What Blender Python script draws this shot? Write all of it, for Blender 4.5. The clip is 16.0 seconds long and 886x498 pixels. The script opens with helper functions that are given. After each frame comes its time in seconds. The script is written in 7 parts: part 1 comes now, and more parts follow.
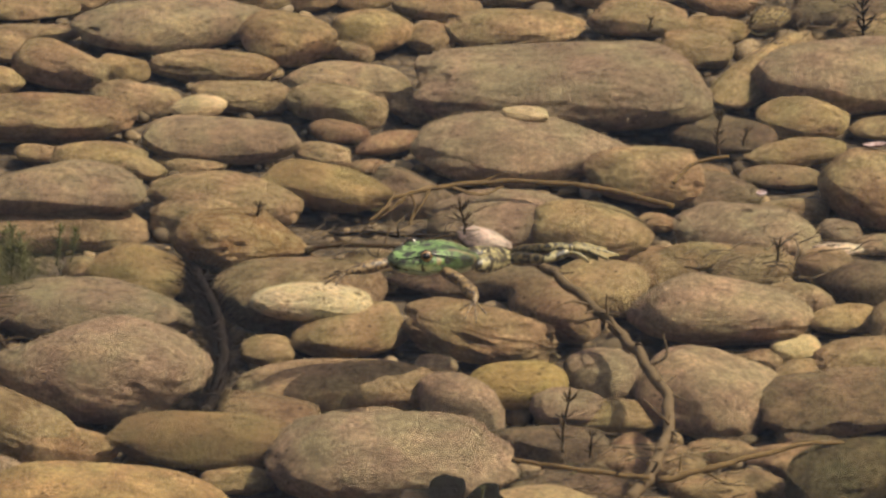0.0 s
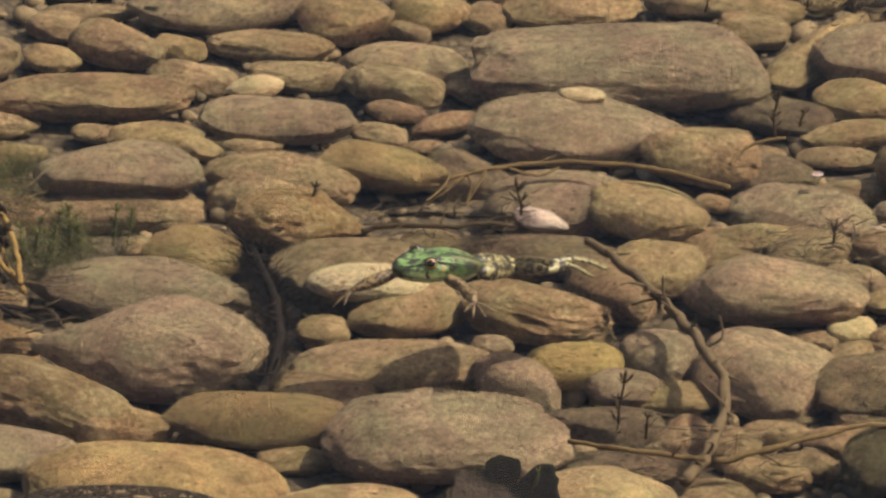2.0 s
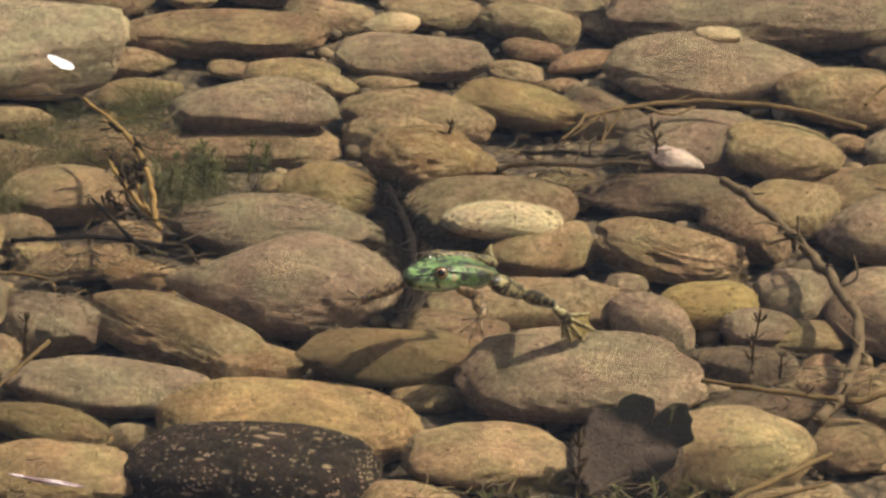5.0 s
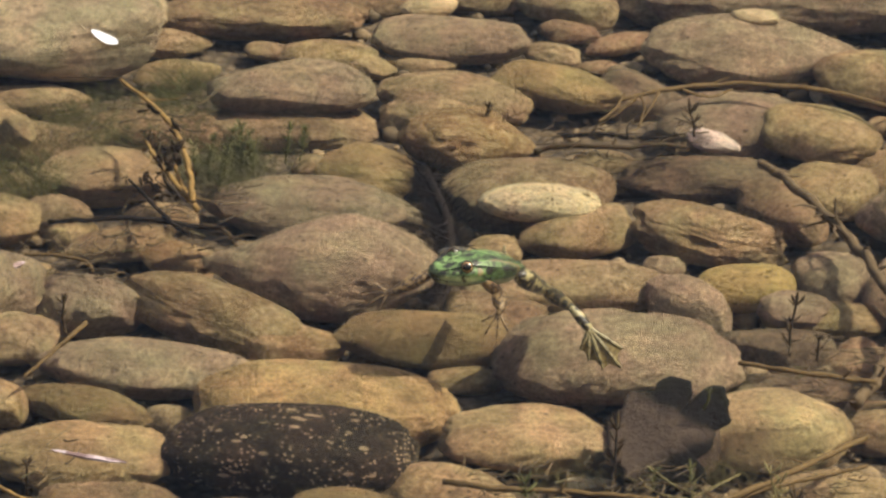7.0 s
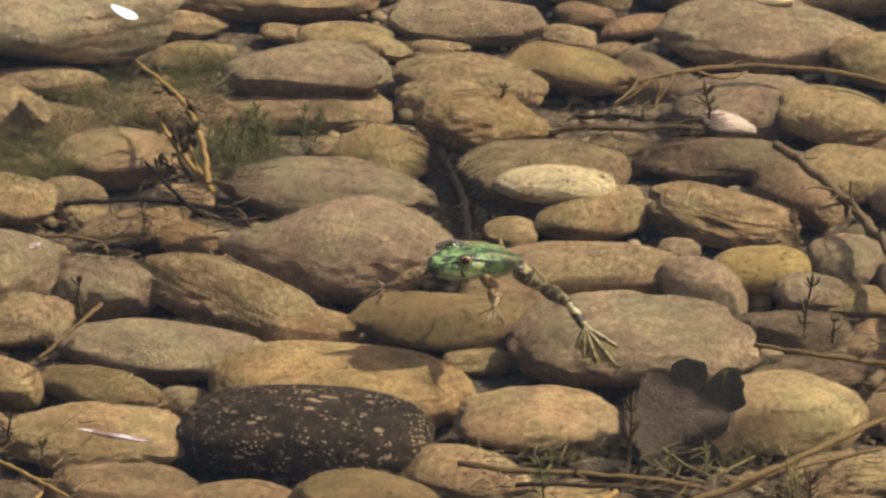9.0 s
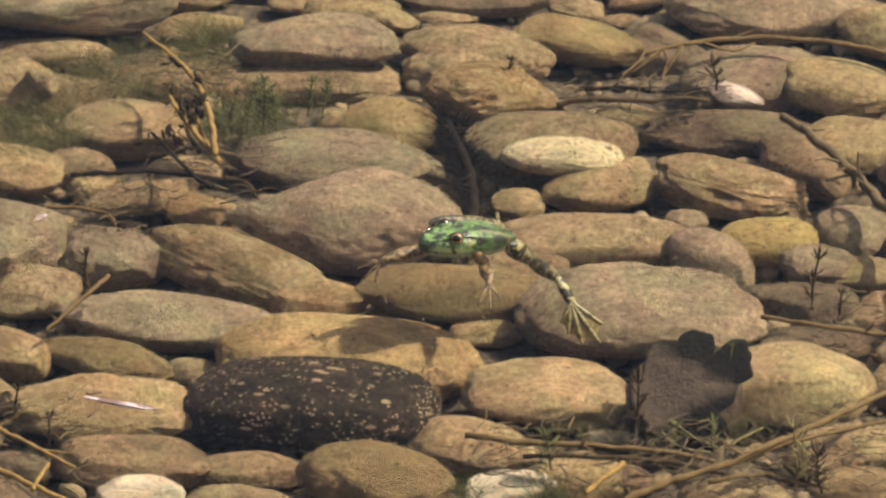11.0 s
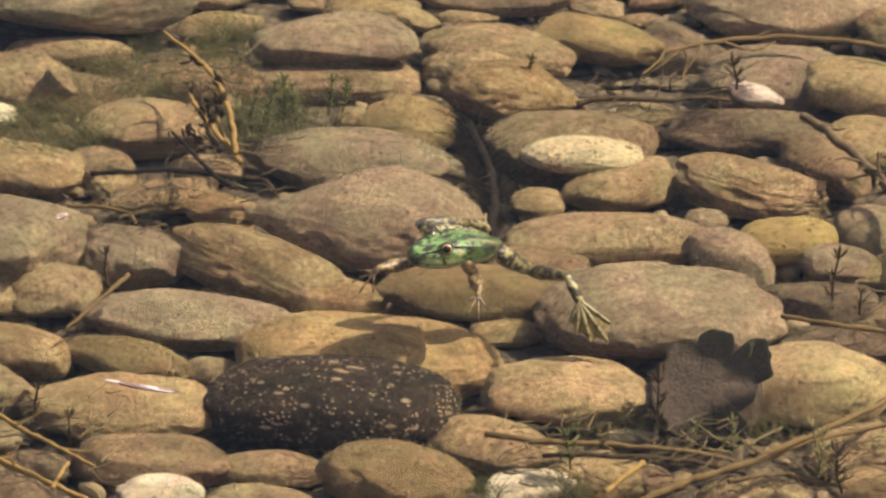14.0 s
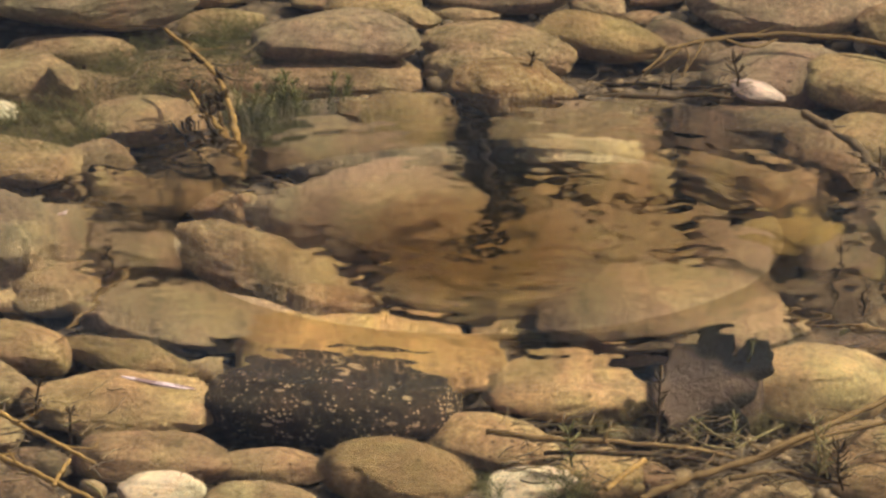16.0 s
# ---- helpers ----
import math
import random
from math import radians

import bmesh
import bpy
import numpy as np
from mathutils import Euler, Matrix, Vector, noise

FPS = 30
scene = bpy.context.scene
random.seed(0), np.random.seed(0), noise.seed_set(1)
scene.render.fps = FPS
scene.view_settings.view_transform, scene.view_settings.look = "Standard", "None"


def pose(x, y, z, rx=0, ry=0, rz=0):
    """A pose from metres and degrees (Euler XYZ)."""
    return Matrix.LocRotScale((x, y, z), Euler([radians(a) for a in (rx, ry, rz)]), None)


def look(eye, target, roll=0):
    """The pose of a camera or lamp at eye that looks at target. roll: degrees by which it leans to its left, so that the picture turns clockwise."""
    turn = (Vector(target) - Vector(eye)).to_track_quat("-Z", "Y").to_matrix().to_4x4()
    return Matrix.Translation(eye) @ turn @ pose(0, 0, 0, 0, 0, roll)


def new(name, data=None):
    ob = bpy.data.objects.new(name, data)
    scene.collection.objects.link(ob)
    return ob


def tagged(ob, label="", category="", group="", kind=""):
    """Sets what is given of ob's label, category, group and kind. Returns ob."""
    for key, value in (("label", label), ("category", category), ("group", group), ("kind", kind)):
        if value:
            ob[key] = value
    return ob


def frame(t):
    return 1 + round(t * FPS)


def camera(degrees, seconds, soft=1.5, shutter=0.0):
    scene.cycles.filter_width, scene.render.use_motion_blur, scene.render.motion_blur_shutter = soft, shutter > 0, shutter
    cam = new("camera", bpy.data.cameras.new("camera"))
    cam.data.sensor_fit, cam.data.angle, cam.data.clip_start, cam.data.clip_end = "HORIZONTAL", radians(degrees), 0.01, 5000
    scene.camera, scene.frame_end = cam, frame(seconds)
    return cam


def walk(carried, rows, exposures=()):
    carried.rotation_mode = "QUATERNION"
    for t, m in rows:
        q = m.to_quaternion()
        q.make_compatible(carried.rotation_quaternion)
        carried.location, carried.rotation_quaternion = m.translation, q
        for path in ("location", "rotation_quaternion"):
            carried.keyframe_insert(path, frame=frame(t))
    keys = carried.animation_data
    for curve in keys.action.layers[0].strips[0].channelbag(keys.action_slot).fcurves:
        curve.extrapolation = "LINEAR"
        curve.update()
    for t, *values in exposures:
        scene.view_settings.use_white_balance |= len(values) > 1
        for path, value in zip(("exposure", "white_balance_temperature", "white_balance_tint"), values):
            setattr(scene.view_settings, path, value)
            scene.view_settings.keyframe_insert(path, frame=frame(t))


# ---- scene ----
# A clear shallow stream over cobbles, seen from the bank through a long lens; a green frog floats and then darts off.
EYE = (0.0, -7.75, 3.95)
WATER = 0.133          # height of the water's surface over the gravel

cam = camera(4.6, 16.0, soft=2.6, shutter=0.6)
walk(cam, [
    (0, pose(*EYE, 63.508, 0, -1.329)),
    (0.5, pose(*EYE, 63.466, 0, -1.260)),
    (1, pose(*EYE, 63.447, 0, -1.182)),
    (1.5, pose(*EYE, 63.428, 0, -1.098)),
    (2, pose(*EYE, 63.408, 0, -1.002)),
    (2.5, pose(*EYE, 63.372, 0, -0.897)),
    (3, pose(*EYE, 63.325, 0, -0.766)),
    (3.5, pose(*EYE, 63.263, 0, -0.604)),
    (4, pose(*EYE, 63.177, 0, -0.438)),
    (6.5, pose(*EYE, 63.034, 0, -0.051)),
    (7, pose(*EYE, 62.993, 0, 0.000)),
    (7.5, pose(*EYE, 62.961, 0, 0.034)),
    (8, pose(*EYE, 62.948, 0, 0.053)),
    (8.5, pose(*EYE, 62.917, 0, 0.080)),
    (9, pose(*EYE, 62.898, 0, 0.089)),
    (11.5, pose(*EYE, 62.724, 0, 0.154)),
    (12, pose(*EYE, 62.714, 0, 0.182)),
    (12.5, pose(*EYE, 62.706, 0, 0.221)),
    (13, pose(*EYE, 62.680, 0, 0.274)),
    (13.5, pose(*EYE, 62.733, 0, 0.261)),
    (14, pose(*EYE, 62.746, 0, 0.248)),
    (14.5, pose(*EYE, 62.745, 0, 0.247)),
    (15, pose(*EYE, 62.741, 0, 0.250)),
    (15.5, pose(*EYE, 62.734, 0, 0.246)),
    (16, pose(*EYE, 62.732, 0, 0.255)),
], exposures=[(0.0, 0.22, 6790, 9), (1.5, 0.17, 6690, 8), (4.0, 0.24, 6590, 7), (7.0, 0.30, 6510, 6), (9.0, 0.33, 6510, 6), (12.5, 0.59, 6570, 6), (14.5, 0.52, 6790, 8), (16.0, 0.32, 6890, 9)])

# ---- world and sun ----
SUN_WAY = Vector((5.5, 0.3, 7.6)).normalized()
world = bpy.data.worlds.new("sky")
world.use_nodes = True
scene.world = world
wn = world.node_tree.nodes
sky = wn.new("ShaderNodeTexSky")
sky.sky_type = "NISHITA"
sky.sun_disc = False
sky.sun_elevation = math.asin(SUN_WAY.z)
sky.sun_rotation = math.atan2(SUN_WAY.x, SUN_WAY.y)
sky.air_density, sky.dust_density, sky.ozone_density = 1.0, 5.0, 0.3
wn["Background"].inputs["Strength"].default_value = 0.14
world.node_tree.links.new(sky.outputs["Color"], wn["Background"].inputs["Color"])
sun_data = bpy.data.lights.new("sun", "SUN")
sun_data.energy = 4.6
sun_data.angle = radians(1.2)
sun_data.color = (1.0, 0.90, 0.74)
sun = new("sun", sun_data)
sun.matrix_basis = look(SUN_WAY * 6, (0, 0, 0))


# ---- materials ----
class Mat:
    """A node material with short names for what is used again and again."""

    def __init__(self, name, rough=0.8):
        self.m = bpy.data.materials.new(name)
        self.m.use_nodes = True
        self.n, self.l = self.m.node_tree.nodes, self.m.node_tree.links
        self.b = self.n["Principled BSDF"]
        self.b.inputs["Roughness"].default_value = rough
        tc = self.n.new("ShaderNodeTexCoord")
        info = self.n.new("ShaderNodeObjectInfo")
        self.random = info.outputs["Random"]
        shift = self.n.new("ShaderNodeVectorMath")
        shift.operation = "MULTIPLY_ADD"
        self.l.new(info.outputs["Random"], shift.inputs[0])
        shift.inputs[1].default_value = (7.0, 3.0, 5.0)
        self.l.new(tc.outputs["Object"], shift.inputs[2])
        self.co = shift.outputs[0]

    def put(self, socket, value):
        if isinstance(value, (int, float)):
            socket.default_value = value
        elif isinstance(value, tuple):
            socket.default_value = (*value, 1.0)[: len(socket.default_value)]
        else:
            self.l.new(value, socket)

    def stretch(self, x, y, z):
        node = self.n.new("ShaderNodeVectorMath")
        node.operation = "MULTIPLY"
        self.l.new(self.co, node.inputs[0])
        node.inputs[1].default_value = (x, y, z)
        return node.outputs[0]

    def noise(self, scale, detail=4.0, rough=0.55, co=None, warp=0.0):
        node = self.n.new("ShaderNodeTexNoise")
        self.l.new(co or self.co, node.inputs["Vector"])
        node.inputs["Scale"].default_value = scale
        node.inputs["Detail"].default_value = detail
        node.inputs["Roughness"].default_value = rough
        node.inputs["Distortion"].default_value = warp
        return node.outputs[0]

    def cells(self, scale, co=None):
        node = self.n.new("ShaderNodeTexVoronoi")
        self.l.new(co or self.co, node.inputs["Vector"])
        node.inputs["Scale"].default_value = scale
        return node.outputs["Distance"]

    def ramp(self, value, *stops):
        node = self.n.new("ShaderNodeValToRGB")
        self.put(node.inputs[0], value)
        while len(node.color_ramp.elements) < len(stops):
            node.color_ramp.elements.new(0.5)
        for element, (at, colour) in zip(node.color_ramp.elements, stops):
            element.position = at
            element.color = (*colour, 1.0) if isinstance(colour, tuple) else (colour, colour, colour, 1.0)
        return node.outputs[0]

    def mix(self, fac, a, b, blend="MIX"):
        node = self.n.new("ShaderNodeMix")
        node.data_type, node.blend_type = "RGBA", blend
        self.put(node.inputs[0], fac)
        self.put(node.inputs[6], a)
        self.put(node.inputs[7], b)
        return node.outputs[2]

    def math(self, op, a, b=0.0):
        node = self.n.new("ShaderNodeMath")
        node.operation = op
        self.put(node.inputs[0], a)
        self.put(node.inputs[1], b)
        return node.outputs[0]

    def bump(self, *layers):
        """layers: (height, depth in metres), the first the coarsest."""
        last = None
        for height, depth in layers:
            node = self.n.new("ShaderNodeBump")
            node.inputs["Distance"].default_value = depth
            self.l.new(height, node.inputs["Height"])
            if last:
                self.l.new(last, node.inputs["Normal"])
            last = node.outputs[0]
        self.l.new(last, self.b.inputs["Normal"])

    def colour(self, value):
        self.put(self.b.inputs["Base Color"], value)


def scaled(c, k):
    return tuple(min(1.0, v * k) for v in c)


def stone_material(name, base, other, silt=(0.39, 0.30, 0.19), silt_amount=0.6, fuzz=1.0, speck=None, band=0.0, worm=0.0):
    """Water-worn stone with a patchy film of silt and algae, fine grit, stains and pits."""
    k = Mat(name, 0.88)
    k.b.inputs["Specular IOR Level"].default_value = 0.2
    broad = k.noise(11, 4, 0.6, warp=0.9)
    patch = k.noise(38, 6, 0.66, warp=0.5)
    stain = k.noise(26, 5, 0.66, k.stretch(0.8, 1.1, 1.3), 1.2)
    streak = k.noise(95, 5, 0.62, k.stretch(0.32, 0.8, 1.5), 0.8)
    grain = k.noise(190, 5, 0.66, k.stretch(0.9, 1.0, 1.2), 0.5)
    grit = k.noise(560, 4, 0.65)
    body = k.mix(k.ramp(broad, (0.36, 0.0), (0.62, 1.0)), base, other)
    if band:
        layer = k.noise(48, 5, 0.68, k.stretch(0.22, 0.35, 2.4), 0.7)
        body = k.mix(k.ramp(layer, (0.40, 0.0), (0.55, band), (0.62, 0.2 * band)), body, scaled(base, 0.42))
    body = k.mix(k.ramp(stain, (0.34, 0.3 * min(fuzz, 1.0)), (0.50, 0.0)), body, scaled(base, 0.6))
    body = k.mix(k.ramp(patch, (0.44, 0.0), (0.64, silt_amount)), body, silt)
    body = k.mix(k.ramp(streak, (0.36, 0.62), (0.50, 0.0)), body, scaled(base, 0.52))
    body = k.mix(k.ramp(streak, (0.53, 0.0), (0.68, 0.55)), body, scaled(silt, 1.3))
    body = k.mix(k.ramp(grain, (0.36, 0.6), (0.50, 0.0)), body, scaled(base, 0.48))
    body = k.mix(k.ramp(grain, (0.53, 0.0), (0.68, 0.58)), body, scaled(silt, 1.35))
    body = k.mix(k.ramp(grit, (0.34, 0.25), (0.48, 0.0)), body, scaled(base, 0.5))
    wool = k.noise(300, 3, 0.6, k.stretch(1.3, 1.3, 0.7), 1.2)
    film = min(1.0, 0.75 * fuzz)
    body = k.mix(k.ramp(wool, (0.36, 0.45 * film), (0.50, 0.0)), body, scaled(base, 0.5))
    body = k.mix(k.ramp(wool, (0.54, 0.0), (0.70, 0.4 * film)), body, scaled(silt, 1.45))
    pits = k.cells(85, k.stretch(0.8, 1.0, 1.2))
    hole = k.math("MULTIPLY", k.ramp(pits, (0.07, 0.85), (0.17, 0.0)), k.ramp(k.noise(24, 2), (0.46, 0.0), (0.54, 1.0)))
    # the pits' shade is put into the colour, besides their dent in the bump
    body = k.mix(hole, body, scaled(base, 0.28))
    if worm:
        lines = k.noise(150, 2, 0.5, k.stretch(0.8, 0.8, 1.4), 2.5)
        body = k.mix(k.ramp(lines, (0.44, 0.0), (0.50, worm), (0.56, 0.0)), body, scaled(base, 0.4))
    if speck:
        dots = k.cells(270, k.stretch(0.85, 1.0, 1.2))
        gate = k.noise(60, 3, 0.6)
        spot = k.math("MULTIPLY", k.ramp(dots, (0.20, 1.0), (0.38, 0.0)), k.ramp(gate, (0.46, 0.0), (0.56, 0.95)))
        blob = k.math("MULTIPLY", k.ramp(k.cells(85, k.stretch(0.55, 1.0, 1.8)), (0.15, 0.9), (0.27, 0.0)), k.ramp(k.noise(36, 1), (0.47, 0.0), (0.53, 1.0)))
        body = k.mix(k.math("MAXIMUM", spot, blob), body, k.mix(k.ramp(grit, (0.35, 0.0), (0.6, 1.0)), scaled(speck, 0.5), speck))
    tint = k.ramp(k.random, (0.0, (1.06, 1.03, 1.00)), (0.35, (1.25, 1.18, 1.12)), (0.65, (1.25, 1.23, 1.18)), (1.0, (1.46, 1.36, 1.24)))
    cloud = k.ramp(k.noise(17, 5, 0.62, warp=0.7), (0.32, (0.78, 0.77, 0.76)), (0.5, (1.02, 1.02, 1.02)), (0.68, (1.30, 1.28, 1.22)))
    hue = k.ramp(k.noise(24, 3, 0.6), (0.36, (0.95, 1.03, 0.93)), (0.64, (1.07, 0.98, 0.98)))
    body = k.mix(1.0, k.mix(1.0, body, cloud, "MULTIPLY"), hue, "MULTIPLY")
    k.colour(k.mix(1.0, body, tint, "MULTIPLY"))
    k.bump((broad, 0.008), (hole, -0.004), (patch, 0.018 * fuzz), (streak, 0.010), (grain, 0.009 * fuzz), (wool, 0.004 * fuzz), (grit, 0.0014 * fuzz))
    return k.m


STONE = {
    "tan": stone_material("tan_stone", (0.29, 0.205, 0.115), (0.36, 0.27, 0.165)),
    "tan2": stone_material("warm_tan_stone", (0.36, 0.262, 0.15), (0.41, 0.305, 0.19), silt_amount=0.3),
    "sand": stone_material("sandy_beige_stone", (0.43, 0.325, 0.18), (0.48, 0.37, 0.22), silt=(0.40, 0.29, 0.16), silt_amount=0.35, fuzz=0.7, worm=0.35),
    "tanr": stone_material("orange_tan_stone", (0.33, 0.20, 0.095), (0.29, 0.21, 0.12), band=0.6),
    "strata": stone_material("layered_stone", (0.34, 0.235, 0.125), (0.30, 0.205, 0.11), band=0.9),
    "rock": stone_material("layered_brown_stone", (0.35, 0.24, 0.13), (0.42, 0.30, 0.175), band=0.55),
    "brown": stone_material("brown_stone", (0.255, 0.175, 0.105), (0.33, 0.23, 0.14), silt=(0.34, 0.25, 0.15)),
    "grey": stone_material("grey_stone", (0.295, 0.235, 0.162), (0.375, 0.30, 0.21), silt=(0.35, 0.27, 0.17)),
    "pink": stone_material("pinkish_stone", (0.335, 0.25, 0.175), (0.40, 0.305, 0.215), silt=(0.40, 0.31, 0.215), fuzz=1.3),
    "yel": stone_material("ochre_stone", (0.335, 0.245, 0.125), (0.405, 0.30, 0.16)),
    "yelb": stone_material("mossy_ochre_stone", (0.36, 0.265, 0.13), (0.30, 0.215, 0.105), silt=(0.28, 0.21, 0.12), silt_amount=0.65, fuzz=1.2),
    "ochre": stone_material("bright_ochre_stone", (0.37, 0.265, 0.135), (0.44, 0.325, 0.18), silt=(0.30, 0.215, 0.11), silt_amount=0.4, fuzz=0.8, worm=0.6),
    "olive": stone_material("olive_stone", (0.30, 0.235, 0.095), (0.36, 0.28, 0.125), silt_amount=0.25, silt=(0.24, 0.19, 0.08), fuzz=0.6),
    "red": stone_material("reddish_stone", (0.33, 0.212, 0.132), (0.29, 0.18, 0.112), silt_amount=0.45),
    "dark": stone_material("dark_algae_stone", (0.195, 0.147, 0.10), (0.25, 0.19, 0.13), silt=(0.27, 0.20, 0.125), fuzz=1.5),
    "silty": stone_material("silt_covered_stone", (0.10, 0.073, 0.056), (0.135, 0.098, 0.074), silt=(0.175, 0.13, 0.097), fuzz=1.5),
    "pale": stone_material("pale_stone", (0.55, 0.44, 0.29), (0.47, 0.36, 0.22), silt_amount=0.2, fuzz=0.6),
    "cream": stone_material("cream_stone", (0.56, 0.48, 0.34), (0.50, 0.41, 0.27), silt=(0.46, 0.35, 0.20), silt_amount=0.35, fuzz=0.5, speck=(0.17, 0.125, 0.07)),
    "cream2": stone_material("streaked_cream_stone", (0.44, 0.33, 0.19), (0.36, 0.25, 0.13), silt_amount=0.3, band=0.5),
    "white": stone_material("white_stone", (0.70, 0.64, 0.54), (0.60, 0.52, 0.40), silt_amount=0.15, fuzz=0.6),
    "blush": stone_material("pale_pink_stone", (0.58, 0.43, 0.39), (0.63, 0.50, 0.46), silt=(0.46, 0.33, 0.29), silt_amount=0.2, fuzz=0.5),
    "basalt": stone_material("black_speckled_stone", (0.028, 0.022, 0.018), (0.04, 0.032, 0.025), silt=(0.05, 0.038, 0.028), silt_amount=0.4, fuzz=1.2, speck=(0.46, 0.36, 0.25)),
    "moss": stone_material("mossy_dark_stone", (0.085, 0.072, 0.038), (0.12, 0.10, 0.055), silt=(0.15, 0.125, 0.07), fuzz=1.5),
    "boulder": stone_material("pale_grey_boulder", (0.36, 0.30, 0.21), (0.44, 0.37, 0.26), silt=(0.36, 0.30, 0.20), fuzz=0.8),
}
STONE_WORDS = {
    "tan": ("tan river cobble dusted with silt under clear water", "cobble"),
    "tan2": ("warm tan rounded river cobble on the stream bed", "cobble"),
    "tanr": ("orange-tan layered river stone with worn edges", "cobble"),
    "sand": ("pale sandy-beige smooth river cobble on the stream bed", "cobble"),
    "strata": ("long tan river stone with slanting layers", "cobble"),
    "rock": ("angular brown layered rock among rounded cobbles", "rock"),
    "brown": ("brown silty river cobble half sunk in gravel", "cobble"),
    "grey": ("grey-tan smooth river cobble dusted with silt", "cobble"),
    "pink": ("pinkish-grey river cobble with a fuzzy algae film", "cobble"),
    "yel": ("yellowish ochre river cobble on the stream bed", "cobble"),
    "yelb": ("ochre river cobble patched with brown-green algae", "cobble"),
    "ochre": ("large bright ochre rounded cobble on the stream bed", "cobble"),
    "olive": ("smooth olive-yellow oval pebble lying on cobbles", "pebble"),
    "red": ("reddish-brown small river pebble wedged between cobbles", "pebble"),
    "dark": ("dark grey-brown cobble covered with algae fuzz", "cobble"),
    "silty": ("dark purplish-brown cobble thickly covered with silt", "cobble"),
    "moss": ("dark olive cobble covered with short moss", "cobble"),
    "pale": ("pale cream flat pebble lying on top of cobbles", "pebble"),
    "cream": ("bright cream oval cobble lying on a flat stone", "cobble"),
    "cream2": ("cream-tan broad cobble with faint streaks", "cobble"),
    "white": ("whitish weathered stone partly grown with algae", "stone"),
    "blush": ("pale pink smooth pebble among brown cobbles", "pebble"),
    "basalt": ("black oval cobble speckled with cream spots", "cobble"),
    "boulder": ("large pale grey boulder just under the water's surface", "boulder"),
}


# ---- ground ----
def link(name, bm, material, smooth=True):
    mesh = bpy.data.meshes.new(name)
    bm.to_mesh(mesh)
    bm.free()
    mesh.materials.append(material)
    mesh.polygons.foreach_set("use_smooth", [smooth] * len(mesh.polygons))
    return new(name, mesh)


def part(name, bm, material, parent, label=""):
    ob = link(name, bm, material)
    ob.parent = parent
    if label:
        tagged(ob, label)
    return ob


gravel_mat = Mat("stream_gravel", 0.9)
g_cells = gravel_mat.cells(95)
g_big = gravel_mat.noise(9, 4)
g_fine = gravel_mat.noise(300, 5, 0.7)
gravel_mat.colour(gravel_mat.mix(gravel_mat.ramp(g_cells, (0.25, 0.0), (0.62, 0.8)),
                                 gravel_mat.mix(g_big, (0.18, 0.125, 0.068), (0.105, 0.072, 0.04)), (0.045, 0.031, 0.018)))
gravel_mat.bump((g_cells, -0.006), (g_fine, 0.002))
bm = bmesh.new()
rings = [0.0, 0.9, 1.4, 3, 8, 25, 80, 250, 800]
N = 120
bmesh.ops.create_grid(bm, x_segments=N, y_segments=N, size=1.4)
for v in bm.verts:
    v.co.z = 0.004 * noise.noise(v.co * 18) + 0.003 * noise.noise(v.co * 50) - 0.002
for a, b in zip(rings[2:], rings[3:]):
    inner = [bm.verts.new((sx * a, sy * a, -0.004)) for sx, sy in ((-1, -1), (1, -1), (1, 1), (-1, 1))]
    outer = [bm.verts.new((sx * b, sy * b, -0.004)) for sx, sy in ((-1, -1), (1, -1), (1, 1), (-1, 1))]
    for i in range(4):
        bm.faces.new((inner[i], outer[i], outer[(i + 1) % 4], inner[(i + 1) % 4]))
bmesh.ops.recalc_face_normals(bm, faces=bm.faces)
ground = link("ground", bm, gravel_mat.m)
tagged(ground, "brown gravel and silt of the stream bed", "stream bed", kind="structure")


# ---- stones ----
SPHERE = bmesh.new()
bmesh.ops.create_icosphere(SPHERE, subdivisions=6, radius=1.0)
SPHERE_V = np.array([v.co[:] for v in SPHERE.verts])
SPHERE_F = [[v.index for v in f.verts] for f in SPHERE.faces]
SPHERE.free()
SMALL = bmesh.new()
bmesh.ops.create_icosphere(SMALL, subdivisions=5, radius=1.0)
SMALL_V = np.array([v.co[:] for v in SMALL.verts])
SMALL_F = [[v.index for v in f.verts] for f in SMALL.faces]
SMALL.free()
LUMPY = {"pink": 0.95, "grey": 0.95, "tan": 1.05, "brown": 1.0, "yel": 1.0, "rock": 1.4, "strata": 1.1, "tanr": 1.1, "cream2": 1.4, "dark": 1.3, "white": 1.5, "olive": 0.4, "cream": 0.5, "ochre": 0.6, "blush": 1.3, "basalt": 0.55, "pale": 0.6, "silty": 0.7}
LAYERS = {"rock": 0.8, "strata": 0.3, "tanr": 0.5, "cream2": 0.4}


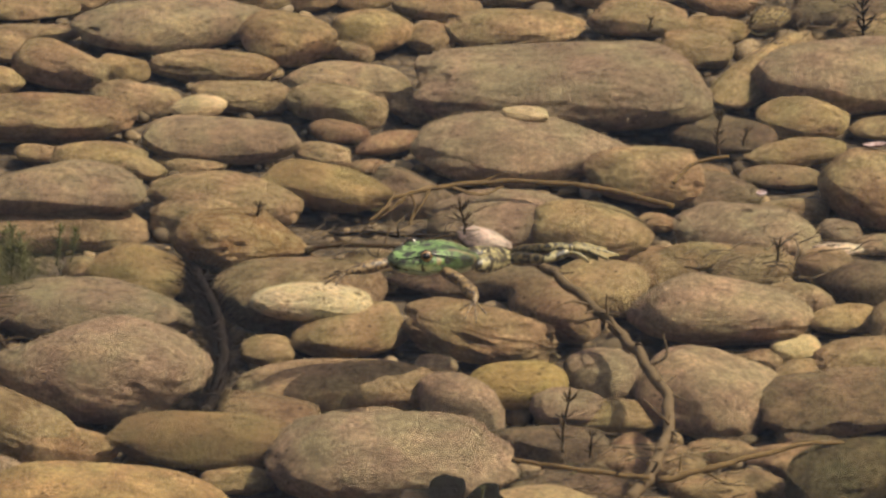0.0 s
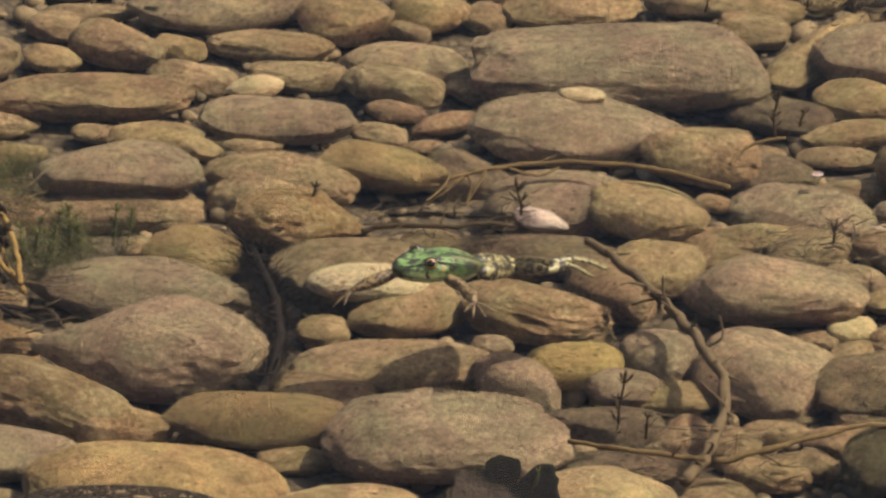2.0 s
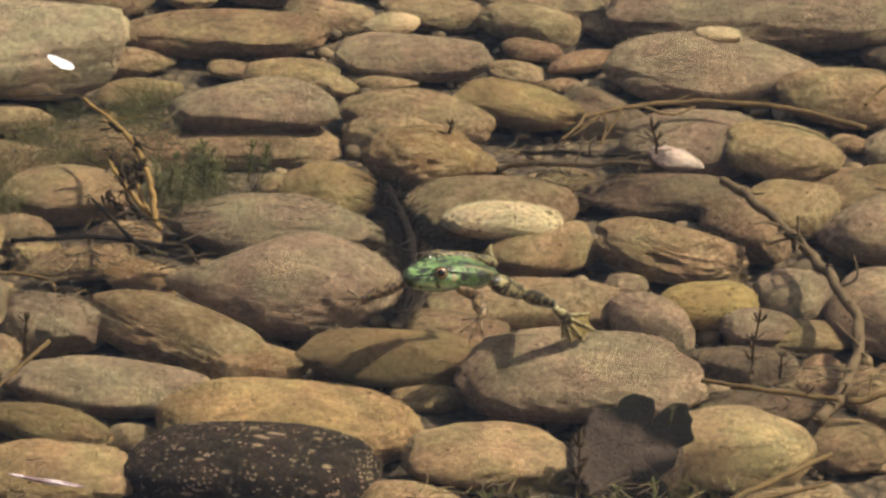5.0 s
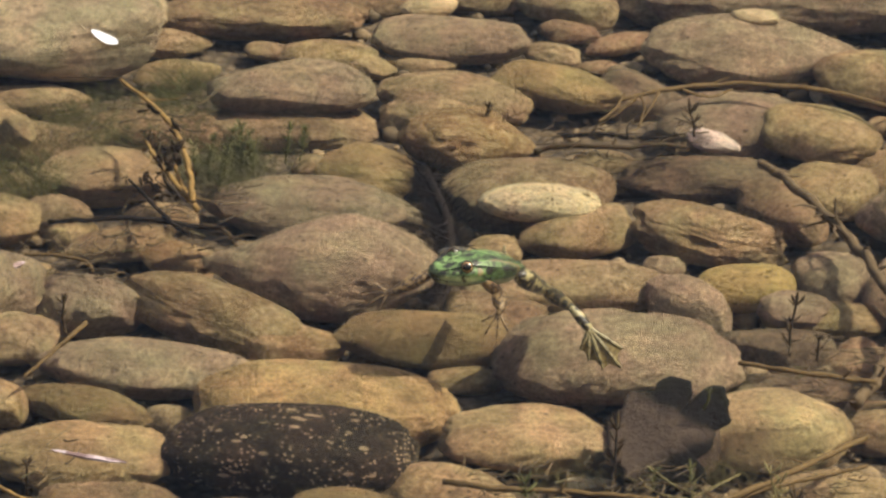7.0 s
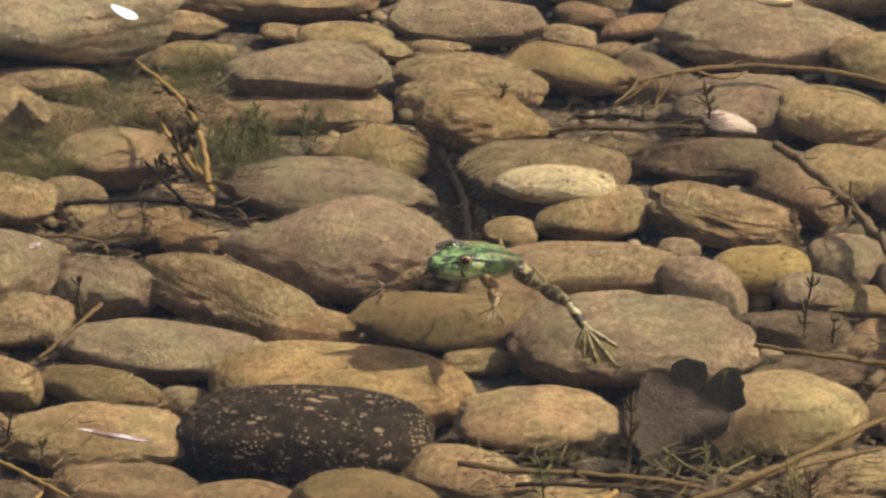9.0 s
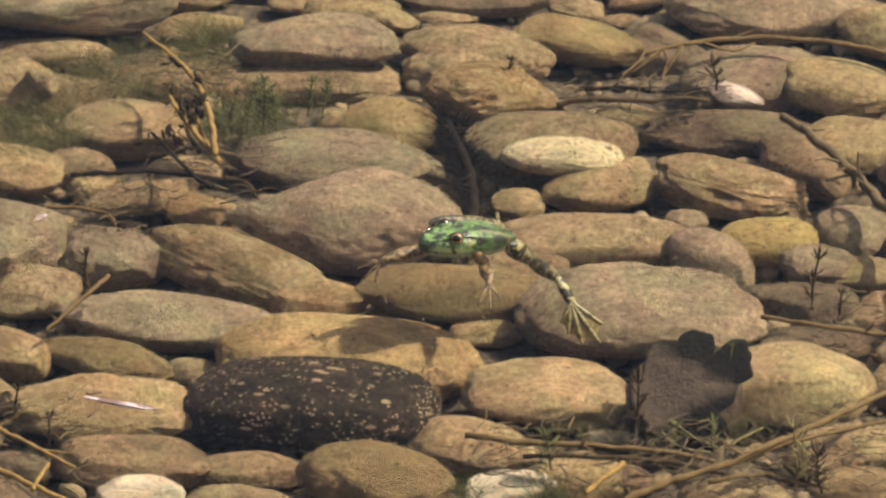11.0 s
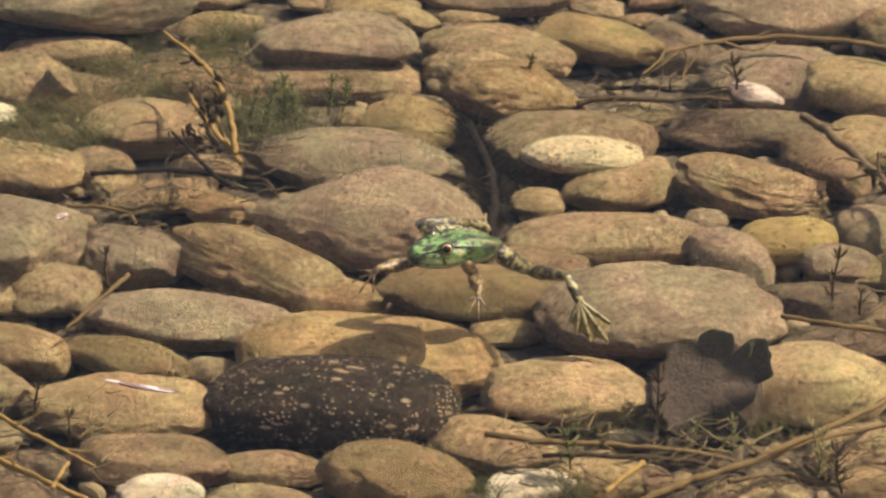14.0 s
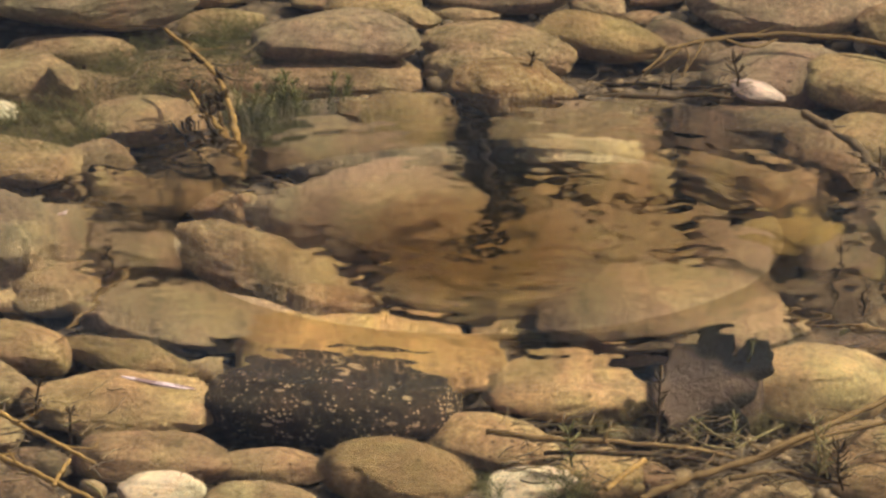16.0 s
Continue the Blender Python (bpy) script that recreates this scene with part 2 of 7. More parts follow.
def stone_shape(a, b, c, seed, taper, square, lumpy, verts, layers=0.0, tip=(0.0, 0.0)):
    """Points of a water-worn stone: a rounded body, tapered and bent, with a narrowed tip at either end, worn facets, hollows and, where layered, ledges."""
    n = verts
    rng = random.Random(seed)
    power = square + rng.uniform(-0.1, 0.15) * min(1.0, lumpy)
    girth = np.abs(n[:, 1]) ** 2.15 + np.abs(n[:, 2]) ** 2.15
    r = (np.abs(n[:, 0]) ** power + girth ** (power / 2.15)) ** (-1.0 / power)
    off = Vector((seed * 3.7, seed * 1.3, seed * 2.1))
    wave = np.array([noise.noise(Vector(p) * 1.1 + off) * 0.13 + noise.noise(Vector(p) * 2.3 + off) * 0.06
                     - max(0.0, noise.noise(Vector(p) * 3.6 + off * 2) - 0.25) * 0.14 + (0.25 - abs(noise.noise(Vector(p) * 3.1 + off))) * 0.035
                     - max(0.0, 0.10 - abs(noise.noise(Vector(p) * 4.2 + off * 3))) * 0.16 * max(0.0, noise.noise(Vector(p) * 1.7 + off * 4) + 0.25)
                     + noise.noise(Vector(p) * 7.0 + off) * 0.022 + noise.noise(Vector(p) * 15.0 + off) * 0.011 for p in n])
    co = n * (r * (1.0 + wave * lumpy))[:, None]
    for k in range(6):
        flat = Vector((rng.gauss(0, 0.7), rng.gauss(0, 1), rng.gauss(0.25, 1))).normalized()
        over = co @ np.array(flat) - rng.uniform(0.72, 0.95)
        soft = 0.5 * (over + np.sqrt(over * over + 0.012)) - 0.03
        co -= np.maximum(soft, 0.0)[:, None] * np.array(flat) * min(1.0, 0.8 * lumpy)
    if layers:
        tilt = Vector((rng.uniform(-0.25, 0.25), rng.uniform(-0.3, 0.3), 1)).normalized()
        ripple_at = np.array([noise.noise(Vector(p) * 2.2 + off) for p in n])
        step = (co @ np.array(tilt)) * 4.6 + ripple_at * 1.1
        saw = step - np.floor(step)
        ledge = np.where(saw < 0.7, saw / 0.7, (1 - saw) / 0.3)
        co[:, :2] *= (1 + layers * 0.07 * (ledge - 0.5))[:, None]
        co[:, 2] *= 1 + layers * 0.05 * (ledge - 0.5)
    co -= (co.max(0) + co.min(0)) / 2
    co /= np.abs(co).max(0)
    width = 1.0 + (taper + rng.uniform(-0.08, 0.08) * min(1.0, lumpy)) * co[:, 0]
    width *= 1.0 - tip[0] * np.clip(-co[:, 0], 0, 1) ** 1.6 * 0.75
    width *= 1.0 - tip[1] * np.clip(co[:, 0], 0, 1) ** 1.6 * 0.75
    co[:, 1] *= width
    co[:, 2] *= width
    co[:, 2] += rng.uniform(-0.1, 0.1) * lumpy * (1 - co[:, 0] ** 2)
    co[:, 1] += rng.uniform(-0.15, 0.15) * lumpy * co[:, 0] * (1 - np.abs(co[:, 0]))
    co[:, 1:] /= (np.abs(co[:, 1:]).max(0) * 0.5 + 0.5)
    return co * (a, b, c)


SLEEK = ("olive", "cream", "blush", "pale")
FUZZ = Mat("algae_fuzz", 0.9)
fuzz_geo = FUZZ.n.new("ShaderNodeNewGeometry")
FUZZ.colour(FUZZ.ramp(fuzz_geo.outputs["Random Per Island"], (0.0, (0.12, 0.085, 0.04)), (0.4, (0.24, 0.175, 0.09)), (0.75, (0.36, 0.28, 0.165)), (1.0, (0.52, 0.43, 0.29))))


def algae_fuzz(ob, co, a, b, c, seed, much):
    """Short threads of silty algae that stand off a stone's skin."""
    rng = np.random.RandomState(seed)
    count = int(min(5000, 60 + 260000 * a * (b + c) * much))
    at = co[rng.randint(0, len(co), count)]
    out = at / np.array((a * a, b * b, c * c))
    out /= np.linalg.norm(out, axis=1)[:, None]
    at = at + rng.normal(0, 0.0012, at.shape) - out * 0.0006
    way = out * 0.6 + rng.normal(0, 0.55, out.shape)
    way /= np.linalg.norm(way, axis=1)[:, None]
    tip = at + way * (0.0008 + 0.0022 * rng.random_sample((count, 1)) ** 3 * much + 0.0045 * rng.random_sample((count, 1)) ** 16)
    side = np.cross(way, out + 0.01)
    side *= 0.00026 / np.linalg.norm(side, axis=1)[:, None]
    third = np.cross(way, side)
    points = np.stack((at + side, at - side * 0.5 + third * 0.87, at - side * 0.5 - third * 0.87, tip), 1).reshape(-1, 3)
    first = np.arange(count)[:, None] * 4
    faces = np.concatenate((first + (0, 1, 3), first + (1, 2, 3), first + (2, 0, 3)))
    mesh = bpy.data.meshes.new("algae_fuzz")
    mesh.from_pydata(points.tolist(), [], faces.tolist())
    mesh.materials.append(FUZZ.m)
    child = new("algae_fuzz", mesh)
    child.parent = ob
    return child


def stone(kind, x, y, z, a, b, c, yaw, seed, taper=0.0, square=2.2, tip=(0.0, 0.0)):
    big = a > 0.085
    co = stone_shape(a, b, c, seed, taper, square, LUMPY.get(kind, 1.05), SPHERE_V if big else SMALL_V, LAYERS.get(kind, 0.0), tip)
    words, sort = STONE_WORDS[kind]
    mesh = bpy.data.meshes.new(sort)
    mesh.from_pydata(co.tolist(), [], SPHERE_F if big else SMALL_F)
    mesh.polygons.foreach_set("use_smooth", [True] * len(mesh.polygons))
    mesh.materials.append(STONE[kind])
    ob = new("boulder" if kind == "boulder" else "river_stone", mesh)
    ob.matrix_basis = pose(x, y, z, 0, 0, yaw)
    if kind not in SLEEK:
        algae_fuzz(ob, co, a, b, c, seed, 1.6 if kind in ("dark", "pink", "yelb", "basalt") else 1.0)
    size = "large " if a > 0.07 and "large" not in words else "small " if a < 0.025 and "small" not in words else ""
    return tagged(ob, size + words, sort, "stones of the stream bed")


stone("tan", -0.1560, 0.6196, 0.0065, 0.0477, 0.0168, 0.0089, -3.2, 1)
stone("tan", -0.1076, 0.6408, 0.0080, 0.0260, 0.0202, 0.0107, -1.2, 2)
stone("grey", -0.0339, 0.5567, 0.0175, 0.0840, 0.0362, 0.0194, 5.2, 3)
stone("tan", 0.0467, 0.6392, 0.0089, 0.0328, 0.0226, 0.0120, -1.1, 4)
stone("tan", -0.1484, 0.5752, 0.0055, 0.0409, 0.0140, 0.0075, -3.1, 5)
stone("tan", -0.1785, 0.5429, 0.0080, 0.0249, 0.0201, 0.0107, -1.1, 6)
stone("tan", -0.1234, 0.4831, 0.0192, 0.0493, 0.0291, 0.0177, -34.6, 7)
stone("yel", -0.0744, 0.4993, 0.0078, 0.0249, 0.0183, 0.0105, -30.0, 8)
stone("yel", -0.1806, 0.4708, 0.0121, 0.0274, 0.0179, 0.0109, -36.6, 9)
stone("tan", 0.0007, 0.4962, 0.0091, 0.0540, 0.0225, 0.0123, -10.8, 10)
stone("brown", 0.0613, 0.5318, 0.0186, 0.0410, 0.0348, 0.0193, -28.7, 11)
stone("tan", 0.1158, 0.5322, 0.0059, 0.0240, 0.0130, 0.0080, -34.4, 12)
stone("yel", 0.1341, 0.5557, 0.0147, 0.0346, 0.0292, 0.0158, -13.1, 13)
stone("yel", 0.1285, 0.6352, 0.0066, 0.0258, 0.0169, 0.0089, -1.1, 14)
stone("brown", 0.0847, 0.6362, 0.0077, 0.0238, 0.0198, 0.0105, -2.2, 15)
stone("tan", 0.0247, 0.4371, 0.0095, 0.0440, 0.0232, 0.0127, -9.1, 16)
stone("pale", -0.0117, 0.3967, 0.0205, 0.0244, 0.0159, 0.0087, 9.3, 17, taper=0.1, tip=(0.3, 0.5))
stone("tan", -0.0619, 0.4344, 0.0096, 0.0408, 0.0227, 0.0130, -22.6, 18)
stone("brown", -0.1476, 0.3828, 0.0172, 0.0874, 0.0296, 0.0162, -0.7, 19, square=2.7)
stone("grey", 0.0069, 0.3464, 0.0163, 0.0654, 0.0301, 0.0165, -1.0, 20, square=2.6)
stone("grey", 0.1116, 0.4603, 0.0111, 0.0566, 0.0274, 0.0150, -10.7, 21)
stone("tan", 0.1043, 0.4023, 0.0162, 0.0460, 0.0253, 0.0149, -27.8, 22)
stone("brown", 0.1829, 0.5542, 0.0077, 0.0220, 0.0196, 0.0105, -4.5, 23)
stone("brown", 0.1901, 0.6120, 0.0075, 0.0399, 0.0188, 0.0102, -13.0, 24)
stone("tan", 0.2521, 0.5587, 0.0133, 0.0601, 0.0258, 0.0139, 4.2, 25)
stone("pink", 0.2888, 0.4033, 0.0334, 0.1240, 0.0576, 0.0312, -3.7, 26, square=2.7)
stone("tan", 0.3564, 0.5723, 0.0141, 0.0430, 0.0278, 0.0149, -9.4, 27)
stone("yel", 0.4199, 0.5658, 0.0074, 0.0306, 0.0188, 0.0101, -8.4, 28)
stone("brown", 0.4272, 0.6219, 0.0086, 0.0328, 0.0214, 0.0117, -19.9, 29)
stone("yel", 0.4678, 0.5820, 0.0071, 0.0195, 0.0184, 0.0098, -7.1, 30)
stone("yel", 0.4025, 0.5167, 0.0099, 0.0341, 0.0238, 0.0134, -25.9, 31)
stone("yel", 0.4554, 0.4644, 0.0181, 0.0756, 0.0215, 0.0201, 55.7, 32)
stone("pink", 0.5165, 0.4314, 0.0256, 0.0709, 0.0482, 0.0265, 11.4, 33, square=2.4)
stone("yel", 0.4831, 0.3736, 0.0171, 0.0388, 0.0270, 0.0148, -9.6, 34)
stone("dark", 0.4173, 0.3563, 0.0112, 0.0461, 0.0272, 0.0150, -11.7, 35, tip=(0.2, 0.35))
stone("yel", 0.4738, 0.3161, 0.0133, 0.0438, 0.0175, 0.0099, 10.2, 36, tip=(0.3, 0.2))
stone("tan", 0.1772, 0.4100, 0.0079, 0.0372, 0.0191, 0.0106, -15.3, 37)
stone("pale", 0.2532, 0.3270, 0.0446, 0.0206, 0.0111, 0.0061, -12.7, 38)
stone("pink", 0.2498, 0.3079, 0.0240, 0.0891, 0.0453, 0.0249, -3.1, 39, taper=-0.15, tip=(0, 0.35))
stone("red", 0.1034, 0.3628, 0.0127, 0.0272, 0.0159, 0.0090, -19.9, 40)
stone("red", 0.1440, 0.3454, 0.0102, 0.0310, 0.0133, 0.0083, 30.0, 41, tip=(0.2, 0.3))
stone("tan", 0.0916, 0.3303, 0.0074, 0.0261, 0.0170, 0.0100, -27.0, 42)
stone("red", 0.1290, 0.3191, 0.0036, 0.0171, 0.0089, 0.0049, -8.9, 43)
stone("pale", 0.1532, 0.3204, 0.0030, 0.0101, 0.0071, 0.0040, -12.1, 44)
stone("yelb", 0.0914, 0.2486, 0.0195, 0.0556, 0.0288, 0.0168, -21.3, 45, taper=-0.1, tip=(0, 0.2))
stone("yel", -0.0940, 0.3316, 0.0087, 0.0414, 0.0210, 0.0117, -5.5, 46)
stone("yel", -0.0580, 0.3126, 0.0065, 0.0214, 0.0153, 0.0087, -18.6, 47)
stone("tan", -0.0135, 0.3196, 0.0045, 0.0254, 0.0111, 0.0062, -0.5, 48)
stone("grey", -0.1220, 0.2255, 0.0317, 0.0692, 0.0374, 0.0208, -3.3, 49)
stone("tan", 0.0101, 0.2364, 0.0143, 0.0652, 0.0331, 0.0191, -18.6, 50)
stone("tan", 0.0013, 0.2148, 0.0091, 0.0544, 0.0357, 0.0202, -9.4, 51)
stone("tan", -0.1271, 0.2006, 0.0071, 0.0764, 0.0290, 0.0162, 1.8, 52, square=2.5)
stone("tanr", 0.0234, 0.1181, 0.0345, 0.0608, 0.0393, 0.0230, -22.2, 53, tip=(0.1, 1.05))
stone("yelb", -0.0599, 0.0893, 0.0185, 0.0414, 0.0357, 0.0209, -28.5, 54)
stone("tan", -0.1043, 0.1327, 0.0063, 0.0163, 0.0154, 0.0087, -5.3, 55)
stone("grey", -0.1029, 0.0295, 0.0184, 0.0895, 0.0421, 0.0246, -13.5, 56, tip=(0.25, 0.2))
stone("pink", -0.0959, -0.1043, 0.0394, 0.0935, 0.0581, 0.0337, -6.9, 57, taper=0.15, tip=(0.8, 0.2))
stone("tan", 0.0684, 0.0631, 0.0128, 0.0701, 0.0491, 0.0282, 11.6, 58, square=2.4)
stone("cream", 0.0762, 0.0128, 0.0337, 0.0489, 0.0235, 0.0133, -1.5, 59)
stone("yel", 0.0409, -0.0265, 0.0110, 0.0217, 0.0214, 0.0123, 1.8, 60)
stone("yel", 0.1055, -0.0055, 0.0163, 0.0503, 0.0305, 0.0191, 29.8, 61, taper=0.1)
stone("tan", 0.0931, -0.0934, 0.0158, 0.0805, 0.0296, 0.0171, -0.7, 62, square=2.6)
stone("rock", 0.2088, -0.0178, 0.0210, 0.0694, 0.0379, 0.0228, -21.7, 63, square=2.6, tip=(0, 0.3))
stone("olive", 0.2350, -0.1103, 0.0215, 0.0405, 0.0268, 0.0155, 3.5, 64)
stone("pink", 0.3018, -0.0810, 0.0142, 0.0356, 0.0295, 0.0194, -55.3, 65)
stone("yel", 0.2964, -0.1392, 0.0082, 0.0496, 0.0198, 0.0117, -1.8, 66, square=2.7)
stone("pink", 0.3983, -0.0036, 0.0282, 0.0751, 0.0467, 0.0270, -13.7, 67)
stone("pink", 0.3825, -0.1211, 0.0182, 0.0558, 0.0498, 0.0302, -37.7, 68, square=2.8)
stone("dark", 0.4850, -0.1411, 0.0229, 0.0702, 0.0395, 0.0231, 4.6, 69)
stone("pale", 0.4556, -0.0402, 0.0149, 0.0209, 0.0159, 0.0092, 12.7, 70, square=3.2)
stone("tan", 0.4275, -0.0496, 0.0098, 0.0217, 0.0133, 0.0078, -13.2, 71)
stone("yel", 0.4555, -0.0729, 0.0104, 0.0251, 0.0154, 0.0099, 29.2, 72)
stone("tan", 0.5131, -0.0561, 0.0138, 0.0458, 0.0320, 0.0185, -2.3, 73)
stone("yel", 0.4996, 0.0177, 0.0104, 0.0300, 0.0174, 0.0100, 3.0, 74)
stone("tan", 0.4674, 0.0636, 0.0074, 0.0320, 0.0155, 0.0100, -33.9, 75, tip=(0.3, 0.4))
stone("tan", 0.4905, 0.1117, 0.0098, 0.0268, 0.0225, 0.0131, -27.3, 76)
stone("dark", 0.5287, 0.0790, 0.0137, 0.0402, 0.0310, 0.0184, -28.5, 77)
stone("pink", 0.5035, 0.1751, 0.0103, 0.0205, 0.0165, 0.0099, -36.4, 78)
stone("pink", 0.5427, 0.1614, 0.0061, 0.0291, 0.0143, 0.0081, -5.8, 79)
stone("pink", 0.4275, 0.1654, 0.0144, 0.0601, 0.0351, 0.0196, -3.0, 80, square=2.9)
stone("yel", 0.3843, 0.1267, 0.0146, 0.0346, 0.0198, 0.0114, 14.2, 81, tip=(0.2, 0.5))
stone("yel", 0.3043, 0.0580, 0.0189, 0.0439, 0.0373, 0.0222, 30.7, 82)
stone("brown", 0.2666, 0.0270, 0.0163, 0.0569, 0.0255, 0.0222, -57.8, 83, tip=(0, 0.35))
stone("yel", 0.3033, 0.1573, 0.0213, 0.0524, 0.0377, 0.0222, -26.2, 84, tip=(0, 0.45))
stone("pink", 0.2308, 0.1882, 0.0139, 0.0600, 0.0423, 0.0236, 0.8, 85, square=2.5)
stone("tan", 0.3510, 0.2634, 0.0203, 0.0522, 0.0392, 0.0219, -14.9, 86)
stone("dark", 0.4067, 0.2406, 0.0112, 0.0394, 0.0269, 0.0149, -5.9, 87)
stone("tan", 0.3971, 0.2850, 0.0064, 0.0234, 0.0153, 0.0086, 8.9, 88)
stone("brown", 0.4625, 0.2835, 0.0064, 0.0361, 0.0155, 0.0086, -4.5, 89)
stone("tan", 0.4675, 0.2259, 0.0069, 0.0304, 0.0166, 0.0092, -3.6, 90)
stone("tan", 0.5346, 0.2225, 0.0240, 0.0540, 0.0408, 0.0269, -54.2, 91)
stone("yel", 0.5239, 0.3157, 0.0051, 0.0134, 0.0125, 0.0069, -8.3, 92)
stone("red", 0.3571, 0.2047, 0.0049, 0.0161, 0.0115, 0.0065, -12.9, 93)
stone("white", 0.4991, 0.1397, 0.0132, 0.0214, 0.0076, 0.0043, -3.5, 94)
stone("blush", 0.2162, 0.1378, 0.0262, 0.0261, 0.0131, 0.0085, -36.1, 95, taper=-0.1, tip=(0.1, 0.4))
stone("brown", 0.0383, -0.1316, 0.0110, 0.0431, 0.0247, 0.0147, -14.9, 96)
stone("yelb", -0.0082, -0.1969, 0.0230, 0.0777, 0.0338, 0.0198, -3.6, 297)
stone("strata", -0.1168, -0.2026, 0.0186, 0.0406, 0.0246, 0.0146, -10.5, 98, square=2.5)
stone("tan", -0.1718, -0.2278, 0.0097, 0.0296, 0.0190, 0.0128, -37.1, 99)
stone("pink", 0.1353, -0.2506, 0.0293, 0.0979, 0.0551, 0.0327, -6.6, 304, taper=-0.04, square=2.3)
stone("yel", 0.0159, -0.2371, 0.0075, 0.0284, 0.0168, 0.0100, -3.8, 101)
stone("grey", 0.1179, -0.1279, 0.0024, 0.0363, 0.0145, 0.0085, -0.4, 102)
stone("pink", 0.1916, -0.1298, 0.0148, 0.0478, 0.0289, 0.0214, -50.8, 103, tip=(0.2, 0.3))
stone("dark", 0.2586, -0.1959, 0.0123, 0.0494, 0.0276, 0.0163, -7.7, 104, tip=(0, 0.3))
stone("red", 0.3216, -0.1983, 0.0083, 0.0198, 0.0169, 0.0120, 85.9, 105)
stone("brown", 0.3897, -0.1984, 0.0063, 0.0271, 0.0142, 0.0083, -1.0, 106)
stone("brown", 0.4444, -0.2169, 0.0090, 0.0354, 0.0201, 0.0119, 6.4, 107)
stone("moss", 0.4924, -0.2702, 0.0253, 0.0690, 0.0404, 0.0260, 26.7, 108)
stone("brown", 0.4109, -0.2552, 0.0084, 0.0309, 0.0181, 0.0111, -21.5, 109)
stone("brown", 0.3796, -0.2755, 0.0088, 0.0342, 0.0193, 0.0115, -7.5, 110)
stone("yel", 0.3571, -0.2453, 0.0057, 0.0184, 0.0126, 0.0076, -11.8, 111)
stone("dark", 0.2439, -0.2478, 0.0060, 0.0296, 0.0133, 0.0080, -5.0, 112)
stone("dark", 0.3975, -0.1709, 0.0042, 0.0226, 0.0095, 0.0056, -0.7, 113)
stone("dark", 0.4621, -0.1729, 0.0060, 0.0284, 0.0135, 0.0079, -0.9, 114)
stone("ochre", -0.0888, -0.3079, 0.0217, 0.1027, 0.0483, 0.0290, -6.2, 115, square=2.2)
stone("sand", 0.2472, -0.3613, 0.0295, 0.0627, 0.0475, 0.0289, -16.2, 116, taper=-0.06)
stone("boulder", -0.3277, 0.3025, 0.0485, 0.1058, 0.0667, 0.0365, 3.7, 117, square=2.5)
stone("tan", -0.2289, 0.3538, 0.0083, 0.0416, 0.0199, 0.0110, -5.5, 118, tip=(0, 0.7))
stone("yel", -0.2157, 0.2885, 0.0110, 0.0371, 0.0192, 0.0108, 11.9, 119, tip=(0.1, 0.6))
stone("tan", -0.3360, 0.2387, 0.0137, 0.0534, 0.0186, 0.0104, -3.2, 120)
stone("cream2", -0.2690, 0.0874, 0.0210, 0.0544, 0.0364, 0.0209, -10.9, 121)
stone("yel", -0.2978, 0.0138, 0.0083, 0.0212, 0.0173, 0.0121, -68.0, 122)
stone("tan", -0.2156, 0.0415, 0.0062, 0.0282, 0.0143, 0.0082, -2.6, 123)
stone("brown", -0.2534, -0.0321, 0.0197, 0.0469, 0.0230, 0.0137, 18.7, 124, tip=(0.35, 0.1))
stone("pink", -0.2787, -0.1305, 0.0167, 0.0432, 0.0363, 0.0221, -27.9, 125)
stone("tanr", -0.2091, -0.0482, 0.0147, 0.0356, 0.0222, 0.0144, -34.1, 126, square=2.8)
stone("strata", -0.1796, -0.1554, 0.0222, 0.0878, 0.0316, 0.0222, -35.8, 127, square=2.7)
stone("tan", -0.3370, -0.1869, 0.0158, 0.0374, 0.0313, 0.0184, -0.1, 128)
stone("grey", -0.2289, -0.2379, 0.0194, 0.0831, 0.0351, 0.0208, -3.6, 129, tip=(0, 0.25))
stone("yelb", -0.2794, -0.2957, 0.0151, 0.0605, 0.0243, 0.0155, -22.7, 130, tip=(0.3, 0.45))
stone("tan", -0.2076, -0.3033, 0.0075, 0.0216, 0.0165, 0.0100, -14.3, 131)
stone("cream2", -0.2775, -0.3960, 0.0260, 0.0771, 0.0364, 0.0221, -4.4, 132, square=2.4)
stone("basalt", -0.1164, -0.3916, 0.0288, 0.0993, 0.0531, 0.0322, -7.7, 133, square=2.2)
stone("yel", -0.3444, -0.2855, 0.0104, 0.0283, 0.0212, 0.0138, -34.3, 134)
stone("tan2", 0.0640, -0.3669, 0.0216, 0.0685, 0.0381, 0.0229, -3.2, 135)
stone("tan", 0.0032, -0.4420, 0.0170, 0.0551, 0.0306, 0.0197, -23.9, 136, tip=(0, 0.4))
stone("yelb", -0.0672, -0.4998, 0.0243, 0.0610, 0.0404, 0.0248, -4.7, 137, tip=(0.2, 0))
stone("white", -0.2417, -0.5300, 0.0254, 0.0337, 0.0252, 0.0154, 6.0, 138, square=2.8)
stone("tan", -0.1656, -0.5314, 0.0144, 0.0454, 0.0267, 0.0165, -7.5, 139)
stone("brown", -0.2518, -0.4595, 0.0132, 0.0630, 0.0301, 0.0185, -5.2, 140)
stone("brown", -0.1686, -0.4617, 0.0070, 0.0541, 0.0219, 0.0134, -1.9, 141)
stone("tan", -0.3753, -0.4121, 0.0092, 0.0270, 0.0197, 0.0121, -11.7, 142)
stone("dark", -0.3357, -0.4597, 0.0089, 0.0271, 0.0182, 0.0117, -21.5, 143)
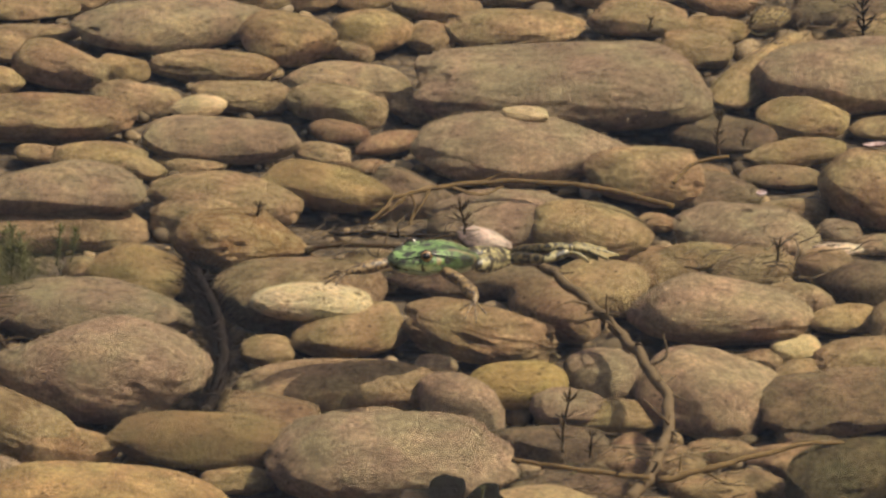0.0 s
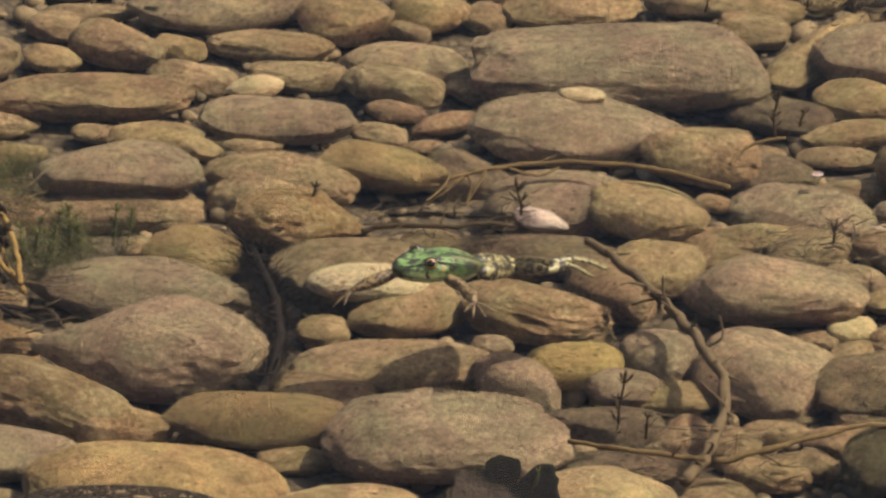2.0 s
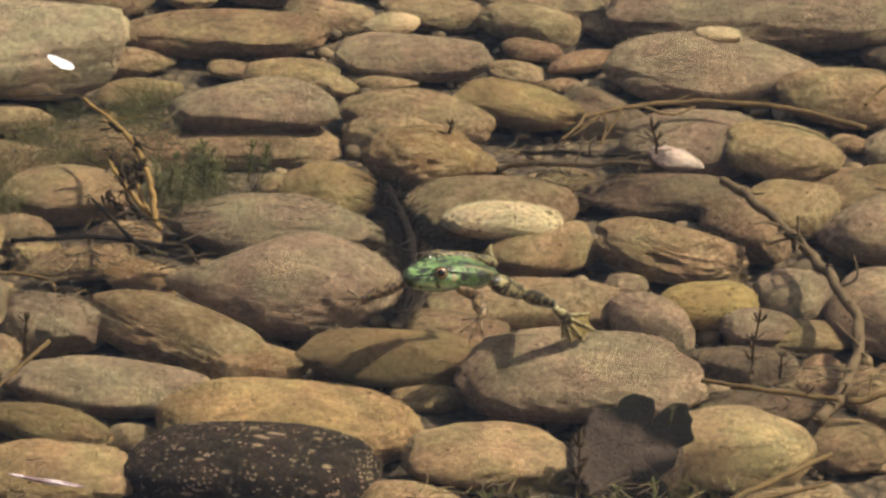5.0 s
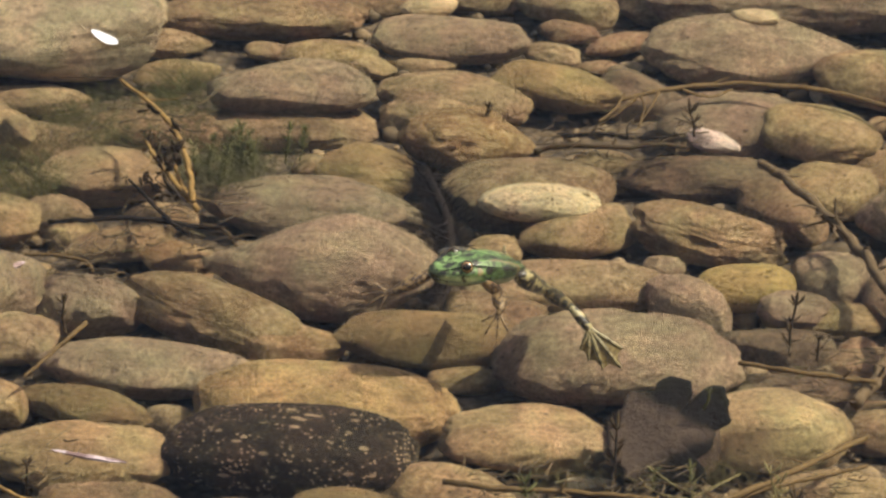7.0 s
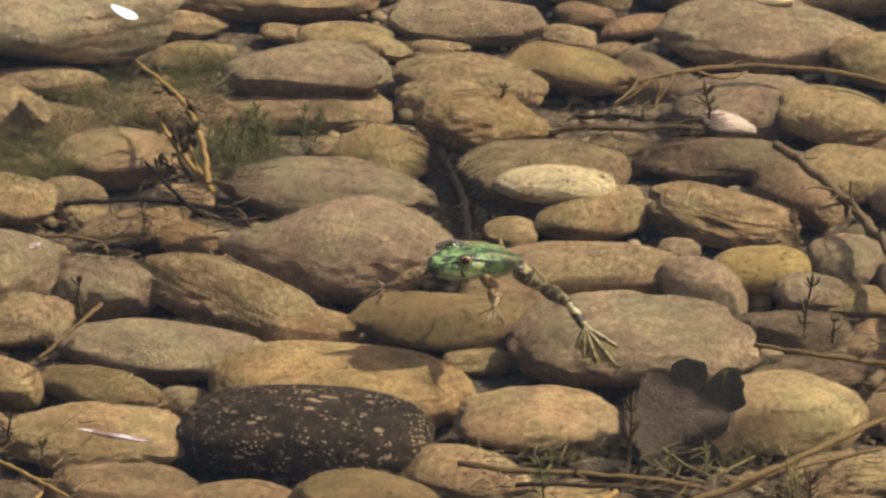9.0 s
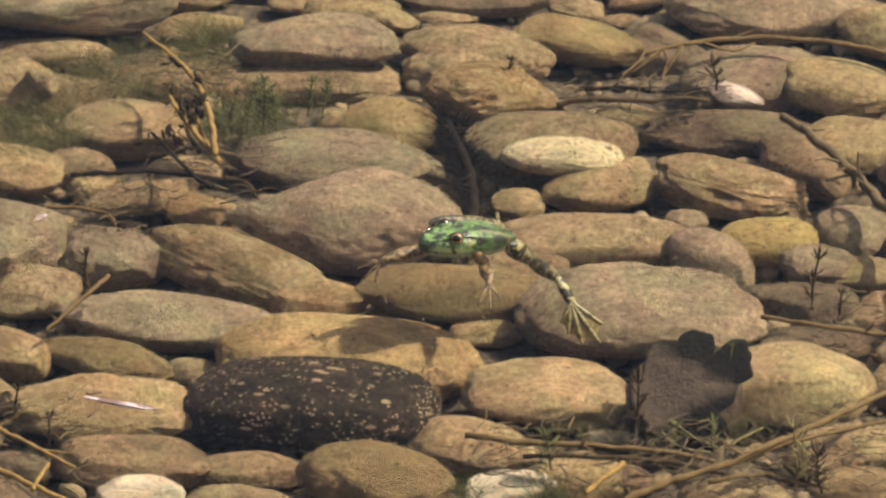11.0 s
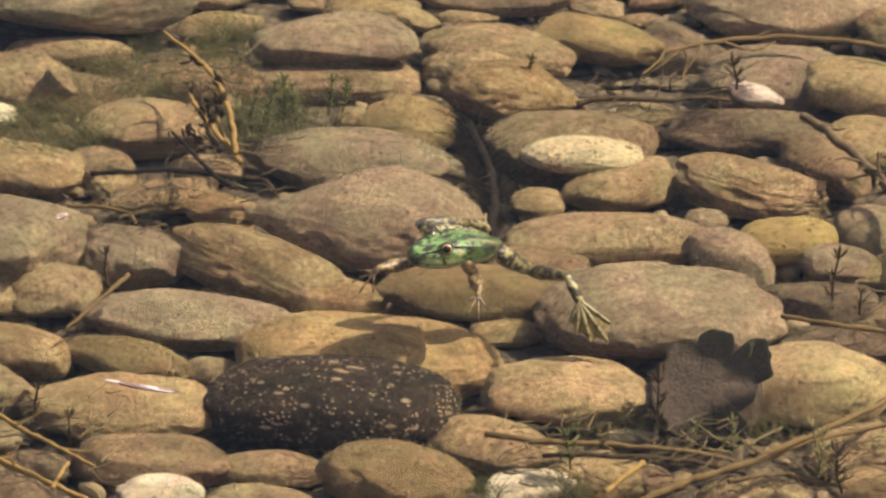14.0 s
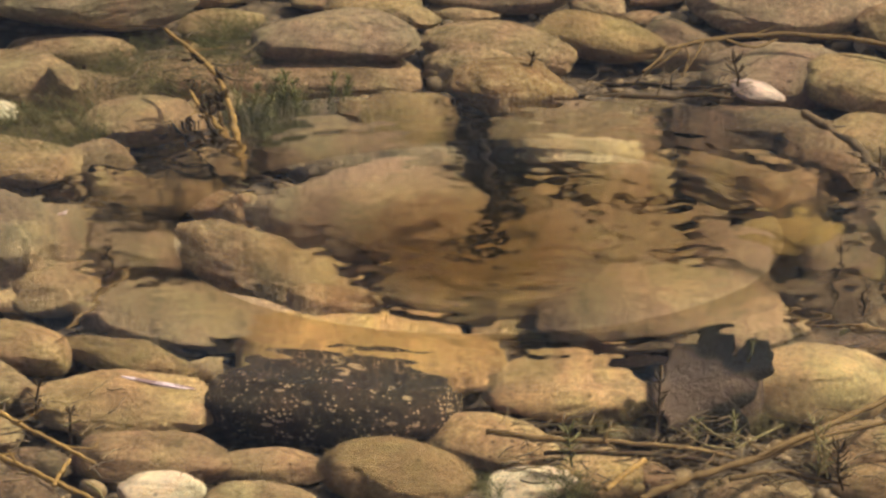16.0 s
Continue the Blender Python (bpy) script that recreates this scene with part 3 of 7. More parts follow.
stone("white", 0.0324, -0.5054, 0.0173, 0.0377, 0.0197, 0.0124, 16.3, 144)
stone("yel", 0.0875, -0.4836, 0.0120, 0.0412, 0.0257, 0.0159, -8.8, 145)
stone("red", 0.1235, -0.4859, 0.0106, 0.0212, 0.0182, 0.0115, -29.0, 146)
stone("tan", 0.2004, -0.5252, 0.0141, 0.0450, 0.0301, 0.0187, -10.9, 147)
stone("tan", 0.2887, -0.4429, 0.0140, 0.0517, 0.0300, 0.0185, 10.9, 148)
stone("yel", 0.2968, -0.4893, 0.0103, 0.0410, 0.0221, 0.0135, 6.1, 149)
stone("white", 0.1111, -0.4153, 0.0126, 0.0177, 0.0100, 0.0061, -0.9, 150, square=3)
stone("grey", -0.3807, -0.1282, 0.0296, 0.0673, 0.0626, 0.0377, -37.8, 151, square=2.7)
stone("tan", -0.3767, 0.1808, 0.0138, 0.0545, 0.0327, 0.0185, -8.7, 152)
stone("white", -0.4014, 0.1295, 0.0112, 0.0274, 0.0170, 0.0097, -7.6, 153)
stone("yel", -0.3811, 0.0314, 0.0161, 0.0702, 0.0308, 0.0188, -21.3, 154)
stone("tan", -0.3504, -0.1790, 0.0127, 0.0550, 0.0281, 0.0169, 15.9, 155)
stone("yel", -0.3632, -0.2814, 0.0143, 0.0499, 0.0284, 0.0189, -31.4, 156)
stone("tan", -0.3732, -0.3466, 0.0132, 0.0330, 0.0289, 0.0181, -30.6, 157)
stone("yel", -0.3177, -0.0489, 0.0029, 0.0194, 0.0134, 0.0079, -10.1, 158)
stone("dark", -0.3599, -0.5184, 0.0137, 0.0445, 0.0284, 0.0181, -18.6, 159)
stone("silty", 0.1680, -0.3818, 0.0291, 0.0490, 0.0444, 0.0291, -70.3, 160)
stone("dark", 0.5321, 0.5888, 0.0105, 0.0463, 0.0361, 0.0195, -17.5, 161)
stone("tan", 0.5565, 0.5620, 0.0083, 0.0386, 0.0211, 0.0112, -1.0, 162)
stone("tan", 0.2616, 0.6405, 0.0074, 0.0386, 0.0190, 0.0101, -0.7, 163)
stone("brown", 0.3234, 0.6407, 0.0106, 0.0279, 0.0257, 0.0152, -88.5, 164)
stone("tan", 0.5526, 0.3740, 0.0064, 0.0317, 0.0156, 0.0086, -0.9, 165)
stone("tan", 0.5431, -0.0097, 0.0134, 0.0333, 0.0281, 0.0196, 88.2, 166)
stone("dark", 0.2074, 0.0983, 0.0124, 0.0720, 0.0293, 0.0166, -1.9, 167)
stone("brown", -0.2291, 0.1972, 0.0063, 0.0680, 0.0292, 0.0164, -0.3, 168)
stone("tan", -0.3237, 0.1716, 0.0063, 0.0589, 0.0292, 0.0164, -0.3, 169)
stone("dark", 0.1564, 0.2562, 0.0060, 0.0378, 0.0331, 0.0191, -32.9, 170)
stone("brown", 0.3592, 0.1232, 0.0036, 0.0386, 0.0275, 0.0155, -2.0, 171)
stone("tan", 0.4292, 0.1216, 0.0048, 0.0408, 0.0257, 0.0146, -1.5, 172)
stone("dark", 0.2721, -0.2501, 0.0045, 0.0589, 0.0235, 0.0140, -0.5, 173)
stone("brown", 0.3343, -0.2176, 0.0040, 0.0453, 0.0270, 0.0160, -1.2, 174)
stone("brown", 0.3357, -0.3271, 0.0138, 0.0346, 0.0312, 0.0187, -5.9, 175)
stone("dark", 0.2938, -0.2391, 0.0055, 0.0271, 0.0168, 0.0100, -1.4, 176)
stone("yel", -0.2894, 0.0093, 0.0089, 0.0188, 0.0158, 0.0093, 26.9, 177)
# a stone in place of a squarish brown leaf and its shadow
stone("brown", -0.3388, 0.1451, 0.0314, 0.0194, 0.0132, 0.0109, -78.1, 178, square=2.8)
stone("brown", -0.1410, 0.3363, 0.0095, 0.0216, 0.0121, 0.0066, -3.5, 179)
stone("tan", 0.1289, 0.1205, 0.0154, 0.0262, 0.0171, 0.0097, -4.3, 180)
stone("pink", 0.1734, -0.0620, 0.0142, 0.0174, 0.0142, 0.0084, -18.5, 181)
stone("pink", 0.2714, -0.1404, 0.0179, 0.0291, 0.0207, 0.0122, -10.8, 182)
stone("tan", -0.3043, 0.0284, 0.0176, 0.0323, 0.0201, 0.0129, -34.7, 183)
stone("tan", -0.2526, 0.4601, 0.0184, 0.0476, 0.0303, 0.0164, -6.2, 184)
stone("tan", -0.2734, 0.5178, 0.0156, 0.0354, 0.0251, 0.0136, -8.3, 185)
stone("tan", -0.2220, 0.0091, 0.0221, 0.0302, 0.0175, 0.0101, -7.9, 186)

# ---- water ----
wm = Mat("clear_water", 0.0)
out_node = wm.n["Material Output"]
fres = wm.n.new("ShaderNodeFresnel")
fres.inputs["IOR"].default_value = 1.16
clear = wm.n.new("ShaderNodeBsdfTransparent")
clear.inputs["Color"].default_value = (0.97, 0.97, 0.94, 1)
shine = wm.n.new("ShaderNodeBsdfGlossy")
shine.inputs["Roughness"].default_value = 0.02
both = wm.n.new("ShaderNodeMixShader")
wm.l.new(fres.outputs[0], both.inputs[0])
wm.l.new(clear.outputs[0], both.inputs[1])
wm.l.new(shine.outputs[0], both.inputs[2])
wm.l.new(both.outputs[0], out_node.inputs["Surface"])
bm = bmesh.new()
bmesh.ops.create_grid(bm, x_segments=8, y_segments=8, size=60)
water = link("water", bm, wm.m)
water.location.z = WATER
water.visible_shadow = False
tagged(water, "clear calm shallow water over the cobbles", "water", kind="structure")


# ---- loose pebbles between the cobbles ----
def pebble_bed():
    rng = random.Random(4)
    base = bmesh.new()
    bmesh.ops.create_icosphere(base, subdivisions=2, radius=1.0)
    bv = np.array([v.co[:] for v in base.verts])
    bf = np.array([[v.index for v in f.verts] for f in base.faces])
    base.free()
    verts, faces = [], []
    for i in range(2600):
        a = 0.003 + 0.011 * rng.random() ** 2.5
        x, y = rng.uniform(-0.66, 0.52), rng.uniform(-0.62, 0.80)
        off = Vector((i * 1.7, i * 0.3, 0))
        bulge = np.array([1 + 0.22 * noise.noise(Vector(p) * 1.4 + off) for p in bv])
        co = bv * bulge[:, None] * (a, a * rng.uniform(0.6, 0.95), a * rng.uniform(0.4, 0.7))
        m = np.array(Euler((rng.uniform(-0.3, 0.3), rng.uniform(-0.3, 0.3), rng.uniform(0, 6.3))).to_matrix())
        faces.append(bf + len(bv) * i)
        verts.append(co @ m.T + (x, y, a * 0.25))
    mesh = bpy.data.meshes.new("pebbles")
    mesh.from_pydata(np.concatenate(verts).tolist(), [], np.concatenate(faces).tolist())
    mesh.polygons.foreach_set("use_smooth", [True] * len(mesh.polygons))
    k = Mat("pebbles", 0.85)
    geo = k.n.new("ShaderNodeNewGeometry")
    tone = k.ramp(geo.outputs["Random Per Island"], (0.0, (0.10, 0.07, 0.035)), (0.4, (0.20, 0.14, 0.075)), (0.7, (0.27, 0.185, 0.09)), (0.93, (0.32, 0.23, 0.13)), (1.0, (0.45, 0.36, 0.24)))
    fine = k.noise(400, 4, 0.7)
    k.colour(k.mix(k.ramp(fine, (0.35, 0.5), (0.6, 0.0)), tone, (0.08, 0.055, 0.03)))
    k.bump((fine, 0.001))
    mesh.materials.append(k.m)
    return tagged(new("pebbles", mesh), "small brown and ochre pebbles between the cobbles", "gravel", kind="stuff")


pebble_bed()


# ---- twigs and stems ----
def plant_material(name, a, b, rough=0.7, scale=160):
    k = Mat(name, rough)
    k.b.inputs["Specular IOR Level"].default_value = 0.12
    n1, n2 = k.noise(scale, 4, 0.6), k.noise(scale * 5, 3, 0.6)
    k.colour(k.mix(k.ramp(n2, (0.4, 0.5), (0.6, 0.0)), k.mix(k.ramp(n1, (0.35, 0.0), (0.65, 1.0)), a, b), scaled(a, 0.4)))
    k.bump((n1, 0.001), (n2, 0.0006))
    return k.m


TWIG = plant_material("dead_brown_twig", (0.19, 0.125, 0.055), (0.125, 0.08, 0.035))
WOOLLY = plant_material("silty_brown_stem", (0.19, 0.135, 0.08), (0.115, 0.08, 0.045), 0.9, 260)
GOLD = plant_material("golden_dead_stem", (0.36, 0.225, 0.075), (0.23, 0.145, 0.055))
DARK = plant_material("black_sodden_twig_and_gap_shade", (0.013, 0.009, 0.006), (0.03, 0.02, 0.012))
WEED = plant_material("dark_red_brown_water_weed", (0.085, 0.05, 0.026), (0.05, 0.04, 0.018))
GREEN = plant_material("green_water_weed", (0.16, 0.155, 0.06), (0.105, 0.105, 0.04))
ALGA = plant_material("olive_thread_algae", (0.19, 0.165, 0.07), (0.25, 0.20, 0.095))


def smooth_line(points, steps):
    """Points along a smooth curve through the given ones."""
    p = [Vector(q) for q in points]
    p = [p[0] * 2 - p[1], *p, p[-1] * 2 - p[-2]]
    out = []
    for i in range(1, len(p) - 2):
        for s in range(steps):
            u = s / steps
            a, b, c, d = p[i - 1], p[i], p[i + 1], p[i + 2]
            out.append(0.5 * (2 * b + (c - a) * u + (2 * a - 5 * b + 4 * c - d) * u ** 2 + (3 * b - a - 3 * c + d) * u ** 3))
    return out + [p[-2]]


def tube(bm, line, r0, r1, sides=7, knots=0.0, seed=0):
    """A tapered tube along a line, closed at its ends, with uneven girth."""
    last, n = None, len(line) - 1
    for i, p in enumerate(line):
        way = (line[min(i + 1, n)] - line[max(i - 1, 0)]).normalized()
        side = way.cross(Vector((0.13, 0.21, 1))).normalized()
        up = side.cross(way)
        r = r0 + (r1 - r0) * i / n
        r *= 1 + knots * noise.noise(Vector((i * 0.55, seed, 0.0)))
        ring = [bm.verts.new(p + (side * math.cos(a) + up * math.sin(a)) * r) for a in (2 * math.pi * k / sides for k in range(sides))]
        if last:
            for k in range(sides):
                bm.faces.new((last[k], last[(k + 1) % sides], ring[(k + 1) % sides], ring[k]))
        else:
            bm.faces.new(ring[::-1])
        last = ring
    bm.faces.new(last)


def twig(points, r0, r1, material, label, name="twig", side_shoots=0, seed=1, category="twig"):
    """A bent stem with knots and, where asked, short broken side shoots as parts."""
    rng = random.Random(seed)
    line = smooth_line(points, 10)
    line = [p + Vector([0.7 * r0 * noise.noise(Vector((i * 0.3, seed * 3.1, k * 9.0))) for k in range(3)]) for i, p in enumerate(line)]
    bm = bmesh.new()
    tube(bm, line, r0, r1, 8, 0.45, seed)
    ob = tagged(link(name, bm, material), label, category)
    for k in range(side_shoots):
        i = rng.randrange(3, len(line) - 3)
        way = (line[i + 1] - line[i]).normalized()
        turn = Vector((rng.uniform(-1, 1), rng.uniform(-1, 1), rng.uniform(-0.2, 0.8)))
        way = (way * 0.5 + turn * 0.8).normalized()
        size = rng.uniform(0.012, 0.032)
        bend = Vector((rng.uniform(-1, 1), rng.uniform(-1, 1), rng.uniform(-0.3, 0.3))) * size * 0.3
        bm = bmesh.new()
        tube(bm, smooth_line([line[i], line[i] + way * size * 0.5 + bend, line[i] + way * size], 5), r0 * 0.45, r0 * 0.15, 6, 0.3, k)
        part("side_shoot", bm, material, ob)
    return ob


def leaflet(bm, at, way, up, size, wide=0.3):
    """A small thick lance-shaped leaf."""
    side = way.cross(up).normalized()
    up = side.cross(way).normalized()
    rows = []
    for u, w in ((0.0, 0.15), (0.3, 0.8), (0.6, 1.0), (0.85, 0.55)):
        c = at + way * size * u + up * size * 0.18 * u * u
        half = side * size * wide * 0.5 * w
        rows.append((bm.verts.new(c - half), bm.verts.new(c + up * size * 0.05), bm.verts.new(c + half), bm.verts.new(c - up * size * 0.04)))
    tip = bm.verts.new(at + way * size + up * size * 0.2)
    for a, b in zip(rows, rows[1:]):
        for k in range(4):
            bm.faces.new((a[k], a[(k + 1) % 4], b[(k + 1) % 4], b[k]))
    for k in range(4):
        bm.faces.new((rows[-1][k], rows[-1][(k + 1) % 4], tip))


def sprig(foot, top, material, label, seed, whorls=4, leaf=0.0095, crown=7, radius=0.0012):
    """A little upright water plant: a stem with whorls of leaves, the densest at its tip."""
    rng = random.Random(seed)
    foot, top = Vector(foot), Vector(top)
    mid = (foot + top) / 2 + Vector((rng.uniform(-1, 1), rng.uniform(-1, 1), 0)) * (top - foot).length * 0.08
    line = smooth_line([foot, mid, top], 8)
    base = tagged(new("water_plant"), label, "water plant", "sprigs of water plant")
    base.location = foot
    bm = bmesh.new()
    tube(bm, [p - foot for p in line], radius, radius * 0.7, 6, 0.3, seed)
    part("stem", bm, material, base)
    bm = bmesh.new()
    for w in range(whorls + 1):
        f = 1.0 if w == whorls else 0.25 + 0.7 * w / max(1, whorls)
        p = line[min(len(line) - 1, int(f * (len(line) - 1)))] - foot
        count = crown if w == whorls else rng.choice((2, 3, 3, 4))
        for k in range(count):
            a = 6.283 * (k + rng.random() * 0.7) / count
            way = Vector((math.cos(a), math.sin(a), rng.uniform(0.4, 1.4) if w == whorls else rng.uniform(0.1, 0.9))).normalized()
            leaflet(bm, p, way, Vector((0, 0, 1)) if abs(way.z) < 0.9 else Vector((1, 0, 0)), leaf * rng.uniform(0.7, 1.25), 0.27)
    part("leaves", bm, material, base)
    return base


def algae(place, spread, height, count, material, label, seed):
    """A soft tuft of thread algae, one mass of fine bent strands."""
    rng = random.Random(seed)
    bm = bmesh.new()
    place = Vector(place)
    for i in range(count):
        a, d = rng.uniform(0, 6.283), math.sqrt(rng.random())
        p = place + Vector((math.cos(a) * spread[0] * d, math.sin(a) * spread[1] * d, -0.004))
        h = height * rng.uniform(0.15, 0.6)
        lean = Vector((rng.uniform(-1.6, 1.0), rng.uniform(-1.0, 1.0), 0)) * h
        q = p + lean * 0.4 + Vector((0, 0, h * 0.6))
        r = p + lean + Vector((rng.uniform(-0.3, 0.3) * h, rng.uniform(-0.3, 0.3) * h, h))
        tube(bm, smooth_line([p, q, r], 3), 0.0002, 0.00012, 3)
        for k in range(1):
            u = rng.random()
            at = p.lerp(q, u) if rng.random() < 0.5 else q.lerp(r, u)
            way = Vector((rng.uniform(-1, 1), rng.uniform(-1, 1), rng.uniform(-0.2, 0.8))).normalized()
            leaflet(bm, at, way, Vector((0.1, 0.2, 1)), rng.uniform(0.001, 0.0024), 0.35)
    return tagged(link("algae_tuft", bm, material), label, "algae", kind="stuff")


# the long pale stem that arches over the cobbles
twig([(0.2499, 0.0263, 0.0620), (0.2690, -0.0020, 0.0630), (0.2941, -0.0479, 0.0600), (0.3189, -0.0953, 0.0550), (0.3368, -0.1449, 0.0520), (0.3492, -0.1938, 0.0490), (0.3450, -0.2456, 0.0450), (0.3317, -0.2965, 0.0420), (0.3130, -0.3338, 0.0380)], 0.0036, 0.0052, WOOLLY,
     "long pale brown dead stem arching over the cobbles", "twig", 26, 3, "stem")
twig([(0.2253, -0.2889, 0.0500), (0.2657, -0.3067, 0.0520), (0.2978, -0.3129, 0.0500), (0.3299, -0.3172, 0.0480)], 0.0018, 0.0022, TWIG, "thin straight brown twig lying across cobbles", seed=5, side_shoots=1)
twig([(0.3361, -0.3249, 0.0500), (0.3774, -0.3131, 0.0540), (0.4172, -0.2927, 0.0550), (0.4481, -0.2794, 0.0550), (0.4835, -0.2659, 0.0500)], 0.003, 0.0016, TWIG, "thin brown twig forking from the long stem", seed=6, side_shoots=2)
twig([(0.1411, 0.1681, 0.0480), (0.1777, 0.1827, 0.0500), (0.2277, 0.1908, 0.0510), (0.2818, 0.1814, 0.0530), (0.3245, 0.1701, 0.0510), (0.3666, 0.1476, 0.0480)], 0.0019, 0.0024, TWIG, "long brown dead stem lying on pinkish cobbles", "twig", 4, 8, "stem")
twig([(0.1544, 0.1516, 0.0580), (0.1407, 0.1437, 0.0500), (0.1248, 0.1378, 0.0400)], 0.0018, 0.0008, TWIG, "thin brown root trailing from a stem", seed=9)
twig([(0.1727, 0.1614, 0.0580), (0.1656, 0.1502, 0.0500), (0.1564, 0.1401, 0.0400)], 0.0012, 0.0006, TWIG, "thin brown root trailing from a stem", seed=10)
twig([(0.1909, 0.1671, 0.0580), (0.2136, 0.1696, 0.0500), (0.2321, 0.1845, 0.0500)], 0.0014, 0.0009, TWIG, "thin brown root trailing from a stem", seed=11)
twig([(0.0723, 0.0925, 0.0400), (0.1014, 0.0926, 0.0450), (0.1373, 0.0885, 0.0450), (0.1688, 0.0946, 0.0450), (0.1936, 0.0986, 0.0400)], 0.0024, 0.0016, WEED, "dark brown sodden stick between cobbles", seed=13, side_shoots=4)
twig([(0.0906, 0.1288, 0.0350), (0.1243, 0.1228, 0.0400), (0.1557, 0.1147, 0.0400), (0.1875, 0.1309, 0.0350)], 0.002, 0.0012, DARK, "black sodden stick between cobbles", seed=14, side_shoots=5)
twig([(0.1242, 0.1250, 0.0500), (0.1379, 0.1392, 0.0550), (0.1449, 0.1566, 0.0600)], 0.0012, 0.0008, TWIG, "thin brown root trailing from a stem", seed=15)
twig([(0.1560, 0.1360, 0.0400), (0.1606, 0.1463, 0.0500), (0.1584, 0.1515, 0.0600)], 0.0012, 0.0008, TWIG, "thin brown root trailing from a stem", seed=16)
twig([(0.4147, 0.2146, 0.0600), (0.3940, 0.2078, 0.0600), (0.3801, 0.2018, 0.0550), (0.3691, 0.1865, 0.0500)], 0.0012, 0.0018, TWIG, "thin curved brown twig over a tan cobble", seed=17)
# the dark weedy root between the stones, black also for the gap's shade
twig([(-0.0184, 0.1267, 0.0220), (-0.0122, 0.0763, 0.0260), (-0.0008, 0.0223, 0.0280), (0.0060, -0.0369, 0.0280), (0.0044, -0.0952, 0.0280), (-0.0015, -0.1344, 0.0260), (-0.0095, -0.1552, 0.0220)], 0.0036, 0.0048, DARK, "black weedy root, dark also for shade in the gap between cobbles", "root", 22, 20, "root")
# golden stems with their thin tip
def sheaths(ob, places, seed):
    """Torn dark leaf bases that cling to a dead reed."""
    rng = random.Random(seed)
    for at in places:
        bm = bmesh.new()
        for k in range(5):
            way = Vector((rng.uniform(-0.8, 0.8), rng.uniform(-0.6, 0.6), rng.uniform(-0.3, 1.0))).normalized()
            leaflet(bm, Vector(at) + Vector((rng.gauss(0, 0.002), rng.gauss(0, 0.002), rng.gauss(0, 0.003))), way, Vector((0.3, 0.8, 0.5)), rng.uniform(0.006, 0.012), 0.55)
        part("leaf_sheath", bm, WEED, ob, "dark red-brown torn leaf base")


twig([(-0.3101, 0.1394, 0.0820), (-0.2807, 0.1364, 0.0840), (-0.2604, 0.1343, 0.0845), (-0.2525, 0.1231, 0.0850)], 0.0004, 0.001, WEED, "thin dark tip of a dead reed", "dead_reed", 0, 19, "stem")
reed = twig([(-0.2562, 0.1292, 0.0850), (-0.2506, 0.1190, 0.0850), (-0.2281, 0.0805, 0.0850), (-0.2126, 0.0463, 0.0830), (-0.2041, 0.0163, 0.0780), (-0.1987, -0.0084, 0.0700), (-0.1967, -0.0269, 0.0550)], 0.0014, 0.0028, GOLD, "golden-brown dead reed stem bent under water", "dead_reed", 3, 21, "stem")
sheaths(reed, [(-0.2094, 0.0183, 0.0800), (-0.2110, 0.0054, 0.0750), (-0.1998, 0.0005, 0.0720), (-0.2288, 0.0724, 0.0860), (-0.2085, 0.0382, 0.0830)], 1)
reed = twig([(-0.2341, 0.0303, 0.0800), (-0.2247, 0.0044, 0.0760), (-0.2139, -0.0054, 0.0660), (-0.2023, -0.0151, 0.0560), (-0.1916, -0.0228, 0.0450)], 0.0014, 0.0027, GOLD, "short golden-brown dead reed stem", "dead_reed", 3, 22, "stem")
sheaths(reed, [(-0.2224, 0.0044, 0.0780), (-0.2192, -0.0015, 0.0750), (-0.2210, -0.0044, 0.0700), (-0.2324, 0.0332, 0.0820)], 2)
reed = twig([(-0.2106, 0.0283, 0.0750), (-0.2106, 0.0085, 0.0700), (-0.2070, -0.0013, 0.0600), (-0.1989, -0.0111, 0.0500)], 0.0012, 0.0021, GOLD, "short golden-brown dead reed stem", "dead_reed", 2, 23, "stem")
sheaths(reed, [(-0.2112, 0.0183, 0.0760), (-0.2098, 0.0105, 0.0700)], 3)
reed = twig([(-0.2223, 0.0144, 0.0700), (-0.2177, 0.0007, 0.0600), (-0.2077, -0.0150, 0.0500)], 0.0018, 0.0022, WEED, "dark brown dead reed stump", "dead_reed", 4, 24, "stem")
sheaths(reed, [(-0.2370, -0.0092, 0.0600), (-0.2271, -0.0142, 0.0600), (-0.2494, -0.0092, 0.0600), (-0.2211, -0.0240, 0.0600)], 4)
# dark sticks near the reeds
twig([(-0.3090, -0.0514, 0.0500), (-0.2801, -0.0554, 0.0540), (-0.2514, -0.0564, 0.0560), (-0.2137, -0.0622, 0.0550), (-0.1696, -0.0641, 0.0500)], 0.0018, 0.0024, DARK, "long black sodden stick across pale cobbles", seed=25, side_shoots=2)
twig([(-0.2471, 0.0026, 0.0600), (-0.2312, -0.0309, 0.0600), (-0.2136, -0.0662, 0.0580), (-0.1981, -0.0728, 0.0500)], 0.001, 0.0024, DARK, "black forked sodden stick", seed=26, side_shoots=3)
twig([(-0.1871, -0.0661, 0.0550), (-0.1702, -0.0759, 0.0550), (-0.1602, -0.0971, 0.0500)], 0.0022, 0.0009, WEED, "short dark twig leaning on a cobble", seed=27, side_shoots=3)
twig([(-0.3249, -0.1068, 0.0500), (-0.3005, -0.1127, 0.0520), (-0.2784, -0.1184, 0.0500), (-0.2716, -0.1279, 0.0450)], 0.0014, 0.0012, TWIG, "thin bent twig beside dark cobble", seed=28, side_shoots=4)
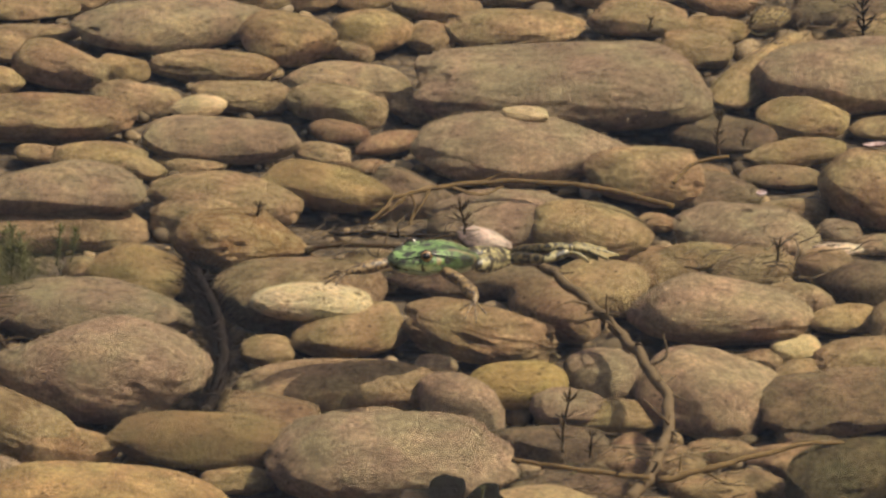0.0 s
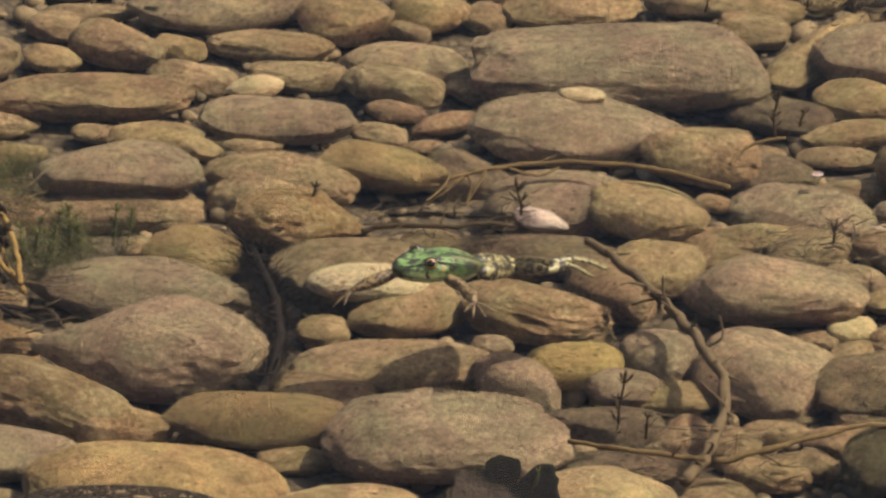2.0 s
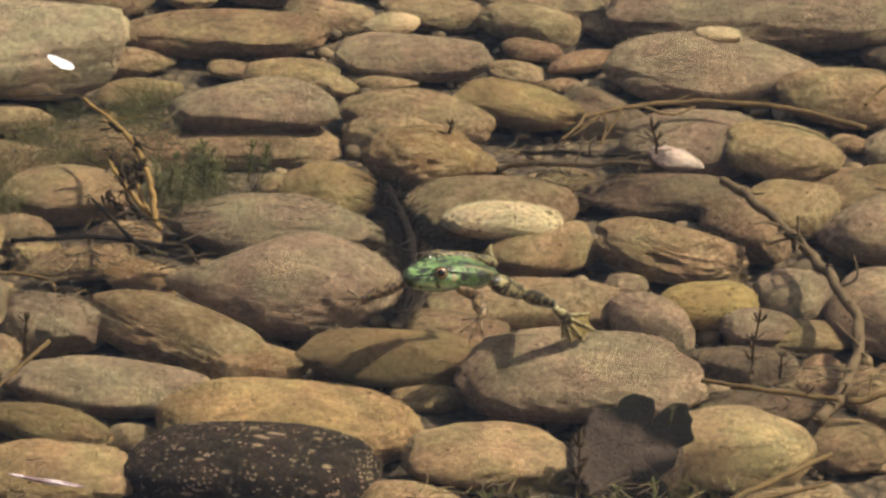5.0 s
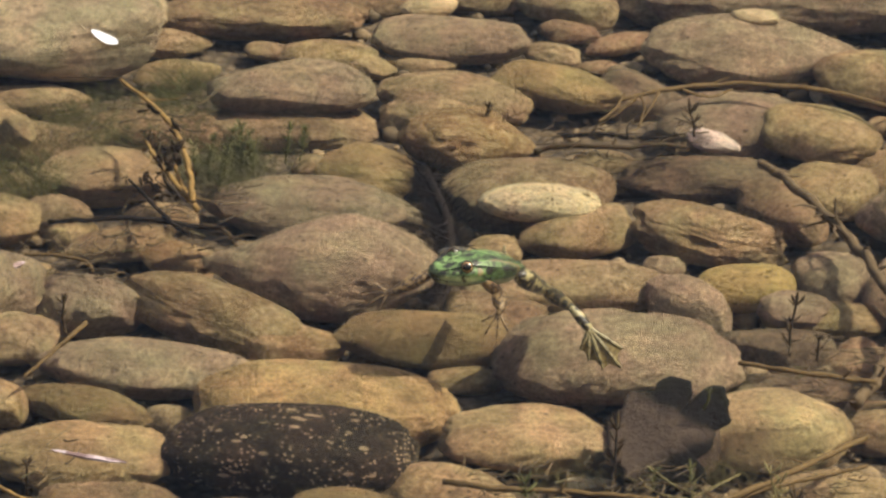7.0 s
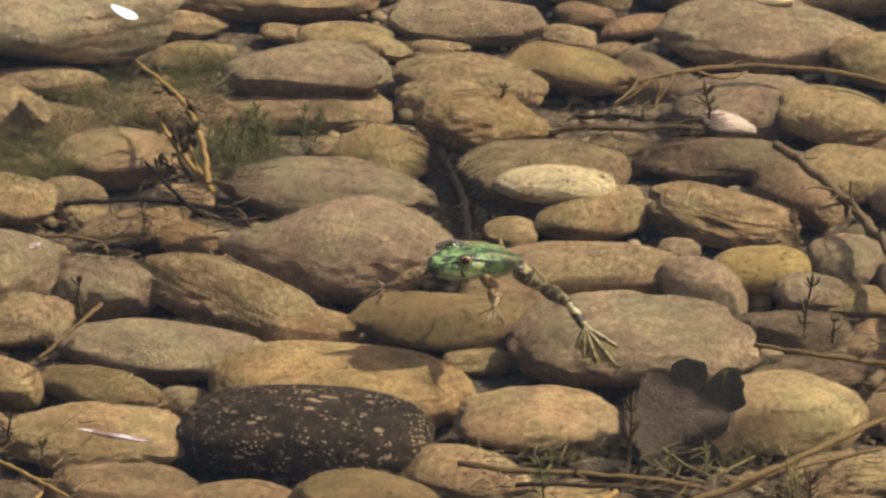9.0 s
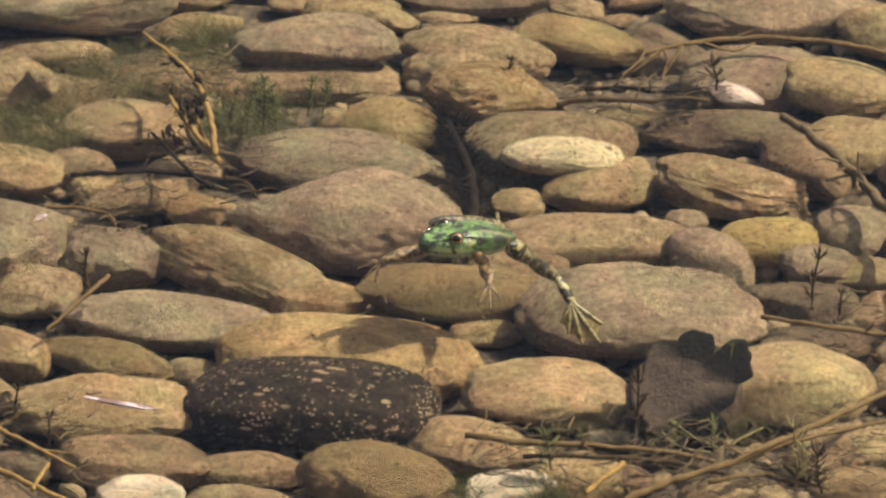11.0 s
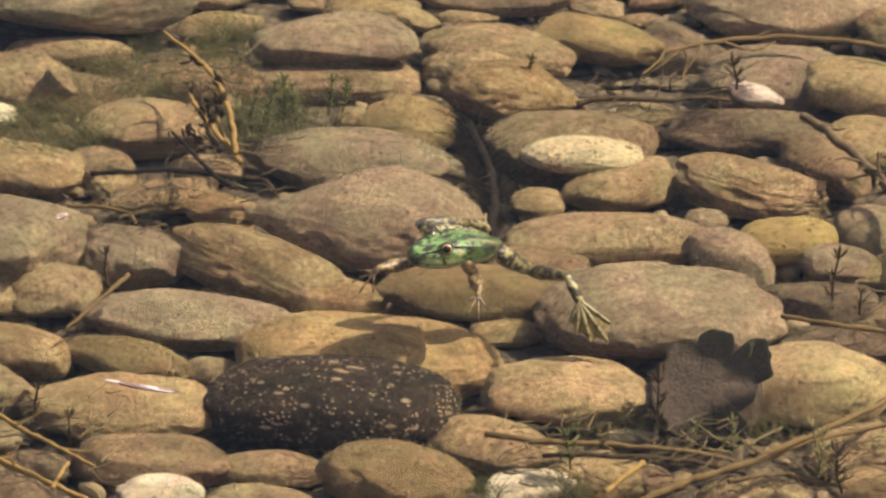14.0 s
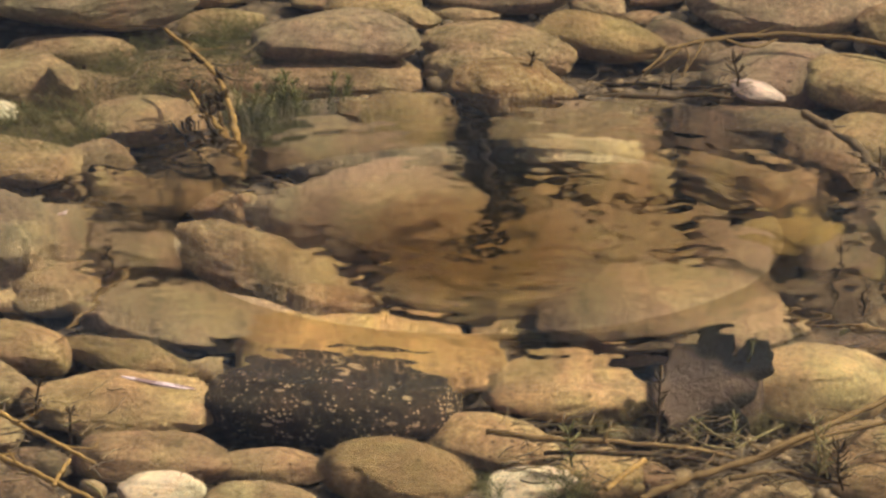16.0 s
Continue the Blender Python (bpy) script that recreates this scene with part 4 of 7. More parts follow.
twig([(-0.3196, -0.3036, 0.0450), (-0.3037, -0.2863, 0.0520), (-0.2870, -0.2651, 0.0580), (-0.2738, -0.2427, 0.0600)], 0.0012, 0.002, TWIG, "thin straight brown twig leaning on cobbles", seed=29, side_shoots=3)
twig([(-0.3772, -0.4375, 0.0500), (-0.3456, -0.4844, 0.0550), (-0.3150, -0.5155, 0.0550), (-0.2883, -0.5371, 0.0500)], 0.0022, 0.0014, GOLD, "golden-brown twig lying over mossy stones", seed=30, side_shoots=2)
twig([(-0.3742, -0.5109, 0.0500), (-0.3388, -0.5536, 0.0550), (-0.3128, -0.5772, 0.0550), (-0.2874, -0.5916, 0.0500)], 0.0026, 0.002, GOLD, "golden-brown twig lying over mossy stones", seed=31, side_shoots=2)
twig([(-0.3203, -0.5781, 0.0550), (-0.3154, -0.5626, 0.0580), (-0.3089, -0.5451, 0.0600)], 0.0018, 0.0014, GOLD, "short broken golden twig", seed=32)
twig([(-0.2966, -0.5636, 0.0500), (-0.2876, -0.5833, 0.0550), (-0.2811, -0.5915, 0.0500)], 0.0012, 0.001, ALGA, "thin curved green-brown stem", seed=33)
# the tangle beside the ochre stone
twig([(0.0015, -0.4811, 0.0500), (0.0323, -0.4955, 0.0530), (0.0765, -0.5062, 0.0550), (0.1354, -0.5131, 0.0550), (0.1858, -0.5197, 0.0500)], 0.0026, 0.0018, TWIG, "brown dead stick lying along the gravel", "stick", 4, 34, "stick")
twig([(0.0428, -0.5055, 0.0450), (0.0933, -0.5146, 0.0500), (0.1437, -0.5216, 0.0500), (0.1940, -0.5334, 0.0450)], 0.0018, 0.002, WEED, "dark brown stick half buried in silt", "stick", 5, 35, "stick")
twig([(0.3191, -0.4287, 0.0600), (0.2882, -0.4651, 0.0640), (0.2449, -0.5064, 0.0640), (0.1936, -0.5452, 0.0600), (0.1472, -0.5678, 0.0550), (0.1135, -0.5867, 0.0500)], 0.0022, 0.0032, TWIG, "long pale brown stick slanting across cobbles", "stick", 3, 36, "stick")
twig([(0.3179, -0.4661, 0.0550), (0.2791, -0.4897, 0.0580), (0.2363, -0.5141, 0.0600), (0.2064, -0.5344, 0.0580)], 0.0015, 0.002, TWIG, "thin pale brown stick beside a longer one", "stick", 3, 37, "stick")
twig([(0.1181, -0.5437, 0.0600), (0.1062, -0.5614, 0.0600), (0.0885, -0.5820, 0.0550)], 0.0026, 0.002, GOLD, "short broken golden twig", seed=38)
twig([(0.1809, -0.5550, 0.0500), (0.2188, -0.5462, 0.0520), (0.2397, -0.5530, 0.0500), (0.2691, -0.5543, 0.0450)], 0.002, 0.0014, TWIG, "crooked brown twig among pebbles", seed=39, side_shoots=4)
sprig((0.2450, -0.5486, 0.0400), (0.2423, -0.5536, 0.0950), ALGA, "limp olive-yellow water weed on a stick", 70, 6, 0.010, 5, 0.0009)
sprig((0.2537, -0.5345, 0.0400), (0.2505, -0.5379, 0.0790), ALGA, "limp olive-yellow water weed on a stick", 71, 5, 0.010, 5, 0.0009)
sprig((0.2650, -0.5538, 0.0400), (0.2610, -0.5568, 0.0730), WEED, "dark red-brown water weed among pebbles", 72, 6, 0.011, 6, 0.0011)
sprig((0.1867, -0.4812, 0.0350), (0.1847, -0.4831, 0.0610), GREEN, "small green water weed on dark gravel", 73, 4, 0.0075, 5, 0.0008)
sprig((0.1551, -0.4768, 0.0350), (0.1578, -0.4784, 0.0565), GREEN, "small green water weed on dark gravel", 74, 3, 0.0075, 4, 0.0008)
sprig((0.0640, -0.5082, 0.0350), (0.0613, -0.5106, 0.0640), GREEN, "green water weed beside a white stone", 75, 5, 0.010, 6, 0.0009)
for i, pts in enumerate(([(0.1553, -0.4573, 0.0500), (0.1704, -0.4878, 0.0520), (0.1883, -0.5001, 0.0500)], [(0.2227, -0.4696, 0.0500), (0.1989, -0.4967, 0.0520), (0.1861, -0.5072, 0.0500)], [(0.1467, -0.4659, 0.0450), (0.1609, -0.5002, 0.0500), (0.1842, -0.4997, 0.0450)])):
    twig(pts, 0.0007, 0.001, ALGA, "thin olive-green weed stem on dark gravel", "weed_stem", 3, 50 + i, "water weed")

# sprigs of weed
sprig((0.4098, 0.2772, 0.0300), (0.4104, 0.2783, 0.0605), WEED, "small dark red-brown water plant sprig", 1)
sprig((0.1994, 0.1088, 0.0450), (0.1967, 0.1089, 0.0650), WEED, "small dark red-brown water plant sprig", 2, 2, 0.012, 8)
sprig((0.0331, 0.1257, 0.0400), (0.0360, 0.1258, 0.0620), WEED, "small dark red-brown water plant sprig", 3, 3, 0.0068)
sprig((0.2660, -0.2480, 0.0350), (0.2700, -0.2502, 0.0790), WEED, "tall thin dark water plant sprig", 4, 3, 0.0095)
sprig((0.2865, -0.2579, 0.0350), (0.2876, -0.2588, 0.0540), WEED, "small dark red-brown water plant sprig", 5, 2, 0.0081)
sprig((0.5385, 0.4920, 0.0300), (0.5381, 0.4941, 0.0590), DARK, "dark leafless water plant sprig", 6, 4, 0.012, 5)
sprig((0.4466, 0.0657, 0.0400), (0.4478, 0.0658, 0.0520), WEED, "small dark red-brown water plant sprig", 7, 2, 0.0081, 7)
sprig((0.4303, 0.2956, 0.0300), (0.4334, 0.2960, 0.0415), WEED, "small dark red-brown water plant sprig", 8, 2, 0.0068)
sprig((0.3624, 0.5146, 0.0300), (0.3642, 0.5153, 0.0385), WEED, "tiny dark red-brown water plant sprig", 9, 1, 0.0054, 4)
sprig((0.4469, 0.5160, 0.0300), (0.4478, 0.5168, 0.0410), WEED, "tiny dark red-brown water plant sprig", 10, 1, 0.0068, 4)
sprig((0.1292, -0.4500, 0.0350), (0.1301, -0.4533, 0.0785), WEED, "tall dark water plant sprig beside a cobble", 11, 4, 0.0121)
sprig((-0.3117, -0.4739, 0.0350), (-0.3112, -0.4758, 0.0610), WEED, "small dark red-brown water plant sprig", 12, 3, 0.0081)
sprig((-0.3383, -0.4384, 0.0400), (-0.3361, -0.4402, 0.0650), WEED, "small dark red-brown water plant sprig", 13, 2, 0.0081)
sprig((-0.2908, -0.2170, 0.0400), (-0.2913, -0.2180, 0.0640), WEED, "small brown water plant sprig", 14, 3, 0.0081)
sprig((0.1959, -0.4215, 0.0800), (0.1999, -0.4225, 0.0940), GREEN, "tiny green water plant sprig", 15, 1, 0.0054, 4)
rng = random.Random(8)
for k, (foot, top) in enumerate((((-0.1962, 0.0455, 0.0300), (-0.1972, 0.0454, 0.0685)), ((-0.1843, 0.0505, 0.0300), (-0.1812, 0.0504, 0.0700)), ((-0.1716, 0.0455, 0.0300), (-0.1658, 0.0453, 0.0800)), ((-0.1607, 0.0604, 0.0300), (-0.1590, 0.0604, 0.0775)), ((-0.1253, 0.0905, 0.0300), (-0.1220, 0.0906, 0.0600)),
                                 ((-0.1141, 0.0955, 0.0300), (-0.1095, 0.0957, 0.0565)), ((-0.1768, 0.0355, 0.0300), (-0.1748, 0.0355, 0.0575)), ((-0.1496, 0.0624, 0.0300), (-0.1538, 0.0625, 0.0580)), ((-0.1647, 0.0919, 0.0300), (-0.1615, 0.0919, 0.0590)), ((-0.1512, 0.0916, 0.0300), (-0.1535, 0.0917, 0.0550)))):
    sprig(foot, top, GREEN, "feathery green water plant rooted between cobbles", 30 + k, 10, 0.0068, 8, 0.0007)
algae((-0.2513, 0.1865, 0.0200), (0.065, 0.05), 0.035, 560, GREEN, "olive-green thread algae over sunken stones", 1)
algae((-0.2962, 0.1692, 0.0200), (0.05, 0.04), 0.03, 420, ALGA, "olive-green thread algae over sunken stones", 2)
algae((-0.2024, 0.2328, 0.0200), (0.03, 0.045), 0.035, 420, GREEN, "dark green thread algae beside a grey cobble", 3)
algae((-0.1743, 0.0704, 0.0300), (0.035, 0.04), 0.04, 600, GREEN, "green thread algae among feathery sprigs", 4)
algae((-0.3406, 0.0804, 0.0250), (0.04, 0.05), 0.03, 500, ALGA, "olive-green thread algae over sunken stones", 5)
algae((-0.3444, 0.0597, 0.0300), (0.05, 0.04), 0.03, 450, GREEN, "olive-green thread algae over sunken stones", 6)
algae((0.0637, -0.5510, 0.0400), (0.018, 0.03), 0.03, 160, GREEN, "green thread algae on a white stone", 7)
algae((0.0007, -0.5512, 0.0400), (0.012, 0.02), 0.025, 90, GREEN, "green thread algae on a white stone", 8)
algae((0.0942, -0.4291, 0.0250), (0.03, 0.02), 0.018, 110, ALGA, "green thread algae under a tan cobble", 9)
algae((0.1411, -0.4272, 0.0300), (0.04, 0.03), 0.022, 180, ALGA, "olive thread algae on dark gravel", 10)
algae((0.2070, -0.4288, 0.0300), (0.03, 0.02), 0.022, 120, ALGA, "olive thread algae on dark gravel", 11)
# black tufts fill the gap, part weed, part shade put in as colour
for place in ((-0.0132, 0.0783, 0.0200), (-0.0022, 0.0332, 0.0200), (0.0043, -0.0211, 0.0200), (0.0040, -0.0747, 0.0200), (-0.0028, -0.1228, 0.0200)):
    algae(place, (0.009, 0.03), 0.04, 300, DARK, "black weed standing also for shade in the gap between cobbles", 20)
algae((-0.1436, 0.1164, 0.0200), (0.03, 0.04), 0.03, 150, GREEN, "dark green thread algae between cobbles", 12)
algae((0.5009, 0.5402, 0.0200), (0.06, 0.08), 0.03, 260, WEED, "brown thread algae over sunken stones", 13)


# ---- leaf and petals ----
def lobed_leaf():
    """A big rotten lobed leaf, its lobes black, its middle silted over."""
    k = Mat("rotten_leaf", 0.9)
    k.b.inputs["Specular IOR Level"].default_value = 0.1
    rot = k.mix(k.ramp(k.noise(25, 2), (0.45, 0.0), (0.6, 1.0)), (0.008, 0.006, 0.004), (0.013, 0.012, 0.006))
    tc = k.n.new("ShaderNodeTexCoord")
    sep = k.n.new("ShaderNodeSeparateXYZ")
    k.l.new(tc.outputs["Object"], sep.inputs[0])
    fine = k.noise(320, 4, 0.7)
    dust = k.mix(k.ramp(fine, (0.35, 0.0), (0.65, 1.0)), (0.055, 0.039, 0.030), (0.105, 0.077, 0.058))
    bare = k.math("MAXIMUM", k.math("ADD", k.math("MULTIPLY", sep.outputs[1], 40.0), k.math("MULTIPLY", sep.outputs[0], 28.0)), k.math("SUBTRACT", k.math("MULTIPLY", sep.outputs[0], 22.0), k.math("MULTIPLY", sep.outputs[1], 38.0)))
    edge = k.math("SUBTRACT", 0.95, bare)
    cover = k.math("ADD", edge, k.math("MULTIPLY", k.noise(90, 5, 0.7), 1.1))
    k.colour(k.mix(k.ramp(cover, (0.45, 0.0), (1.05, 0.92)), rot, dust))
    k.bump((k.noise(120, 4, 0.6), 0.002), (fine, 0.0012))
    bm = bmesh.new()
    rings, sides = 14, 144
    lobes = ((17, 70, 31), (-34, 34, 44), (82, 40, 34), (-55, -12, 44), (-28, -52, 46), (34, -72, 30), (40, 0, 44), (0, 0, 62))
    rows = []
    for i in range(1, rings + 1):
        row = []
        for j in range(sides):
            a = 2 * math.pi * j / sides
            reach = 30.0
            for cx, cy, size in lobes:
                along = cx * math.cos(a) + cy * math.sin(a)
                gap = size * size - (cx * cx + cy * cy - along * along)
                if gap > 0:
                    reach = max(reach, along + math.sqrt(gap))
            reach *= 1 + (i / rings) ** 6 * (0.10 * noise.noise(Vector((math.cos(a) * 4, math.sin(a) * 4, 2))) + 0.06 * noise.noise(Vector((math.cos(a) * 9, math.sin(a) * 9, 5))))
            f = i / rings
            x, y = reach * f * math.cos(a) * 0.000445, reach * f * math.sin(a) * 0.00051
            row.append((x, y, 0.003 * math.sin(x * 90 + 0.7) * math.cos(y * 60) - 0.004 * f * f))
        rows.append(row)
    for lift in (0.0004, -0.0004):
        c = bm.verts.new((0, 0, lift))
        ring = [[bm.verts.new((x, y, z + lift)) for x, y, z in row] for row in rows]
        for j in range(sides):
            bm.faces.new((c, ring[0][j], ring[0][(j + 1) % sides]))
            for a, b in zip(ring, ring[1:]):
                bm.faces.new((a[j], b[j], b[(j + 1) % sides], a[(j + 1) % sides]))
        if lift > 0:
            rim = ring[-1]
    for j in range(sides):
        bm.faces.new((rim[j], ring[-1][j], ring[-1][(j + 1) % sides], rim[(j + 1) % sides]))
    bmesh.ops.recalc_face_normals(bm, faces=bm.faces)
    ob = link("fallen_leaf", bm, k.m)
    tagged(ob, "black lobed rotten leaf lying over a silty stone", "leaf")
    bm = bmesh.new()
    tube(bm, smooth_line([(-0.004, -0.025, -0.004), (-0.008, -0.036, -0.009), (-0.014, -0.044, -0.016)], 5), 0.0009, 0.0006, 6)
    part("leaf_stalk", bm, k.m, ob)
    return ob


leaf = lobed_leaf()
leaf.matrix_basis = pose(0.1676, -0.4248, 0.0620, 34, -4, 0)

PETAL = Mat("white_petal", 0.55)
PETAL.colour(PETAL.mix(PETAL.noise(300, 3), (0.72, 0.69, 0.70), (0.84, 0.82, 0.82)))
PETAL.bump((PETAL.noise(250, 2), 0.0006))


BLUSH = Mat("faded_pink_petal", 0.6)
BLUSH.colour(BLUSH.mix(BLUSH.ramp(BLUSH.noise(70, 3), (0.42, 0.0), (0.55, 1.0)), (0.22, 0.14, 0.13), (0.62, 0.50, 0.50)))


def petal(place, length, width, yaw, tilt=0.0, label="white fallen petal floating on the water"):
    bm = bmesh.new()
    bmesh.ops.create_uvsphere(bm, u_segments=20, v_segments=10, radius=1.0)
    for v in bm.verts:
        x, y, z = v.co
        v.co = Vector((x * length / 2, y * width / 2 * (1 + 0.35 * x), z * 0.0007 + 0.0022 * (x * x + y * y) - 0.0008 * noise.noise(v.co * 2)))
    ob = link("petal", bm, PETAL.m)
    ob.matrix_basis = Matrix.Translation(place) @ pose(0, 0, 0, tilt, 0, yaw)
    return tagged(ob, label, "petal")


round_petal = petal((0, 0, 0), 0.034, 0.011, 0, 0, "white fallen petal floating on the water")
strip_petal = petal((0, 0, 0), 0.062, 0.0045, 0, 0, "narrow pinkish-white petal floating on the water")
strip_petal.data.materials[0] = BLUSH.m
caught = petal((-0.3267, -0.1903, 0.0820), 0.007, 0.012, -40, 0, "small faded petal caught on a cobble")
caught.data.materials[0] = BLUSH.m
caught = petal((0.5344, 0.2510, 0.0500), 0.020, 0.007, 5, 0, "faded white petal caught between cobbles")
caught.data.materials[0] = BLUSH.m
caught = petal((0.4389, 0.1745, 0.0450), 0.009, 0.008, 20, 0, "small faded petal caught between cobbles")
caught.data.materials[0] = BLUSH.m


# ---- litter ----
def litter(place, spread, count, seed):
    """Broken bits of stem and rotten leaf, caught between the stones."""
    rng = random.Random(seed)
    place = Vector(place)
    bm = bmesh.new()
    for i in range(count):
        p = place + Vector((rng.uniform(-1, 1) * spread[0], rng.uniform(-1, 1) * spread[1], rng.uniform(-0.012, 0.012)))
        a = rng.gauss(0.3, 0.8)
        way = Vector((math.cos(a), math.sin(a), rng.uniform(-0.25, 0.25)))
        n = rng.uniform(0.005, 0.026)
        bend = Vector((rng.uniform(-1, 1), rng.uniform(-1, 1), rng.uniform(-0.5, 0.5))) * n * 0.22
        r = rng.uniform(0.0003, 0.0008)
        tube(bm, smooth_line([p, p + way * n * 0.5 + bend, p + way * n], 3), r, r * 0.6, 5, 0.4, i)
    return tagged(link("plant_litter", bm, LITTER), "brown bits of dead stem caught between stones", "plant litter", kind="stuff")


lit = Mat("plant_litter", 0.8)
lit_geo = lit.n.new("ShaderNodeNewGeometry")
lit.colour(lit.mix(lit.noise(500, 3), lit.ramp(lit_geo.outputs["Random Per Island"], (0.0, (0.03, 0.02, 0.01)), (0.4, (0.10, 0.065, 0.03)), (0.7, (0.22, 0.145, 0.06)), (0.9, (0.30, 0.21, 0.09)), (1.0, (0.16, 0.16, 0.06))), (0.08, 0.055, 0.03)))
LITTER = lit.m
litter((0.0935, -0.5000, 0.0450), (0.085, 0.045), 130, 1)
litter((0.1861, -0.5086, 0.0450), (0.07, 0.05), 130, 2)
litter((0.2622, -0.4995, 0.0450), (0.05, 0.06), 90, 3)
litter((-0.3328, -0.4925, 0.0450), (0.05, 0.07), 70, 4)
litter((0.1356, 0.1228, 0.0350), (0.065, 0.03), 90, 5)
litter((0.3230, -0.2774, 0.0350), (0.07, 0.05), 80, 6)
litter((0.5039, 0.5118, 0.0350), (0.06, 0.06), 110, 7)
litter((-0.2144, -0.0337, 0.0450), (0.06, 0.05), 80, 8)
litter((-0.2920, -0.1067, 0.0450), (0.04, 0.03), 50, 9)
litter((-0.2507, 0.1664, 0.0300), (0.07, 0.06), 70, 10)
litter((0.4681, 0.0974, 0.0350), (0.05, 0.04), 40, 11)
litter((0.4117, 0.0485, 0.0450), (0.05, 0.03), 45, 12)

# ---- frog ----
frog = tagged(new("frog"), "green frog with dark spots floating at the surface", "frog")


def frog_skin():
    k = Mat("green_frog_skin", 0.6)
    tc = k.n.new("ShaderNodeTexCoord")
    sep = k.n.new("ShaderNodeSeparateXYZ")
    k.l.new(tc.outputs["Object"], sep.inputs[0])
    side = k.math("ABSOLUTE", sep.outputs[1])
    mott = k.noise(130, 5, 0.65)
    back = k.mix(k.ramp(mott, (0.36, 0.0), (0.62, 1.0)), (0.05, 0.10, 0.024), (0.125, 0.21, 0.06))
    fore = k.ramp(k.math("MULTIPLY", sep.outputs[0], 30.0), (0.2, 0.0), (0.9, 1.0))
    back = k.mix(k.math("MULTIPLY", fore, 0.8), back, k.mix(k.ramp(mott, (0.4, 0.0), (0.6, 1.0)), (0.15, 0.255, 0.07), (0.30, 0.42, 0.17)))
    back = k.mix(k.ramp(k.math("MULTIPLY", sep.outputs[0], -40.0), (0.1, 0.0), (0.9, 0.75)), back, (0.075, 0.105, 0.035))
    back = k.mix(k.ramp(k.noise(120, 3, 0.6, warp=1.2), (0.51, 0.0), (0.55, 0.85)), back, (0.03, 0.042, 0.014))
    spots = k.cells(105, k.stretch(0.8, 1.1, 1.0))
    back = k.mix(k.math("MULTIPLY", k.ramp(spots, (0.30, 1.0), (0.36, 0.0)), k.ramp(k.noise(75, 1), (0.38, 0.0), (0.44, 1.0))), back, (0.012, 0.012, 0.007))
    small = k.cells(230, k.stretch(0.7, 1.2, 1.0))
    back = k.mix(k.math("MULTIPLY", k.ramp(small, (0.26, 0.95), (0.34, 0.0)), k.ramp(k.noise(90, 1), (0.44, 0.0), (0.50, 1.0))), back, (0.02, 0.022, 0.009))
    ridge = k.ramp(k.math("MULTIPLY", k.math("ABSOLUTE", k.math("SUBTRACT", side, 0.0092)), 500.0), (0.25, 1.0), (0.6, 0.0))
    back = k.mix(k.math("MULTIPLY", ridge, k.ramp(k.math("MULTIPLY", sep.outputs[0], -60.0), (0.0, 0.0), (0.3, 0.8))), back, (0.17, 0.13, 0.06))
    jaw = k.math("MULTIPLY", k.ramp(k.math("MULTIPLY", sep.outputs[0], 50.0), (0.2, 0.0), (0.8, 1.0)), k.ramp(k.math("MULTIPLY", sep.outputs[2], 100.0), (0.0, 1.0), (0.3, 0.0)))
    jaw_marks = k.mix(k.ramp(k.noise(120, 2, 0.5, warp=0.8), (0.54, 0.0), (0.58, 1.0)), (0.40, 0.46, 0.24), (0.06, 0.05, 0.025))
    back = k.mix(k.math("MULTIPLY", jaw, 0.8), back, jaw_marks)
    snout = k.ramp(k.math("MULTIPLY", k.math("ADD", k.math("SUBTRACT", sep.outputs[0], 0.0380), k.math("MULTIPLY", mott, 0.006)), 250.0), (0.3, 0.0), (0.9, 1.0))
    back = k.mix(k.math("MULTIPLY", snout, 0.7), back, (0.03, 0.035, 0.014))
    belly = k.mix(k.ramp(mott, (0.4, 0.0), (0.6, 1.0)), (0.40, 0.40, 0.24), (0.26, 0.29, 0.13))
    low = k.ramp(k.math("MULTIPLY", k.math("ADD", sep.outputs[2], k.math("MULTIPLY", mott, 0.004)), -200.0), (0.35, 0.0), (0.8, 1.0))
    k.colour(k.mix(low, back, belly))
    k.b.inputs["Coat Weight"].default_value = 0.05
    k.b.inputs["Coat Roughness"].default_value = 0.25
    k.bump((k.noise(190, 3, 0.6), 0.0012), (k.noise(600, 3, 0.6), 0.0005))
    return k.m


def mottled(name, pale, dark, size, amount):
    k = Mat(name, 0.45)
    n = k.noise(size, 2, 0.5, warp=0.6)
    c = k.mix(k.ramp(k.noise(500, 3), (0.4, 0.0), (0.7, 1.0)), pale, scaled(pale, 0.75))
    k.colour(k.mix(k.ramp(n, (amount, 0.0), (amount + 0.04, 1.0)), c, dark))
    k.bump((k.noise(400, 3), 0.0005))
    k.b.inputs["Coat Weight"].default_value = 0.2
    return k.m


SKIN = frog_skin()
THIGH = mottled("cream_and_black_mottled_skin", (0.36, 0.31, 0.155), (0.03, 0.022, 0.012), 175, 0.445)
SHIN = mottled("olive_and_black_mottled_skin", (0.22, 0.165, 0.07), (0.025, 0.02, 0.011), 190, 0.45)
ARM = mottled("tan_mottled_skin", (0.29, 0.195, 0.09), (0.055, 0.032, 0.018), 300, 0.48)
TOE = mottled("pale_yellow_skin", (0.29, 0.24, 0.115), (0.06, 0.05, 0.025), 260, 0.54)
WEB = mottled("olive_web_skin", (0.27, 0.20, 0.075), (0.14, 0.10, 0.04), 150, 0.55)
BLACK = Mat("black_wet", 0.15)
